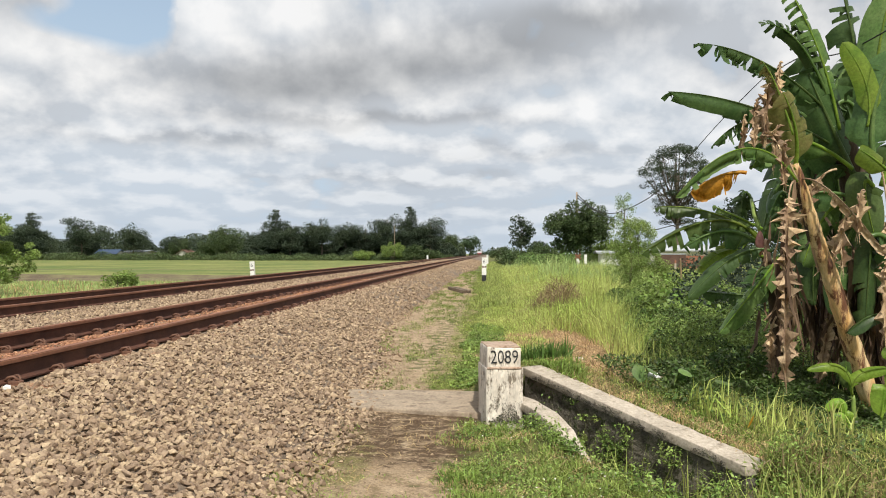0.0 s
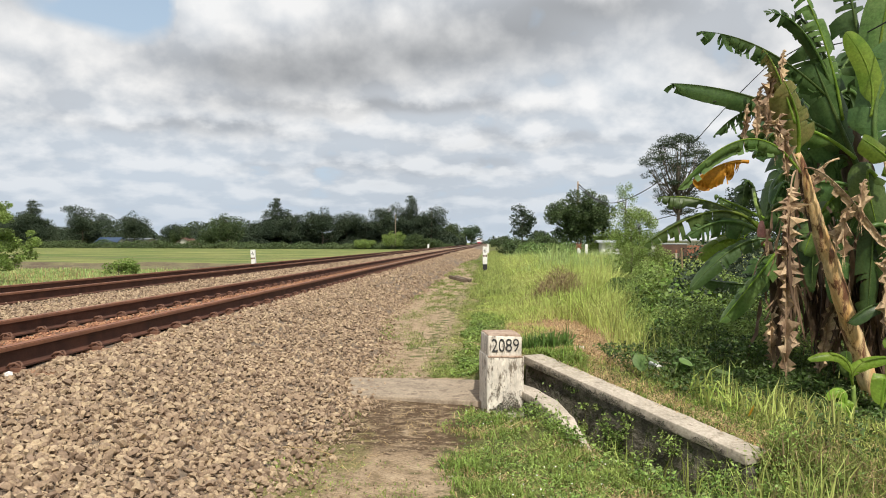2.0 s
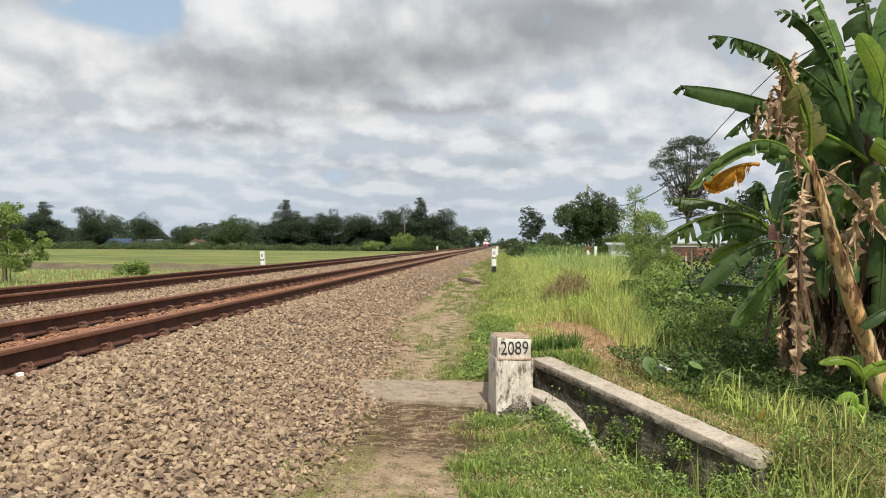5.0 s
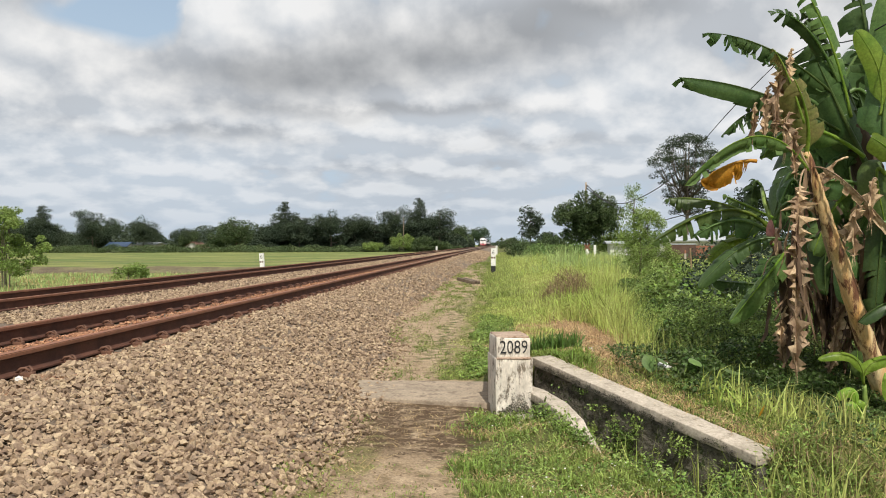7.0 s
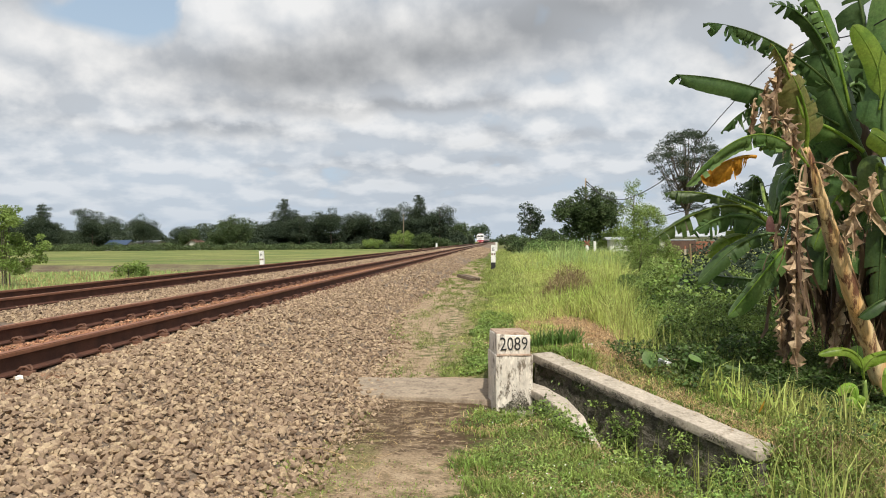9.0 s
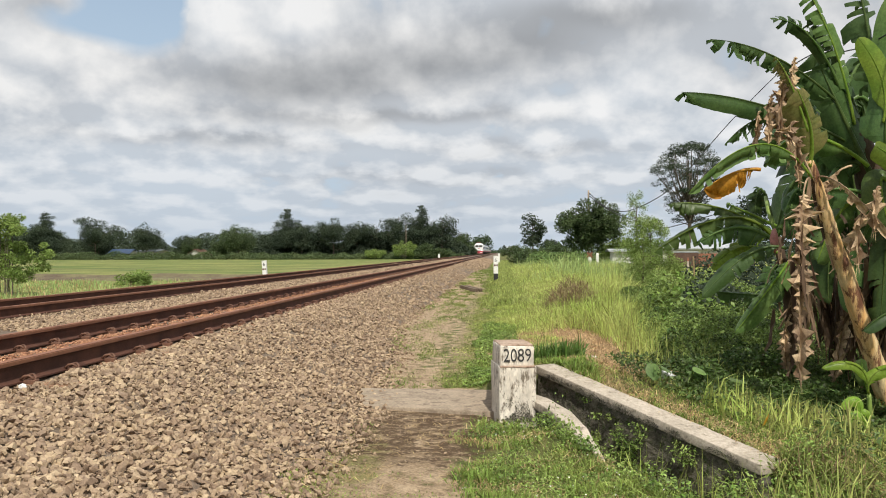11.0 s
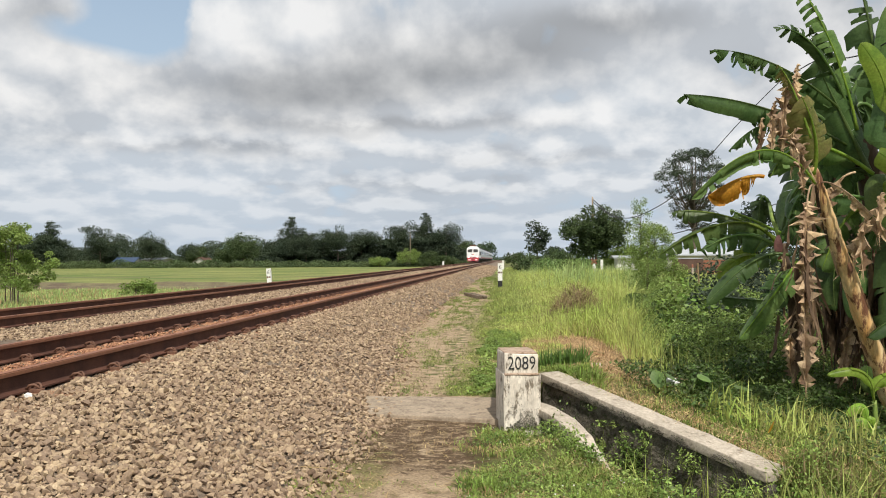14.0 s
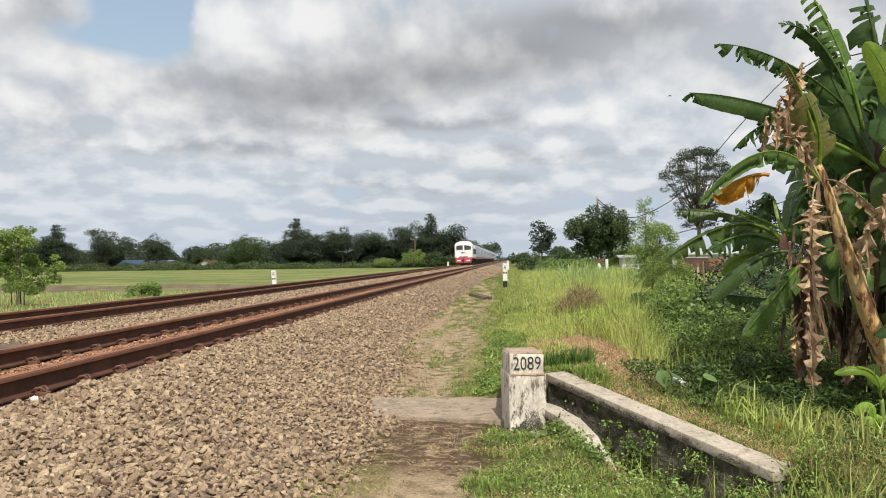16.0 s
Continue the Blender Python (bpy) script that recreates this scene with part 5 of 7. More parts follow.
def wall_edge():
    """Dry grass along the back of the coping, a ragged tuft over the wall's end, tiny white flowers in the turf."""
    rng = np.random.default_rng(95)
    u, s = rng.uniform(0.1, 2.5, 1700), 0.20 + np.abs(rng.normal(size=1700)) * 0.14
    x, y = WALL_A[0] + WALL_DIR[0] * u + WALL_N[0] * s, WALL_A[1] + WALL_DIR[1] * u + WALL_N[1] * s
    blades("edge_straw", "dry yellow-brown grass along the back of the coping", x, y, np.full(1700, 0.07), 0.0035, 1.6, STRAW, 96, curl=0.7)
    u, s = 2.36 + np.abs(rng.normal(size=1100)) * 0.3, rng.uniform(-0.5, 0.5, 1100)
    x, y = WALL_A[0] + WALL_DIR[0] * u + WALL_N[0] * s, WALL_A[1] + WALL_DIR[1] * u + WALL_N[1] * s
    k = rng.random(1100) < 0.4
    blades("end_tuft", "long green grass falling over the wall's end", x[~k], y[~k], np.full((~k).sum(), 0.24), 0.005, 0.8, GRASS_DARK, 97)
    blades("end_straw", "dead brown grass over the wall's end", x[k], y[k], np.full(k.sum(), 0.24), 0.0045, 0.9, DEAD_GRASS, 98)
    u, s = 2.34 + np.abs(rng.normal(size=5200)) * 0.24, rng.uniform(-0.6, 0.4, 5200)
    x, y = WALL_A[0] + WALL_DIR[0] * u + WALL_N[0] * s, WALL_A[1] + WALL_DIR[1] * u + WALL_N[1] * s
    v, f = leaf_cards(np.stack([x, y, land(x, y) + 0.22 * rng.random(5200) * (0.7 + 0.6 * speckle(x, y, 0.2, 5))], -1), 0.024, rng, 0.7)
    tagged(part("end_weeds", mesh_of("end_weeds", v, f), WEED), "rank weeds around the wall's end", "weeds", kind="stuff")
    x, y = patchy(rng, 1000, -0.3, 2.0, 3.4, 6.3, 0.35, 0.15, 29)
    ok = dry(x, y) & (x > -0.15 + 0.2 * speckle(x, y, 0.5, 2))
    x, y = x[ok], y[ok]
    v, f = leaf_cards(np.stack([x, y, land(x, y) + rng.uniform(0.03, 0.085, len(x))], -1), 0.009, rng, 1.2, 0.9)
    tagged(part("tiny_flowers", mesh_of("tiny_flowers", v, f), WHITE_PAINT), "tiny white flowers in the turf", "flowers", kind="stuff")


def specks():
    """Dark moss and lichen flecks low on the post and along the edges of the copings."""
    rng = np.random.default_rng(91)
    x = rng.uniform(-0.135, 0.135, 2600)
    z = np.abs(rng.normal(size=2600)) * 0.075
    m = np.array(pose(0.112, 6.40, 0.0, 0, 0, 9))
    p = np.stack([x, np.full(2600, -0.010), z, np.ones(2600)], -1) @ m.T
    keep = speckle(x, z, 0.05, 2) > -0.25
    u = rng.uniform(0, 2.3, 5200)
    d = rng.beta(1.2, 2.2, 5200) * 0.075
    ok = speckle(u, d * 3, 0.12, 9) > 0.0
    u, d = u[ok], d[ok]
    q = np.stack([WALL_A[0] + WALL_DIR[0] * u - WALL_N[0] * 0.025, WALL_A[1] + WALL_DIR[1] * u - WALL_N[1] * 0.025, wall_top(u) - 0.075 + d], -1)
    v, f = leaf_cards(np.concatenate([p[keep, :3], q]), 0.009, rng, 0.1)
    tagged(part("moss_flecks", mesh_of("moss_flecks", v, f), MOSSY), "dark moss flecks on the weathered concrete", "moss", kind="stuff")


def wall_growth():
    """Small plants rooted in the cracks of the far wing wall."""
    rng = np.random.default_rng(81)
    u, d = rng.uniform(0.15, 2.33, 14000), rng.random(14000) ** 0.8 * 0.55
    ok = speckle(u, d, 0.22, 5) > 0.12 - 0.5 * ease(0.2, 0.5, d)
    u, d = u[ok], d[ok]
    s = -0.015 - 0.07 * rng.random(len(u))
    x, y = WALL_A[0] + WALL_DIR[0] * u + WALL_N[0] * s, WALL_A[1] + WALL_DIR[1] * u + WALL_N[1] * s
    v, f = leaf_cards(np.stack([x, y, wall_top(u) - 0.07 - d], -1), 0.021, rng, 0.5)
    tagged(part("wall_plants", mesh_of("wall_plants", v, f), WEED), "small creeping plants on the mossy wall face", "weeds", kind="stuff")


def shoots():
    rng = np.random.default_rng(71)
    x, y = patchy(rng, 26000, 1.45, 7.0, 7.7, 19, 1.0, -0.1, 21, 0.9)
    blades("undergrowth_shoots", "grass shoots standing through the undergrowth", x, y, (0.5 + 0.3 * speckle(x, y, 0.8, 22)) * (0.6 + 0.4 * ease(8, 11, y)), 0.005, 0.5, GRASS_TALL, 72)


WEED_DEEP = surface("climbing_weed_leaves", (0.11, 0.18, 0.035), (0.20, 0.27, 0.06), 2.0, 10, 0.45, 0.1, 0.01, vary=0.6, thin=0.35)
GRASS_REED = surface("blue_green_reeds", (0.27, 0.37, 0.12), (0.42, 0.49, 0.19), 0.5, 5, 0.6, 0.1, 0.01, vary=0.4, thin=0.35)
GRASS_DARK = surface("dull_bank_grass", (0.14, 0.20, 0.04), (0.26, 0.29, 0.08), 2, 6, 0.6, 0.1, 0.01, vary=0.6, thin=0.35)
GRASS_VERGE = surface("verge_blades", (0.25, 0.32, 0.075), (0.40, 0.42, 0.14), 0.8, 6, 0.6, 0.1, 0.01, vary=0.5, thin=0.35)
CUT_STRAW = surface("reddish_cut_straw", (0.43, 0.275, 0.145), (0.55, 0.40, 0.23), 3, 9, 0.85, 0.1, 0.01, vary=0.45, thin=0.2)
GRASS_CLUMP = surface("clump_grass", (0.09, 0.17, 0.03), (0.14, 0.22, 0.05), 2, 6, 0.55, 0.1, 0.01, vary=0.4, thin=0.35)
DEAD_GRASS = surface("dead_brown_grass", (0.20, 0.14, 0.07), (0.34, 0.26, 0.14), 3, 9, 0.9, 0.1, 0.01, vary=0.4, thin=0.1)
leaf_bank("undergrowth", "tangled dark green undergrowth below the banana plants",
          [(1.5, 4.6, 7.0, 8.6, 0.32), (1.75, 4.6, 7.9, 10.2, 0.5), (2.0, 5.6, 9.8, 13.5, 0.75), (2.3, 7.5, 13.0, 19.0, 0.9)], 0.038, 6000, SHRUB, 25)
leaf_bank("climbing_weeds", "broad-leaved climbing weeds over the undergrowth", [(2.1, 5.0, 9.8, 13.0, 0.95), (2.4, 6.0, 12.0, 17.0, 1.15)], 0.085, 420, WEED_DEEP, 28)
leaf_bank("undergrowth_stems", "fine feathery shoots over the undergrowth", [(1.8, 4.4, 8.2, 12.5, 0.75), (2.3, 6.5, 12.0, 18.0, 1.15)], 0.034, 2600, LEAF_LIGHT, 26)
# added dark leaves stand in for the shaded depth under the bananas
leaf_bank("thicket", "dark leaf bank added as the shaded depth behind the banana clump", [(2.6, 9.0, 12.0, 16.0, 1.5), (4.2, 11.0, 15.0, 21.0, 1.9)], 0.09, 900, LEAF_DARK, 27)
make_grass()
make_weeds()
shoots()
wall_growth()
wall_edge()
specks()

# ---- banana clump ----
def leaf_surface(name, dark, light, rough=0.42, thin=0.3, scale=5.0):
    return surface(name, dark, light, scale, 45, rough, 0.25, 0.004, vary=0.38, thin=thin)


LEAF_GREEN = leaf_surface("banana_leaf_green", (0.085, 0.155, 0.036), (0.145, 0.215, 0.065), 0.36, 0.36)
LEAF_DARK_GREEN = leaf_surface("banana_leaf_dark", (0.055, 0.108, 0.032), (0.092, 0.155, 0.048), 0.36, 0.34)
LEAF_BRIGHT = leaf_surface("banana_leaf_young", (0.17, 0.29, 0.035), (0.26, 0.36, 0.05), 0.4, 0.45)
LEAF_YELLOWING = leaf_surface("banana_leaf_yellowing", (0.20, 0.24, 0.06), (0.34, 0.30, 0.10), 0.5, 0.35, 9.0)
LEAF_ORANGE = leaf_surface("banana_leaf_orange", (0.70, 0.33, 0.025), (0.80, 0.44, 0.05), 0.5, 0.4)
LEAF_DEAD = leaf_surface("banana_leaf_dry", (0.29, 0.185, 0.105), (0.57, 0.42, 0.265), 0.85, 0.15, 9.0)
STEM_PEELED = surface("peeling_banana_stem", (0.70, 0.55, 0.31), (0.56, 0.30, 0.10), 6, 40, 0.55, 0.5, 0.006, spots=(0.15, 0.065, 0.035), streak=6.0, spot_cut=0.505, spot_scale=2.6)
STEM_DRY = surface("dry_sheath", (0.055, 0.036, 0.024), (0.10, 0.066, 0.042), 6, 40, 0.9, 0.8, 0.012, streak=4.0)
STEM_GREEN = surface("green_shoot", (0.16, 0.24, 0.05), (0.20, 0.26, 0.06), 6, 40, 0.5, 0.3, 0.004)
BUD = surface("banana_bud", (0.36, 0.15, 0.13), (0.42, 0.20, 0.17), 8, 40, 0.5, 0.3, 0.004)
LEAF_SEED = [0]
SWAY = []


def banana_leaf(plant, base, mid, tip, width, material, tear, face, droop):
    """One leaf: a thick midrib through three places and two pleated half blades that hang from it by droop;
    tear: how far the blade is split into ribbons between the side veins."""
    LEAF_SEED[0] += 1
    rng = np.random.default_rng(700 + LEAF_SEED[0])
    a, c = Vector(base), Vector(tip)
    b = Vector(mid) * 2 - (a + c) / 2
    n = 30
    ts = [k / n for k in range(n + 1)]
    rib = [a * (1 - t) ** 2 + b * 2 * t * (1 - t) + c * t * t for t in ts]
    length = sum((rib[k + 1] - rib[k]).length for k in range(n))
    face = Vector(face).normalized()
    r0 = max(0.004, width * 0.055)
    ribs = Shape().tube(rib, [r0 * (1.15 - t) for t in ts], 6)
    blade = Shape()
    start = 0.16
    for sgn in (-1, 1):
        fresh = 0.0
        split_shift, hang, cut, local = 0.0, 0.0, 1.0, tear
        for k in range(n):
            t0, t1 = ts[k], ts[k + 1]
            if t1 <= start:
                continue
            if k % 4 == 0:
                local = min(1.0, tear * rng.uniform(0.1, 1.9))
            if rng.random() < local * 0.75:  # a new ribbon begins
                fresh = 1.0
                split_shift = rng.normal() * 0.22 * length / n * 2
                hang = abs(rng.normal()) * tear * 0.5
                cut = 1.0 - local * rng.random() * 0.6
                if rng.random() < tear * tear * 0.16:
                    continue
            rows = []
            for i, t in enumerate((t0, t1)):
                s = (t - start) / (1 - start)
                prof = max(0.02, min(1, s / 0.16)) ** 0.5 * max(0.0, 1 - max(0, (s - 0.62) / 0.38) ** 2.4) ** 0.5
                tan = (rib[min(k + i + 1, n)] - rib[max(k + i - 1, 0)]).normalized()
                nor = (face - tan * face.dot(tan)).normalized()
                side = tan.cross(nor) * sgn
                w = width * 0.5 * max(prof, 0.04) * cut
                gap = fresh * (0.16 * tear + 1.6 * max(0.0, tear - 0.8)) * length / n if i == 0 else 0.0
                pleat = 0.010 * (1 if (k + i) % 2 else -1) * (0.5 + tear)
                row = []
                for j, q in enumerate((0.0, 0.35, 0.7, 1.0)):
                    ang = droop * (0.3 + 0.9 * q) + hang * q
                    out = side * math.cos(ang) - nor * math.sin(ang)
                    down = Vector((0, 0, -1)) * (droop * 0.22 + hang * 0.5) * w * q * q
                    along = tan * (0.16 * w * q + (split_shift + gap) * q)
                    row.append(rib[k + i] + out * (w * q) + down + along + nor * (pleat * q * (1.2 - q)))
                rows.append(row)
            fresh = 0.0
            v = rows[0] + rows[1]
            blade.add(v, [(j, j + 1, j + 5, j + 4) for j in range(3)])
    leaf = part("leaf", ribs, RIB_OF.get(material.name, material), plant, smooth=True)
    me = blade.mesh("blade")
    bm = bmesh.new()
    bm.from_mesh(me)
    bmesh.ops.remove_doubles(bm, verts=bm.verts, dist=0.002 if tear < 0.05 else 0.0002)
    bm.to_mesh(me)
    bm.free()
    me.polygons.foreach_set("use_smooth", np.ones(len(me.polygons), bool))
    part("blade", me, material, leaf)
    if length > 0.55:
        SWAY.append((leaf, a, LEAF_SEED[0]))
    return leaf


def dry_leaf(plant, base, mid, tip, width):
    """A dead leaf that hangs folded: a stringy rib with curled, pointed flaps stacked on both sides, frayed at the tip."""
    LEAF_SEED[0] += 1
    rng = np.random.default_rng(900 + LEAF_SEED[0])
    a, c = Vector(base), Vector(tip)
    b = Vector(mid) * 2 - (a + c) / 2
    length = (b - a).length + (c - b).length
    n = max(10, min(30, int(length / 0.05)))
    rib = [a * (1 - t) ** 2 + b * 2 * t * (1 - t) + c * t * t for t in (k / n for k in range(n + 1))]
    leaf = part("dead_leaf", Shape().tube(rib, [max(0.003, 0.009 * (1.1 - k / n)) for k in range(n + 1)], 6), LEAF_DEAD, plant, "dry brown hanging leaf", smooth=True)
    sh = Shape()

    def on_rib(f):
        f = min(max(f, 0.0), n - 0.001)
        return rib[int(f)].lerp(rib[int(f) + 1], f - int(f))
    step = 0.05 / (length / n)
    for sgn in (-1, 1):
        k = n * (0.30 if length > 0.9 else 0.16) + rng.uniform(0, step)
        while k < n:
            t = k / n
            env = (0.30 + 0.75 * min(1, max(0, (t - 0.28) / 0.15))) * (1.0 if t < 0.7 else 1.0 - 1.3 * (t - 0.7))
            w = width * env * rng.uniform(0.3, 0.82)
            p, q = on_rib(k), on_rib(k + step * rng.uniform(1.8, 3.2))
            yaw = rng.uniform(0.0, 1.0)
            point = p.lerp(q, rng.uniform(0.0, 0.75)) + Vector((sgn * w * math.cos(yaw), -w * math.sin(yaw) + 0.03 * rng.normal(), rng.normal() * 0.15 * w))
            fold = (p + point + q) / 3 + Vector((0, rng.uniform(-0.05, 0.02) * min(1, w / 0.08), rng.normal() * 0.01))
            nick = q.lerp(point, rng.uniform(0.3, 0.6)) + Vector((-sgn * 0.12 * w, 0.01, 0.12 * w))
            sh.add([p, point, nick, q, fold], [(0, 1, 4), (1, 2, 4), (2, 3, 4), (3, 0, 4)])
            k += step * rng.uniform(0.55, 1.15)
    for _ in range(5):  # frayed threads at the tip
        e = rib[-1] + Vector((rng.normal() * 0.02, rng.normal() * 0.02, -rng.uniform(0.03, 0.12)))
        sh.add([rib[-2] - Vector((0.004, 0, 0)), rib[-2] + Vector((0.004, 0, 0)), e], [(0, 1, 2)])
    part("dry_blade", sh, LEAF_DEAD, leaf)
    return leaf


SHEATH = surface("dry_fibre_ribbons", (0.07, 0.043, 0.028), (0.25, 0.16, 0.095), 3.0, 40, 0.9, 0.4, 0.006, vary=0.5, thin=0.1, streak=5.0)


def fibres(plant, base, spread, length, n):
    """A bundle of long dry sheath ribbons that hang, twisted and uneven, from one place on a stem."""
    LEAF_SEED[0] += 1
    rng = np.random.default_rng(1300 + LEAF_SEED[0])
    sh = Shape()
    for _ in range(n):
        p = Vector(base) + Vector((rng.normal() * spread, rng.normal() * 0.07, rng.normal() * 0.12))
        w, ln, a = rng.uniform(0.006, 0.026), length * rng.uniform(0.35, 1.1), rng.uniform(0, 3.14)
        drift, rows = Vector((rng.normal() * 0.10, -abs(rng.normal()) * 0.05, 0)), []
        for k in range(7):
            f = k / 6
            a += rng.normal() * 0.5
            c = p + drift * f * f - Vector((0, 0, ln * f)) + Vector((rng.normal() * 0.008, rng.normal() * 0.008, 0))
            s = Vector((math.cos(a), math.sin(a), 0)) * w * (0.5 + 0.7 * math.sin(math.pi * min(0.96, f + 0.08)))
            rows += [c - s, c + s]
        sh.add(rows, [(2 * k, 2 * k + 1, 2 * k + 3, 2 * k + 2) for k in range(6)])
    return part("dry_sheath", sh, SHEATH, plant, "dry brown hanging fibrous sheath")


RIB_OF = {LEAF_GREEN.name: LEAF_BRIGHT, LEAF_YELLOWING.name: LEAF_BRIGHT, LEAF_DARK_GREEN.name: LEAF_GREEN}


def stem(plant, path, radii, material, label):
    """A pseudostem of wrapped sheaths: a bulged, ridged tube with loose flaps."""
    pts = [Vector(p) for p in path]
    fine, rad = [], []
    for i in range(len(pts) - 1):
        for k in range(6):
            f = k / 6
            fine.append(pts[i].lerp(pts[i + 1], f))
            rad.append(radii[i] * (1 - f) + radii[i + 1] * f)
    fine.append(pts[-1])
    rad.append(radii[-1])
    s = Shape().tube(fine, rad, 18)
    s.v = [tuple(Vector(v) * 1.0 + Vector(noise.noise_vector(Vector(v) * 14)) * 0.012 + Vector(noise.noise_vector(Vector((v[0] * 30, v[1] * 30, v[2] * 2)))) * 0.006) for v in s.v]
    st = part("pseudostem", s, material, plant, label, smooth=True)
    rng = np.random.default_rng(len(path) * 7 + 3)
    if radii[0] > 0.05:
        for k in range(4):
            i = rng.integers(1, len(fine) - 6)
            a = rng.uniform(0, 6.28)
            off = Vector((math.cos(a), math.sin(a), 0))
            if off.y > 0.3:
                off.y = -off.y
            w = Vector((-off.y, off.x, 0)) * rad[i] * 0.35
            flap = Shape()
            p, q = fine[i] + off * rad[i] * 0.97, fine[i + 4] + off * rad[i + 4] * 1.02
            tipv = p + off * 0.07 + Vector((0, 0, -0.05))
            flap.add([q - w, q + w, p + w * 0.8 + off * 0.02, p - w * 0.8 + off * 0.02, tipv], [(0, 1, 2, 3), (3, 2, 4)])
            part("sheath_flap", flap, LEAF_DEAD if k % 2 else STEM_DRY, st)


def bud(plant, at):
    x, y, z = at
    s = Shape().tube([(x, y, z + 0.13), (x, y, z + 0.08), (x, y, z + 0.03), (x + 0.003, y, z - 0.03), (x + 0.005, y, z - 0.09)], [0.012, 0.030, 0.039, 0.032, 0.006], 12)
    b = part("flower_bud", s, BUD, plant, "dull red flower bud", smooth=True)
    part("stalk", Shape().tube([(x, y, z + 0.12), (x - 0.02, y + 0.1, z + 0.28), (x + 0.02, y + 0.3, z + 0.42)], 0.016, 8), STEM_GREEN, b, smooth=True)


leaning = thing("banana_plant", "leaning banana plant with a peeling yellow-brown stem and broken leaves", "banana plant", group="banana clump")
stem(leaning, ((3.45, 7.55, -0.41), (3.34, 7.50, -0.07), (3.06, 7.35, 0.62), (2.88, 7.25, 1.10), (2.75, 7.20, 1.40), (2.62, 7.10, 1.72), (2.49, 7.00, 2.04)), (0.092, 0.085, 0.074, 0.070, 0.063, 0.054, 0.034), STEM_PEELED, "peeling yellow and brown stem")
banana_leaf(leaning, (2.49, 7.00, 1.99), (2.47, 6.90, 2.28), (2.33, 6.80, 2.59), 0.34, LEAF_YELLOWING, 0.50, (0.1, -0.95, 0.15), 0.25)
banana_leaf(leaning, (2.43, 6.85, 2.25), (2.29, 6.85, 2.66), (2.18, 6.85, 2.85), 0.18, LEAF_YELLOWING, 0.90, (0.1, -0.95, 0.15), 0.90)
dry_leaf(leaning, (2.48, 6.95, 1.88), (2.34, 6.75, 1.52), (2.33, 6.75, 0.28), 0.18)
banana_leaf(leaning, (2.56, 7.00, 1.91), (2.79, 6.90, 1.76), (3.22, 6.90, 1.24), 0.12, LEAF_DEAD, 0.90, (0.0, -0.75, 0.6), 1.20)
dry_leaf(leaning, (2.48, 6.90, 1.89), (2.32, 6.90, 2.21), (2.22, 6.90, 2.26), 0.12)
banana_leaf(leaning, (2.48, 6.90, 1.88), (2.03, 6.80, 2.14), (1.45, 6.60, 1.75), 0.17, LEAF_GREEN, 0.55, (0.0, -0.35, 0.95), 1.25)
banana_leaf(leaning, (2.06, 6.85, 1.95), (1.86, 6.85, 1.93), (1.62, 6.85, 1.80), 0.25, LEAF_ORANGE, 0.75, (0.0, -0.45, 0.9), 1.20)
tall = thing("banana_plant", "tall banana plant with wide torn green leaves", "banana plant", group="banana clump")
stem(tall, ((3.83, 8.10, -0.46), (3.71, 8.00, 0.30), (3.53, 7.90, 1.19), (3.32, 7.80, 1.96), (3.16, 7.70, 2.36)), (0.219, 0.195, 0.171, 0.137, 0.083), STEM_DRY, "stem wrapped in dry brown sheaths")
banana_leaf(tall, (3.11, 7.70, 2.25), (2.23, 7.20, 2.53), (1.45, 6.90, 2.62), 0.25, LEAF_DARK_GREEN, 0.15, (0.0, -0.5, 0.85), 0.95)
banana_leaf(tall, (3.16, 7.70, 2.44), (2.44, 7.40, 2.92), (1.74, 7.10, 3.06), 0.24, LEAF_DARK_GREEN, 1.00, (0.0, -0.35, 0.95), 1.35)
banana_leaf(tall, (3.13, 7.70, 2.41), (2.76, 7.50, 3.08), (2.35, 7.30, 3.27), 0.27, LEAF_DARK_GREEN, 0.95, (0.1, -0.95, 0.15), 0.30)
banana_leaf(tall, (3.10, 7.60, 2.40), (2.90, 7.60, 3.15), (2.57, 7.60, 3.80), 0.24, LEAF_GREEN, 0.85, (0.1, -0.95, 0.15), 0.25)
banana_leaf(tall, (3.20, 7.50, 2.43), (3.19, 7.50, 3.08), (2.98, 7.50, 3.97), 0.42, LEAF_DARK_GREEN, 1.00, (0.1, -0.95, 0.15), 0.30)
banana_leaf(tall, (3.12, 7.10, 2.35), (3.11, 7.10, 2.70), (2.92, 7.10, 3.05), 0.19, LEAF_BRIGHT, 0.00, (-0.3, -0.9, 0.2), 0.20)
banana_leaf(tall, (3.25, 7.30, 2.21), (3.29, 7.30, 2.93), (3.42, 7.30, 3.55), 0.39, LEAF_GREEN, 0.30, (-0.3, -0.9, 0.3), 0.30)
banana_leaf(tall, (3.18, 7.10, 2.00), (3.18, 7.10, 2.51), (3.37, 7.10, 2.98), 0.46, LEAF_DARK_GREEN, 0.25, (-0.2, -0.9, 0.3), 0.30)
banana_leaf(tall, (3.22, 7.60, 2.00), (3.02, 7.60, 2.45), (2.80, 7.60, 2.96), 0.46, LEAF_DARK_GREEN, 0.55, (-0.2, -0.9, 0.3), 0.30)
banana_leaf(tall, (3.32, 7.80, 1.91), (3.00, 7.80, 2.27), (2.65, 7.80, 2.69), 0.42, LEAF_DARK_GREEN, 0.50, (0.1, -0.95, 0.15), 0.30)
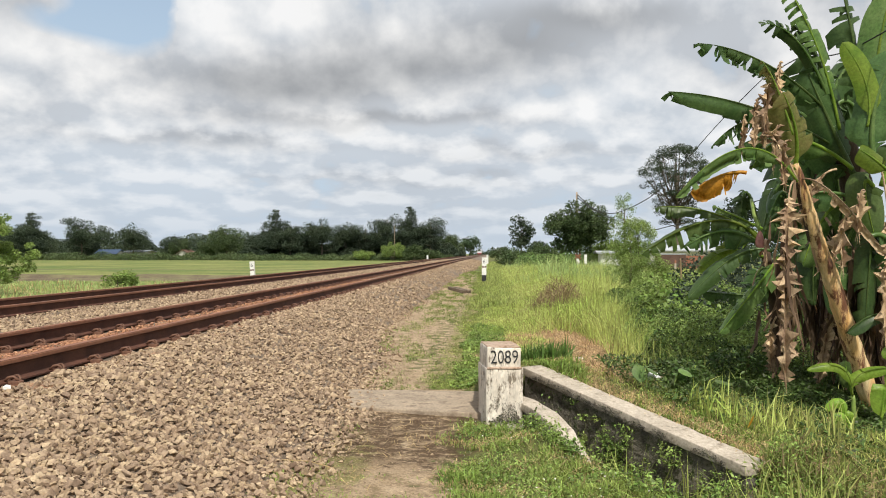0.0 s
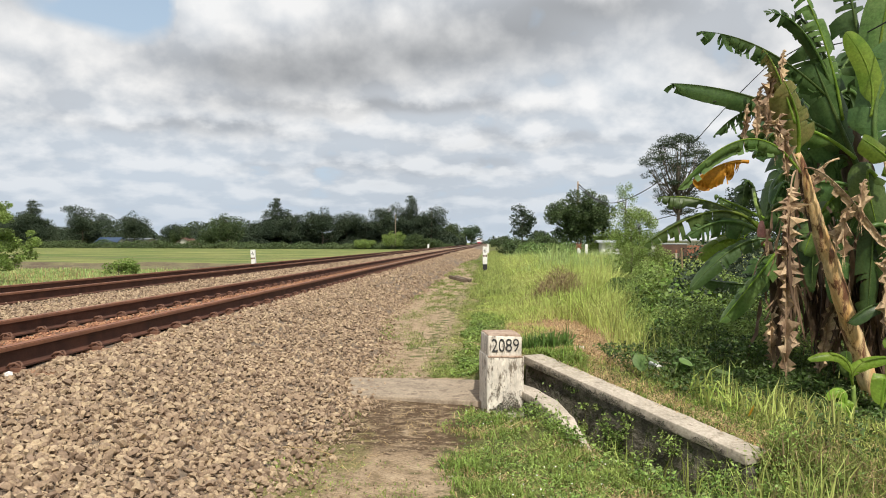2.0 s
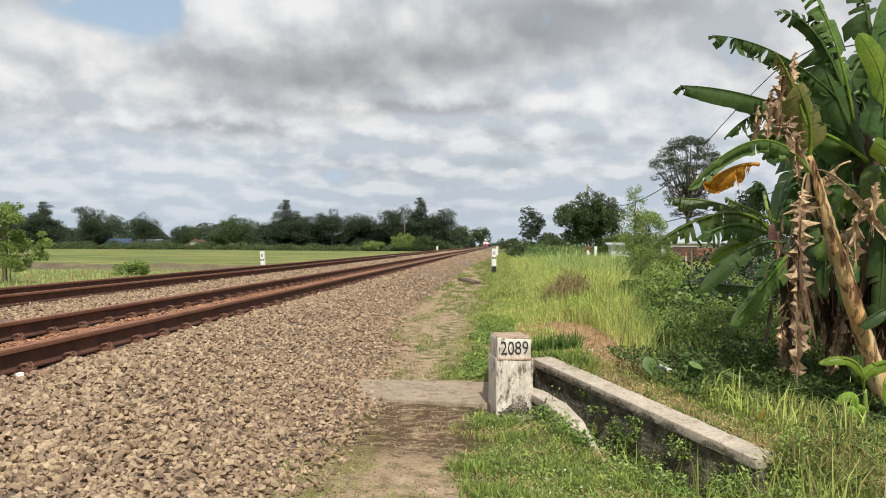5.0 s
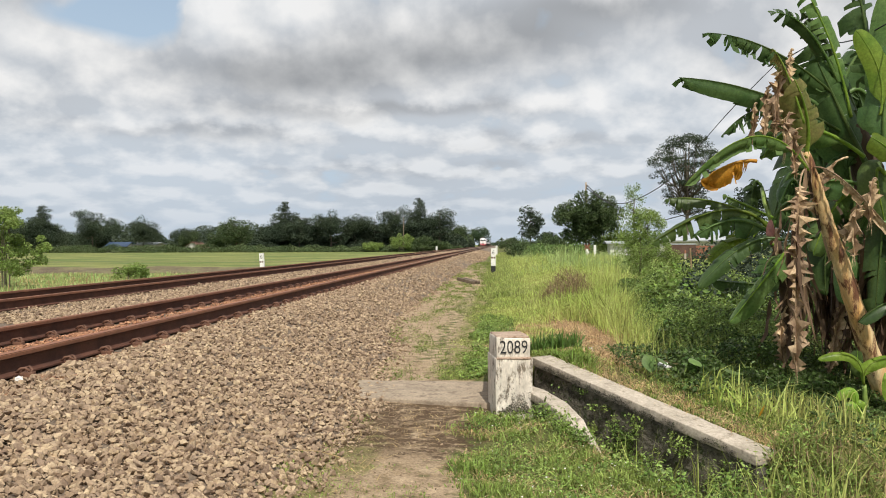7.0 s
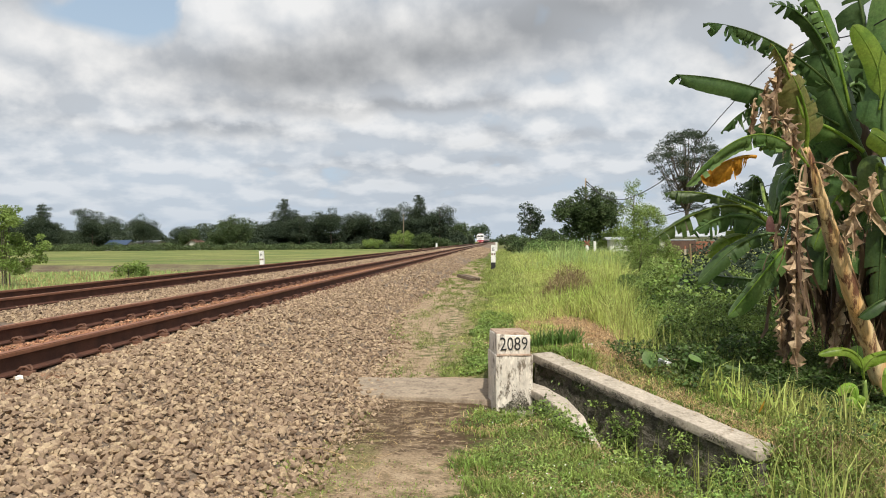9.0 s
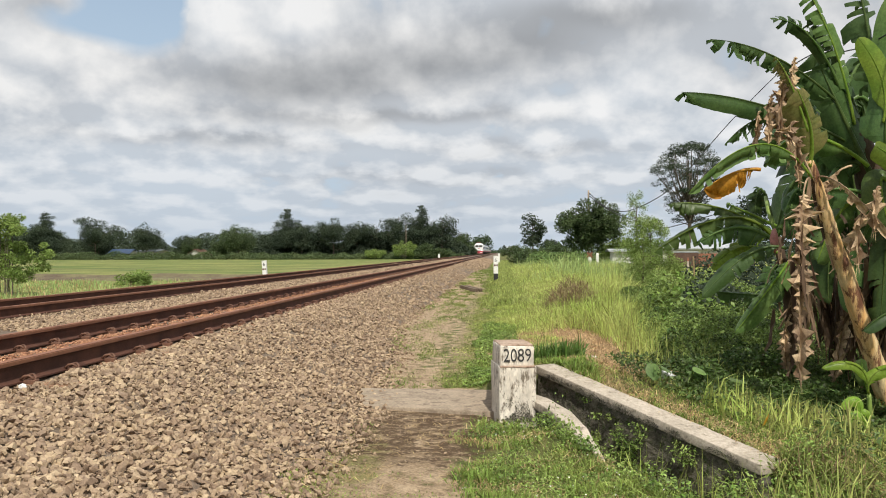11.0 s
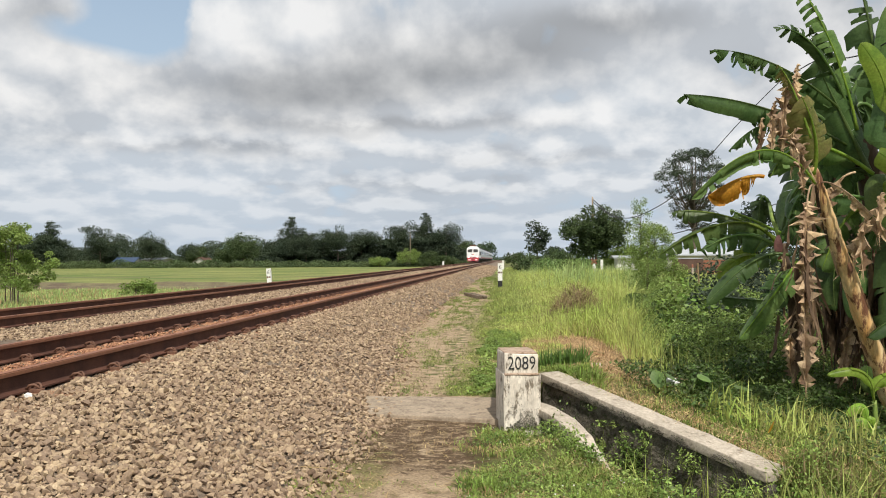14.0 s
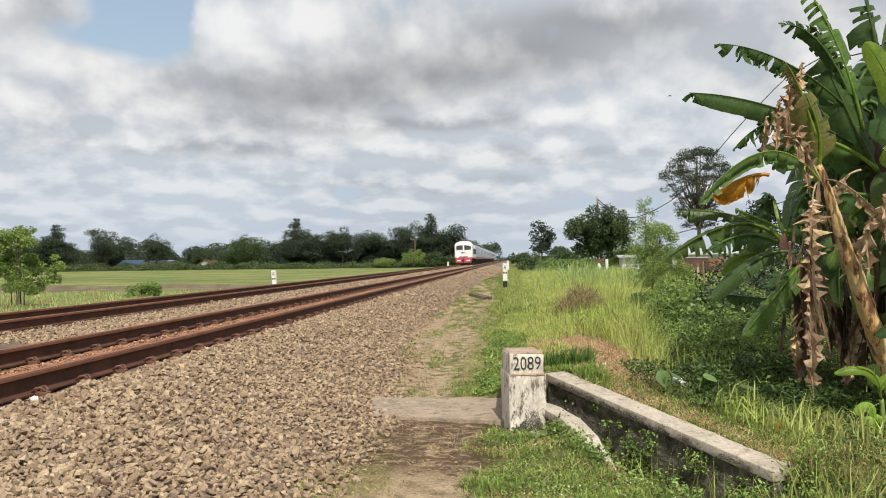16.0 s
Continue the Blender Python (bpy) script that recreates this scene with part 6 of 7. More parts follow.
banana_leaf(tall, (3.31, 7.70, 1.90), (3.06, 7.70, 2.06), (2.83, 7.70, 1.55), 0.47, LEAF_DARK_GREEN, 0.40, (0.0, -0.75, 0.6), 0.70)
banana_leaf(tall, (3.21, 7.20, 1.86), (3.14, 7.20, 1.86), (3.22, 7.20, 1.44), 0.34, LEAF_GREEN, 0.20, (-0.3, -0.9, 0.2), 0.40)
banana_leaf(tall, (3.28, 7.00, 1.94), (3.13, 7.00, 2.07), (3.01, 7.00, 2.15), 0.21, LEAF_BRIGHT, 0.10, (0.1, -0.95, 0.15), 0.40)
banana_leaf(tall, (3.37, 7.40, 1.88), (3.56, 7.40, 2.22), (3.79, 7.40, 2.02), 0.45, LEAF_GREEN, 0.30, (0.0, -0.75, 0.6), 0.50)
banana_leaf(tall, (3.17, 7.50, 2.04), (2.64, 7.50, 2.31), (2.30, 7.50, 2.04), 0.30, LEAF_GREEN, 0.35, (0.0, -0.75, 0.6), 0.80)
banana_leaf(tall, (3.16, 7.70, 2.26), (2.71, 7.70, 2.39), (2.21, 7.70, 2.26), 0.21, LEAF_DARK_GREEN, 0.80, (0.0, -0.35, 0.95), 1.00)
banana_leaf(tall, (3.29, 7.90, 2.39), (3.04, 7.90, 3.07), (2.78, 7.90, 3.44), 0.29, LEAF_DARK_GREEN, 0.90, (0.1, -0.95, 0.15), 0.50)
banana_leaf(tall, (3.45, 7.80, 2.37), (3.53, 7.80, 3.30), (3.75, 7.80, 3.81), 0.37, LEAF_DARK_GREEN, 0.90, (0.1, -0.95, 0.15), 0.40)
dry_leaf(tall, (2.35, 7.00, 2.64), (2.29, 7.00, 2.59), (2.25, 7.00, 2.17), 0.12)
dry_leaf(tall, (3.29, 7.50, 1.64), (3.08, 7.50, 1.54), (3.00, 7.50, 1.15), 0.15)
dry_leaf(tall, (3.31, 7.80, 1.29), (3.15, 7.80, 0.93), (2.98, 7.80, 0.11), 0.13)
dry_leaf(tall, (3.32, 7.30, 2.02), (3.38, 7.30, 1.44), (3.32, 7.30, 0.77), 0.15)
dry_leaf(tall, (2.92, 6.95, 1.65), (2.86, 6.95, 1.52), (2.85, 6.95, 1.18), 0.11)
dry_leaf(tall, (3.22, 6.90, 1.43), (3.19, 6.90, 1.30), (3.16, 6.90, 0.62), 0.16)
dry_leaf(tall, (3.01, 6.90, 1.80), (2.97, 6.90, 1.75), (2.96, 6.90, 1.45), 0.11)
dry_leaf(tall, (2.91, 7.20, 2.01), (2.72, 7.20, 1.87), (2.63, 7.20, 1.53), 0.13)
dry_leaf(leaning, (2.43, 6.90, 2.21), (2.36, 6.90, 2.14), (2.38, 6.90, 1.84), 0.11)
dry_leaf(leaning, (2.41, 6.90, 2.37), (2.32, 6.90, 2.32), (2.30, 6.90, 2.03), 0.08)
banana_leaf(tall, (3.23, 7.00, 0.79), (3.09, 7.00, 0.79), (2.91, 7.00, 0.65), 0.16, LEAF_DARK_GREEN, 0.10, (0.0, -0.35, 0.95), 0.50)
banana_leaf(tall, (3.22, 7.50, 1.64), (2.98, 7.50, 1.69), (2.74, 7.50, 1.20), 0.46, LEAF_GREEN, 0.50, (0.0, -0.75, 0.6), 0.60)
banana_leaf(tall, (3.25, 7.45, 1.59), (3.10, 7.45, 1.39), (3.01, 7.45, 0.75), 0.40, LEAF_DARK_GREEN, 0.50, (0.0, -0.75, 0.6), 0.60)
banana_leaf(tall, (3.25, 7.30, 1.54), (3.23, 7.30, 1.30), (3.18, 7.30, 0.67), 0.35, LEAF_DARK_GREEN, 0.50, (0.0, -0.75, 0.6), 0.60)
banana_leaf(tall, (3.13, 7.40, 1.78), (2.84, 7.40, 1.83), (2.61, 7.40, 1.74), 0.30, LEAF_DARK_GREEN, 0.50, (0.0, -0.75, 0.6), 0.60)
banana_leaf(tall, (3.18, 7.20, 1.44), (3.37, 7.20, 1.34), (3.46, 7.20, 0.78), 0.39, LEAF_DARK_GREEN, 0.50, (0.0, -0.75, 0.6), 0.60)
banana_leaf(tall, (3.17, 7.60, 1.55), (2.92, 7.60, 1.40), (2.87, 7.60, 0.84), 0.36, LEAF_DARK_GREEN, 0.50, (0.0, -0.75, 0.6), 0.60)
banana_leaf(tall, (2.56, 7.20, 2.31), (2.21, 7.20, 2.43), (1.87, 7.20, 2.20), 0.17, LEAF_DARK_GREEN, 1.00, (0.0, -0.35, 0.95), 1.10)
banana_leaf(tall, (2.62, 7.30, 2.38), (2.33, 7.30, 2.55), (2.10, 7.30, 2.43), 0.15, LEAF_DARK_GREEN, 1.00, (0.0, -0.35, 0.95), 1.10)
dry_leaf(tall, (2.30, 6.95, 2.72), (2.26, 6.95, 2.65), (2.24, 6.95, 2.22), 0.11)
dry_leaf(tall, (2.22, 7.00, 2.57), (2.18, 7.00, 2.50), (2.17, 7.00, 2.17), 0.10)
dry_leaf(tall, (2.38, 6.95, 2.85), (2.35, 6.95, 2.79), (2.33, 6.95, 2.42), 0.10)
dry_leaf(tall, (2.14, 7.10, 2.45), (2.11, 7.10, 2.40), (2.10, 7.10, 2.15), 0.08)
young = thing("banana_plant", "younger banana plant with broad low leaves and a purple bud", "banana plant", group="banana clump")
stem(young, ((2.80, 8.20, 0.26), (2.70, 8.10, 0.81), (2.60, 8.00, 1.19), (2.56, 8.00, 1.43)), (0.072, 0.060, 0.049, 0.032), STEM_DRY, "dark fibrous stem")
banana_leaf(young, (2.49, 7.80, 1.45), (2.01, 7.80, 1.68), (1.55, 7.80, 1.73), 0.24, LEAF_GREEN, 0.50, (0.0, -0.35, 0.95), 0.60)
banana_leaf(young, (2.44, 7.70, 1.40), (2.03, 7.70, 1.60), (1.40, 7.70, 1.31), 0.30, LEAF_GREEN, 0.60, (0.0, -0.75, 0.6), 0.50)
banana_leaf(young, (2.43, 7.60, 1.35), (2.11, 7.60, 1.50), (1.73, 7.60, 1.35), 0.31, LEAF_DARK_GREEN, 0.55, (0.0, -0.75, 0.6), 0.40)
banana_leaf(young, (2.44, 7.40, 1.32), (2.12, 7.40, 1.27), (1.72, 7.40, 0.90), 0.21, LEAF_DARK_GREEN, 0.35, (0.0, -0.75, 0.6), 0.30)
banana_leaf(young, (2.50, 7.40, 1.27), (2.34, 7.40, 1.05), (1.99, 7.40, 0.60), 0.26, LEAF_GREEN, 0.55, (-0.3, -0.8, 0.5), 0.40)
banana_leaf(young, (2.50, 7.80, 1.27), (2.16, 7.80, 1.32), (1.92, 7.80, 1.13), 0.21, LEAF_BRIGHT, 0.45, (0.0, -0.75, 0.6), 0.40)
banana_leaf(young, (2.52, 7.90, 1.53), (2.27, 7.90, 1.65), (2.07, 7.90, 1.74), 0.22, LEAF_GREEN, 0.65, (0.0, -0.75, 0.6), 0.40)
banana_leaf(young, (2.52, 7.90, 1.40), (2.27, 7.90, 1.45), (2.19, 7.90, 1.24), 0.27, LEAF_BRIGHT, 0.55, (0.0, -0.75, 0.6), 0.40)
banana_leaf(young, (2.57, 8.00, 1.51), (2.76, 8.00, 1.67), (3.02, 8.00, 1.40), 0.32, LEAF_DARK_GREEN, 0.65, (0.0, -0.75, 0.6), 0.50)
banana_leaf(young, (2.63, 8.00, 1.19), (2.48, 8.00, 1.08), (2.39, 8.00, 0.71), 0.25, LEAF_DARK_GREEN, 0.85, (0.1, -0.95, 0.15), 0.40)
banana_leaf(young, (2.61, 8.00, 1.03), (2.45, 8.00, 0.92), (1.98, 8.00, 0.95), 0.19, LEAF_DARK_GREEN, 0.65, (0.0, -0.75, 0.6), 0.40)
dry_leaf(young, (2.68, 8.00, 0.71), (2.62, 8.00, 0.50), (2.64, 8.00, 0.18), 0.15)
banana_leaf(young, (2.62, 8.20, 1.43), (2.46, 8.20, 1.89), (2.41, 8.20, 1.46), 0.28, LEAF_DARK_GREEN, 0.85, (0.0, -0.75, 0.6), 0.50)
banana_leaf(young, (2.62, 8.20, 1.43), (2.81, 8.20, 1.89), (2.89, 8.20, 1.46), 0.28, LEAF_DARK_GREEN, 0.85, (0.0, -0.75, 0.6), 0.50)
banana_leaf(young, (2.68, 8.40, 1.43), (2.90, 8.40, 2.02), (3.23, 8.40, 1.63), 0.34, LEAF_DARK_GREEN, 0.75, (0.0, -0.75, 0.6), 0.50)
bud(young, (2.37, 7.50, 1.37))
behind = thing("banana_plant", "shaded banana plant at the back of the clump", "banana plant", group="banana clump")
stem(behind, ((3.57, 9.00, -0.19), (3.53, 9.00, 0.88), (3.45, 8.90, 2.00), (3.42, 8.90, 2.59)), (0.109, 0.097, 0.078, 0.048), STEM_DRY, "dark fibrous stem")
banana_leaf(behind, (3.43, 8.90, 2.41), (3.14, 8.90, 2.77), (2.85, 8.90, 2.18), 0.54, LEAF_DARK_GREEN, 0.30, (0.0, -0.75, 0.6), 0.50)
banana_leaf(behind, (3.43, 8.90, 2.41), (3.71, 8.90, 2.88), (4.05, 8.90, 2.17), 0.60, LEAF_DARK_GREEN, 0.30, (0.0, -0.75, 0.6), 0.50)
banana_leaf(behind, (3.43, 8.90, 2.41), (3.37, 8.90, 3.06), (3.25, 8.90, 3.36), 0.54, LEAF_DARK_GREEN, 0.30, (0.0, -0.75, 0.6), 0.50)
banana_leaf(behind, (3.43, 8.90, 2.41), (3.60, 8.90, 3.06), (3.88, 8.90, 3.41), 0.54, LEAF_DARK_GREEN, 0.30, (0.0, -0.75, 0.6), 0.50)
banana_leaf(behind, (3.43, 8.90, 2.41), (3.71, 8.90, 2.29), (4.05, 8.90, 1.29), 0.66, LEAF_DARK_GREEN, 0.30, (0.0, -0.75, 0.6), 0.50)
banana_leaf(behind, (3.43, 8.90, 2.41), (3.13, 8.90, 2.24), (2.96, 8.90, 1.41), 0.60, LEAF_DARK_GREEN, 0.30, (0.0, -0.75, 0.6), 0.50)
banana_leaf(behind, (3.43, 8.90, 2.41), (3.59, 8.90, 2.17), (3.71, 8.90, 1.18), 0.72, LEAF_DARK_GREEN, 0.30, (0.0, -0.75, 0.6), 0.50)
banana_leaf(behind, (3.43, 8.90, 2.41), (3.36, 8.90, 2.18), (3.30, 8.90, 1.12), 0.66, LEAF_DARK_GREEN, 0.30, (0.0, -0.75, 0.6), 0.50)
dry_leaf(behind, (3.39, 8.70, 1.70), (3.29, 8.70, 1.24), (3.35, 8.70, 0.20), 0.21)
sucker = thing("banana_plant", "bright green banana sucker at the foot of the clump", "banana plant", group="banana suckers")
stem(sucker, ((2.95, 6.95, -0.18), (2.94, 6.95, -0.01), (2.93, 6.95, 0.15)), (0.028, 0.023, 0.014), STEM_GREEN, "green shoot")
banana_leaf(sucker, (2.91, 6.90, 0.15), (2.82, 6.90, 0.38), (2.55, 6.90, 0.36), 0.095, LEAF_BRIGHT, 0.00, (0.0, -0.75, 0.6), 0.40)
banana_leaf(sucker, (2.91, 6.90, 0.16), (2.97, 6.90, 0.33), (3.22, 6.90, 0.38), 0.13, LEAF_BRIGHT, 0.10, (0.0, -0.75, 0.6), 0.50)
banana_leaf(sucker, (2.95, 7.00, 0.14), (2.91, 7.00, 0.30), (2.90, 7.00, 0.42), 0.12, LEAF_GREEN, 0.00, (0.1, -0.95, 0.15), 0.30)
shoot = thing("banana_plant", "small banana shoot in the bank grass", "banana plant", group="banana suckers")
stem(shoot, ((2.73, 6.60, -0.16), (2.73, 6.60, -0.07), (2.72, 6.60, -0.01)), (0.022, 0.018, 0.013), STEM_GREEN, "green shoot")
banana_leaf(shoot, (2.72, 6.60, -0.03), (2.70, 6.60, 0.16), (2.58, 6.60, 0.09), 0.09, LEAF_BRIGHT, 0.00, (0.0, -0.75, 0.6), 0.40)
banana_leaf(shoot, (2.68, 6.50, -0.07), (2.65, 6.50, 0.05), (2.64, 6.50, -0.20), 0.11, LEAF_BRIGHT, 0.00, (0.1, -0.95, 0.15), 0.40)
banana_leaf(shoot, (2.73, 6.60, -0.09), (2.77, 6.60, 0.06), (2.74, 6.60, -0.18), 0.08, LEAF_BRIGHT, 0.00, (0.1, -0.95, 0.15), 0.40)
edge_shoot = thing("banana_plant", "small banana shoot beside the leaning stem", "banana plant", group="banana suckers")
stem(edge_shoot, ((3.13, 6.90, -0.15), (3.13, 6.90, -0.04)), (0.019, 0.014), STEM_GREEN, "green shoot")
banana_leaf(edge_shoot, (3.13, 6.90, -0.04), (3.16, 6.90, 0.21), (3.12, 6.90, 0.00), 0.19, LEAF_BRIGHT, 0.00, (0.1, -0.95, 0.15), 0.30)
banana_leaf(edge_shoot, (3.13, 6.90, -0.04), (3.25, 6.90, 0.44), (3.15, 6.90, 0.46), 0.14, LEAF_BRIGHT, 0.00, (0.1, -0.95, 0.15), 0.30)
fibres(tall, (3.36, 7.55, 1.20), 0.10, 1.00, 34)
fibres(tall, (3.46, 7.60, 0.95), 0.12, 1.00, 40)
fibres(tall, (3.30, 7.70, 1.29), 0.10, 0.80, 26)
fibres(tall, (3.21, 7.90, 0.93), 0.12, 0.80, 30)
fibres(behind, (3.29, 8.50, 1.13), 0.12, 0.90, 30)
fibres(behind, (3.21, 8.50, 0.90), 0.20, 0.80, 36)
fibres(young, (2.71, 8.00, 0.92), 0.07, 0.60, 22)
fibres(leaning, (2.46, 6.95, 1.78), 0.03, 0.60, 9)
fibres(leaning, (2.335, 6.80, 1.40), 0.045, 1.00, 16)

# ---- houses, pole, wires, litter ----
ROOF_BLUE = surface("blue_sheet_roof", (0.03, 0.055, 0.11), (0.045, 0.075, 0.135), 1, 12, 0.5, 0.2, 0.01)
ROOF_TILE = surface("red_brown_tiles", (0.15, 0.085, 0.06), (0.20, 0.12, 0.085), 2, 20, 0.85, 0.5, 0.02)
BRICK_WALL = surface("dull_brick_wall", (0.085, 0.05, 0.038), (0.12, 0.07, 0.052), 1, 14, 0.9, 0.4, 0.02)
RED_BRICK = surface("bare_red_brick", (0.30, 0.125, 0.075), (0.22, 0.095, 0.06), 1, 14, 0.9, 0.4, 0.02)
PALE_WALL = surface("pale_plaster", (0.62, 0.60, 0.55), (0.52, 0.50, 0.45), 1, 14, 0.9, 0.3, 0.01)
SHEET = surface("weathered_grey_sheet", (0.34, 0.36, 0.38), (0.42, 0.44, 0.46), 1, 14, 0.6, 0.2, 0.01)
WIRE = surface("black_cable", (0.02, 0.02, 0.02), (0.03, 0.03, 0.03), 4, 30, 0.7, 0.1, 0.002)
PLASTIC = surface("crumpled_white_plastic", (0.78, 0.78, 0.76), (0.68, 0.68, 0.66), 9, 50, 0.4, 0.3, 0.004, thin=0.2)


def make_house(label, x, y, w, d, wall_h, roof_h, turn, wall, roof, doors=1, z=-0.6):
    t = thing("house", label, "house", pose(x, y, z, 0, 0, turn))
    part("wall", Shape().sweep([(-w / 2, 0), (w / 2, 0), (w / 2, wall_h), (0, wall_h + roof_h * 0.97), (-w / 2, wall_h)], (-d / 2, d / 2)), wall, t)
    r = Shape()
    for s in (-1, 1):
        e = (s * (w / 2 + 0.5), wall_h - 0.5 * roof_h / (w / 2))
        r.sweep([(0, wall_h + roof_h), e, (e[0], e[1] + 0.14), (0, wall_h + roof_h + 0.16)], (-d / 2 - 0.5, d / 2 + 0.5))
    part("roof", r, roof, t)
    for k in range(2):
        wx = (-0.28 + 0.56 * k) * w
        win = part("window", Shape().box(wx - 0.5, wx + 0.5, -d / 2 - 0.03, -d / 2 + 0.05, wall_h * 0.38, wall_h * 0.8, b=0.02), TRAIN_GLASS, t)
        part("window_frame", Shape().box(wx - 0.58, wx - 0.5, -d / 2 - 0.05, -d / 2 + 0.05, wall_h * 0.36, wall_h * 0.82).box(wx + 0.5, wx + 0.58, -d / 2 - 0.05, -d / 2 + 0.05, wall_h * 0.36, wall_h * 0.82), TIMBER, win)
    if doors:
        part("door", Shape().box(-0.42, 0.42, -d / 2 - 0.03, -d / 2 + 0.05, 0.02, min(2.05, wall_h * 0.8), b=0.02), TIMBER, t)
    return t


make_house("house with a bright blue sheet roof behind the trees", -116, 250, 7, 7, 2.6, 1.7, 80, PALE_WALL, ROOF_BLUE, 1, -1.9)
make_house("long low pale building behind the hedge", -105, 246, 8, 6, 2.3, 0.5, 90, PALE_WALL, SHEET)
make_house("small pale gabled house behind the hedge", -91.5, 248, 5.0, 7, 2.1, 1.6, 0, PALE_WALL, ROOF_TILE, 1, -1.3)
make_house("low white hut with a grey sheet roof", 13.4, 95, 2.4, 2.2, 1.75, 0.12, 90, WHITE_PAINT, SHEET, 0, -0.4)
make_house("long pale shed with a sheet roof behind the garden wall", 22.4, 99, 3.0, 8.0, 2.1, 0.45, 90, PALE_WALL, SHEET, 0, -0.4)
garden = thing("garden_wall", "low weathered red brick garden wall, darker at one end", "wall", pose(18.5, 82, -0.8))
part("dark_brickwork", Shape().box(-2.5, 0.4, -0.12, 0.12, 0.0, 2.0, b=0.01), BRICK_WALL, garden, "dark weathered brickwork")
part("red_brickwork", Shape().box(0.4, 2.9, -0.14, 0.12, 0.0, 1.9, b=0.01), RED_BRICK, garden, "bare orange-red brickwork")
part("coping", Shape().box(-2.55, 0.4, -0.16, 0.16, 2.0, 2.1, b=0.01), SHEET, garden)
make_house("pale gabled house far along the line", 9.0, 760, 12, 9, 4.2, 2.0, 90, PALE_WALL, SHEET, 1, 0.0)


def run_cable(label, way):
    w = thing("overhead_wire", label, "cable")
    pts, fine = [Vector(p) for p in way], []
    for i in range(len(pts) - 1):
        p0, p1, p2, p3 = pts[max(i - 1, 0)], pts[i], pts[i + 1], pts[min(i + 2, len(pts) - 1)]
        for k in range(8):
            f = k / 8
            fine.append(0.5 * (2 * p1 + (p2 - p0) * f + (2 * p0 - 5 * p1 + 4 * p2 - p3) * f * f + (3 * p1 - p0 - 3 * p2 + p3) * f ** 3))
    part("cable", Shape().tube(fine, [max(0.006, 0.0005 * p.y) for p in fine], 6, caps=False), WIRE, w)


def make_pole():
    t = thing("utility_pole", "grey concrete utility pole with a cross-arm", "utility pole", pose(10.3, 100, -0.6))
    part("pole", Shape().tube([(0, 0, 0), (0, 0, 9.2)], [0.14, 0.09], 10), CONCRETE, t, smooth=True)
    part("bracket", Shape().box(-0.05, 0.28, -0.05, 0.05, 8.68, 8.76, b=0.01), TIMBER, t)
    part("insulator", Shape().tube([(0.24, 0, 8.76), (0.24, 0, 8.88), (0.24, 0, 8.93)], [0.05, 0.06, 0.02], 8), WHITE_PAINT, t)
    run_cable("thin black overhead cable sagging across the garden",
              ((10.4, 100.0, 8.25), (10.75, 88.0, 6.0), (10.2, 70.0, 4.63), (8.5, 45.0, 4.3), (4.42, 16.0, 3.88), (3.34, 9.5, 3.43), (3.2, 7.0, 3.1), (3.0, 0.0, 3.4)))
    run_cable("second black cable hanging lower behind the trees",
              ((10.4, 100.0, 7.9), (10.9, 90.0, 6.1), (11.35, 80.0, 4.7), (12.8, 70.0, 3.3), (13.3, 64.0, 3.3), (13.6, 50.0, 3.8), (14.5, 30.0, 4.6)))
    f = thing("field_pole", "thin grey pole at the edge of the wood", "utility pole", pose(-26.3, 230, -0.6))
    part("pole", Shape().tube([(0, 0, 0), (0, 0, 9.6)], [0.12, 0.08], 8), CONCRETE, f)


def make_signal(x, y, h):
    t = thing("signal_mast", "white trackside signal mast with a dark head", "railway signal", pose(x, y, 0.0))
    part("mast", Shape().tube([(0, 0, -0.2), (0, 0, h)], 0.07, 8), WHITE_PAINT, t)
    part("signal_head", Shape().box(-0.28, 0.28, -0.12, 0.12, h - 0.9, h + 0.1, b=0.04), BLACK_PAINT, t)
    part("ladder", Shape().box(-0.2, -0.16, 0.18, 0.22, 0, h - 0.9).box(0.16, 0.2, 0.18, 0.22, 0, h - 0.9), SHEET, t)


def crumpled(name, label, m, r, material, flat=0.5, seed=1):
    bm = bmesh.new()
    bmesh.ops.create_icosphere(bm, subdivisions=2, radius=r)
    for v in bm.verts:
        v.co = (v.co + noise.noise_vector(v.co / r * 1.7 + Vector((seed, 0, 0))) * r * 0.55) * Vector((1.2, 0.8, flat))
    me = bpy.data.meshes.new(name)
    bm.to_mesh(me)
    bm.free()
    me.materials.append(material)
    ob = new(name, me)
    ob.matrix_basis = m
    return tagged(ob, label, "litter" if material is PLASTIC else "stone")


def broad_leaf(plant, base, tip, width, material):
    a, b = Vector(base), Vector(tip)
    sh = Shape()
    d = b - a
    side = Vector((-d.y, d.x, 0)).normalized() if abs(d.x) + abs(d.y) > 1e-3 else Vector((1, 0, 0))
    rows = []
    for k in range(7):
        t = k / 6
        w = width * 0.5 * math.sin(math.pi * min(0.96, 0.14 + 0.86 * t)) ** 0.7
        c = a + d * t + Vector((0, 0, -0.15 * d.length * t * t))
        rows.append([c - side * w - Vector((0, 0, 0.2 * w)), c, c + side * w - Vector((0, 0, 0.2 * w))])
    v = [p for r in rows for p in r]
    f = []
    for k in range(6):
        f += [(3 * k, 3 * k + 1, 3 * k + 4, 3 * k + 3), (3 * k + 1, 3 * k + 2, 3 * k + 5, 3 * k + 4)]
    part("leaf", sh.add(v, f), material, plant, smooth=True)


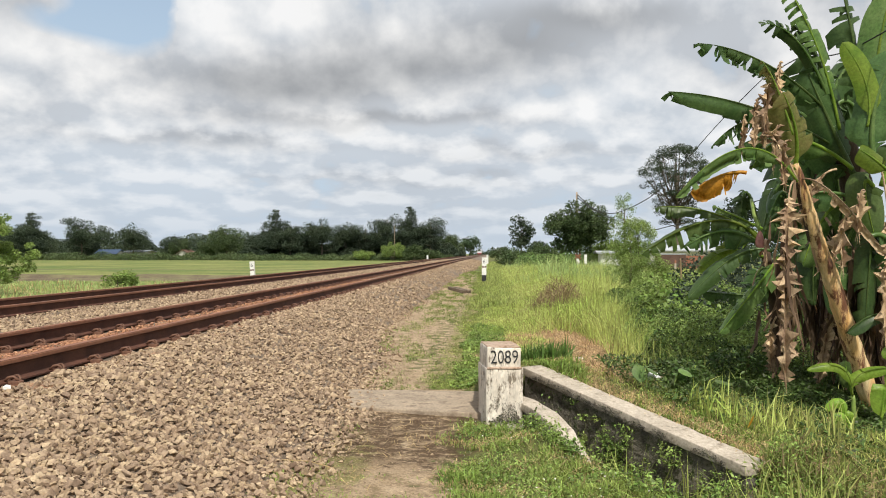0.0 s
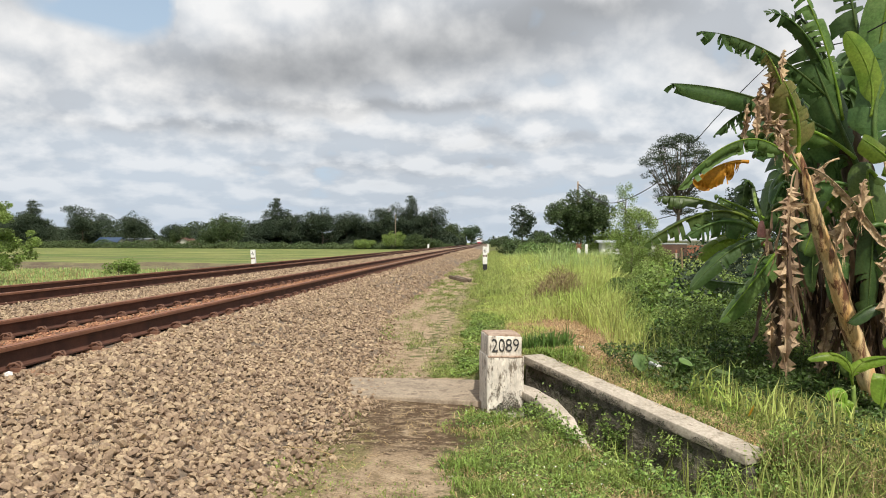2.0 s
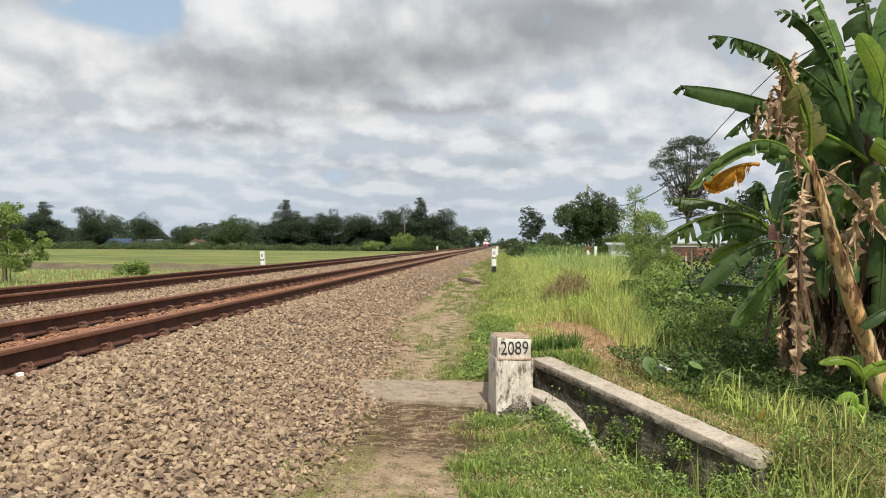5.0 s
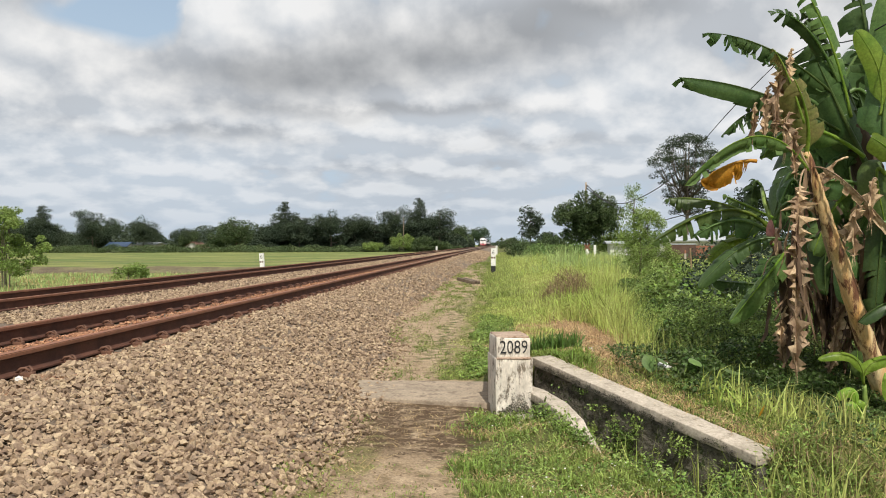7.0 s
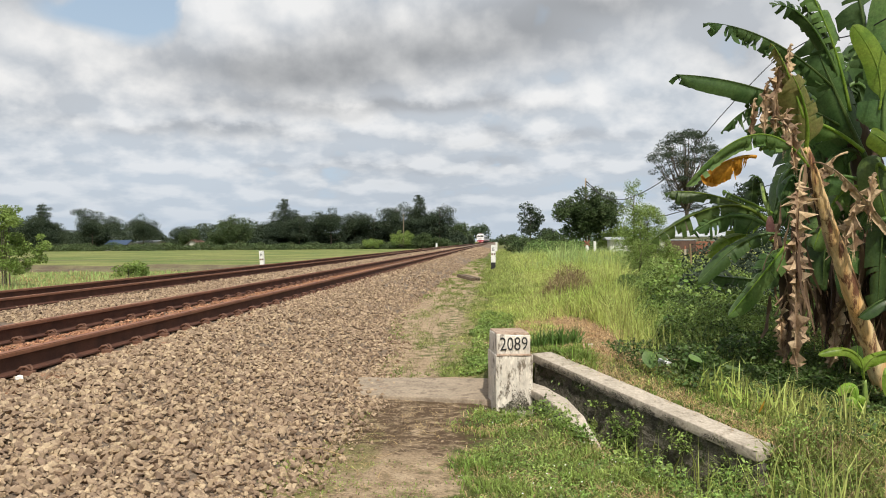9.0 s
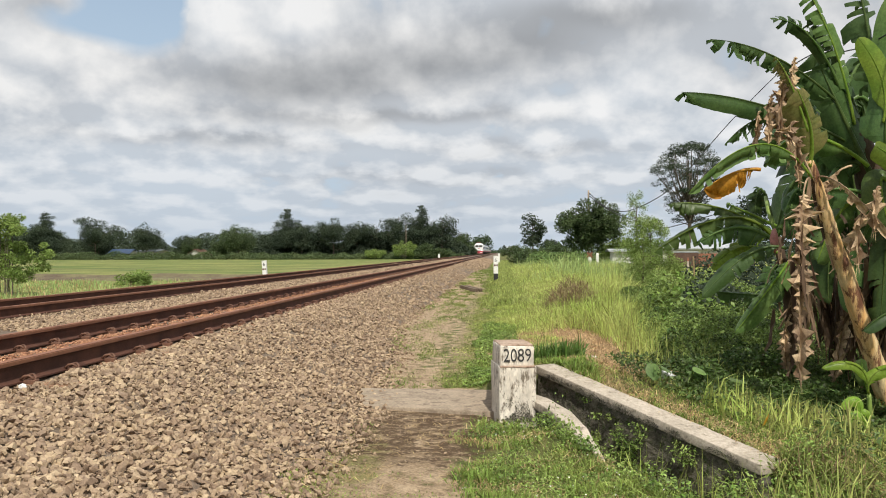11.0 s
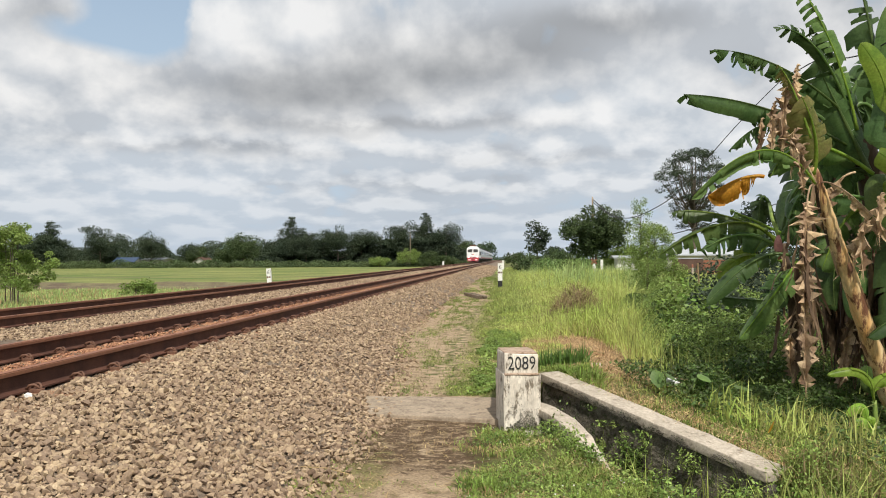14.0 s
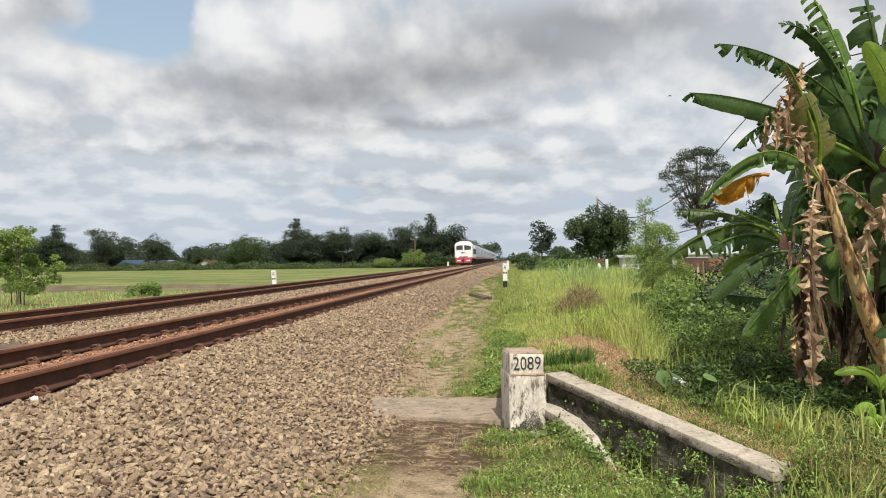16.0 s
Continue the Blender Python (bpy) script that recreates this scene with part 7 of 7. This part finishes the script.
def make_small_things():
    crumpled("plastic_bag", "crumpled white plastic bag on the dry grass", pose(0.955, 9.05, 0.15), 0.07, PLASTIC)
    crumpled("plastic_bag", "crumpled white plastic bag under a broad leaf", pose(1.34, 7.12, 0.27), 0.06, PLASTIC, seed=4)
    crumpled("pale_stone", "single pale round stone beside the rail", pose(-3.18, 5.35, 0.415), 0.024, WHITE_PAINT, 0.8, 3)
    t = thing("taro_plant", "young taro plant with broad green leaves", "plant", pose(1.24, 7.0, 0.18))
    for p, q, w in (((-0.02, 0.0, 0.20), (0.0, -0.07, 0.09), 0.13), ((0.07, 0.05, 0.17), (0.15, 0.01, 0.13), 0.10), ((0.35, 0.10, 0.16), (0.42, 0.02, 0.12), 0.12), ((0.55, -0.25, 0.12), (0.66, -0.33, 0.11), 0.13)):
        broad_leaf(t, p, q, w, LEAF_GREEN)
        part("stalk", Shape().tube([(p[0] * 0.8, p[1] * 0.8, 0), (p[0], p[1], p[2])], 0.006, 6), STEM_GREEN, t)
    f = thing("fallen_leaf", "fallen orange leaf on the grass", "leaf", pose(1.83, 6.05, 0.07))
    broad_leaf(f, (0, 0, 0), (0.03, -0.02, 0.10), 0.075, LEAF_ORANGE)
    g = thing("trackside_sign", "white post with orange-red crossed boards under the mango tree", "railway sign", pose(6.87, 66, -0.3))
    part("post", Shape().box(-0.09, 0.09, -0.06, 0.06, 0, 1.2, b=0.02), WHITE_PAINT, g, "white post")
    for turn in (-40, 40):
        part("board", Shape().box(-0.28, 0.28, -0.09, -0.05, -0.06, 0.06, b=0.005), RED_BRICK, g, "orange-red board", m=pose(0, 0.04 if turn < 0 else 0, 1.36, 0, turn))
    part("shield", Shape().box(-0.15, 0.15, -0.10, -0.06, 0.85, 1.05, b=0.01), WHITE_PAINT, g)
    k = thing("marker_stake", "faded red and white stake beside the garden wall", "marker post", pose(13.1, 60, -0.4))
    part("foot", Shape().box(-0.07, 0.07, -0.05, 0.05, 0, 1.0, b=0.02), COPING, k)
    part("top", Shape().box(-0.06, 0.06, -0.045, 0.045, 1.0, 1.25, b=0.02), RED_BRICK, k, "faded red top")
    for x, y, h in ((8.15, 72, 1.2), (-0.3, 100, 1.15)):
        k = thing("marker_stake", "small whitewashed stake in the grass", "marker post", pose(x, y, -0.2))
        part("stake", Shape().box(-0.11, 0.11, -0.08, 0.08, 0, h + 0.2, b=0.02), WHITE_PAINT, k)
    s = thing("bamboo_stake", "thin bamboo stake in the rough grass", "stake", pose(4.0, 17.5, -0.3, 0, -3))
    part("cane", Shape().tube([(0, 0, 0), (0, 0, 1.5)], 0.018, 7), STRAW, s)
    d = thing("dry_twig", "long dry stalk lying at the edge of the ballast", "twig", pose(-1.1, 5.0, 0.03, 0, 0, -28))
    part("stalk", Shape().tube([(-0.2, 0, 0.0), (0.0, 0.02, 0.012), (0.2, 0.0, 0.0)], 0.004, 5), STRAW, d)


make_pole()
make_signal(1.0, 300, 3.6)
make_small_things()


def make_dragonfly():
    """A small insect that crosses before the camera."""
    t = thing("dragonfly", "small dark dragonfly flying over the track", "insect")
    part("body", Shape().tube([(-0.022, 0, 0), (-0.012, 0, 0.001), (0.0, 0, 0.002), (0.012, 0, 0.002), (0.016, 0, 0.001)], [0.0012, 0.0016, 0.003, 0.004, 0.002], 8), BLACK_PAINT, t, smooth=True)
    for x in (-0.002, 0.006):
        for s in (-1, 1):
            part("wing", Shape().box(x - 0.003, x + 0.003, 0.002, 0.026, 0.003, 0.0035, m=pose(0, 0, 0, 0, 0, 0 if s > 0 else 180)), SHEET, t)
    return t


dragonfly = make_dragonfly()


def motions():
    walk(locomotive, train_rows(0.0))
    for k, c in enumerate(coaches):
        walk(c, train_rows(15.6 + 20.7 * k))
    walk(dragonfly, [(0.0, pose(-6.80, 7.00, 2.24)), (0.45, pose(-3.93, 6.00, 2.24)), (0.6, pose(-2.83, 6.00, 1.95)), (1.0, pose(-1.26, 6.00, 1.95)), (1.5, pose(0.06, 6.50, 2.15)),
                     (2.0, pose(1.83, 7.00, 2.46)), (2.6, pose(4.70, 7.00, 3.80)), (15.2, pose(4.70, 7.00, 3.62)), (16.0, pose(1.32, 7.00, 2.63))])
    # the longer leaves stir in a light breeze
    for leaf, base, n in SWAY:
        rng = np.random.default_rng(n)
        rows = []
        for k in range(21):
            t = 0.8 * k
            a, b = 0.8 * math.sin(1.9 * t + n) + 0.35 * rng.normal(), 0.5 * math.sin(1.3 * t + 2.2 * n)
            m = Matrix.Translation(base) @ pose(0, 0, 0, b, a, 0.4 * b) @ Matrix.Translation(-base)
            rows.append((t, m if k else Matrix()))
        walk(leaf, rows)


motions()
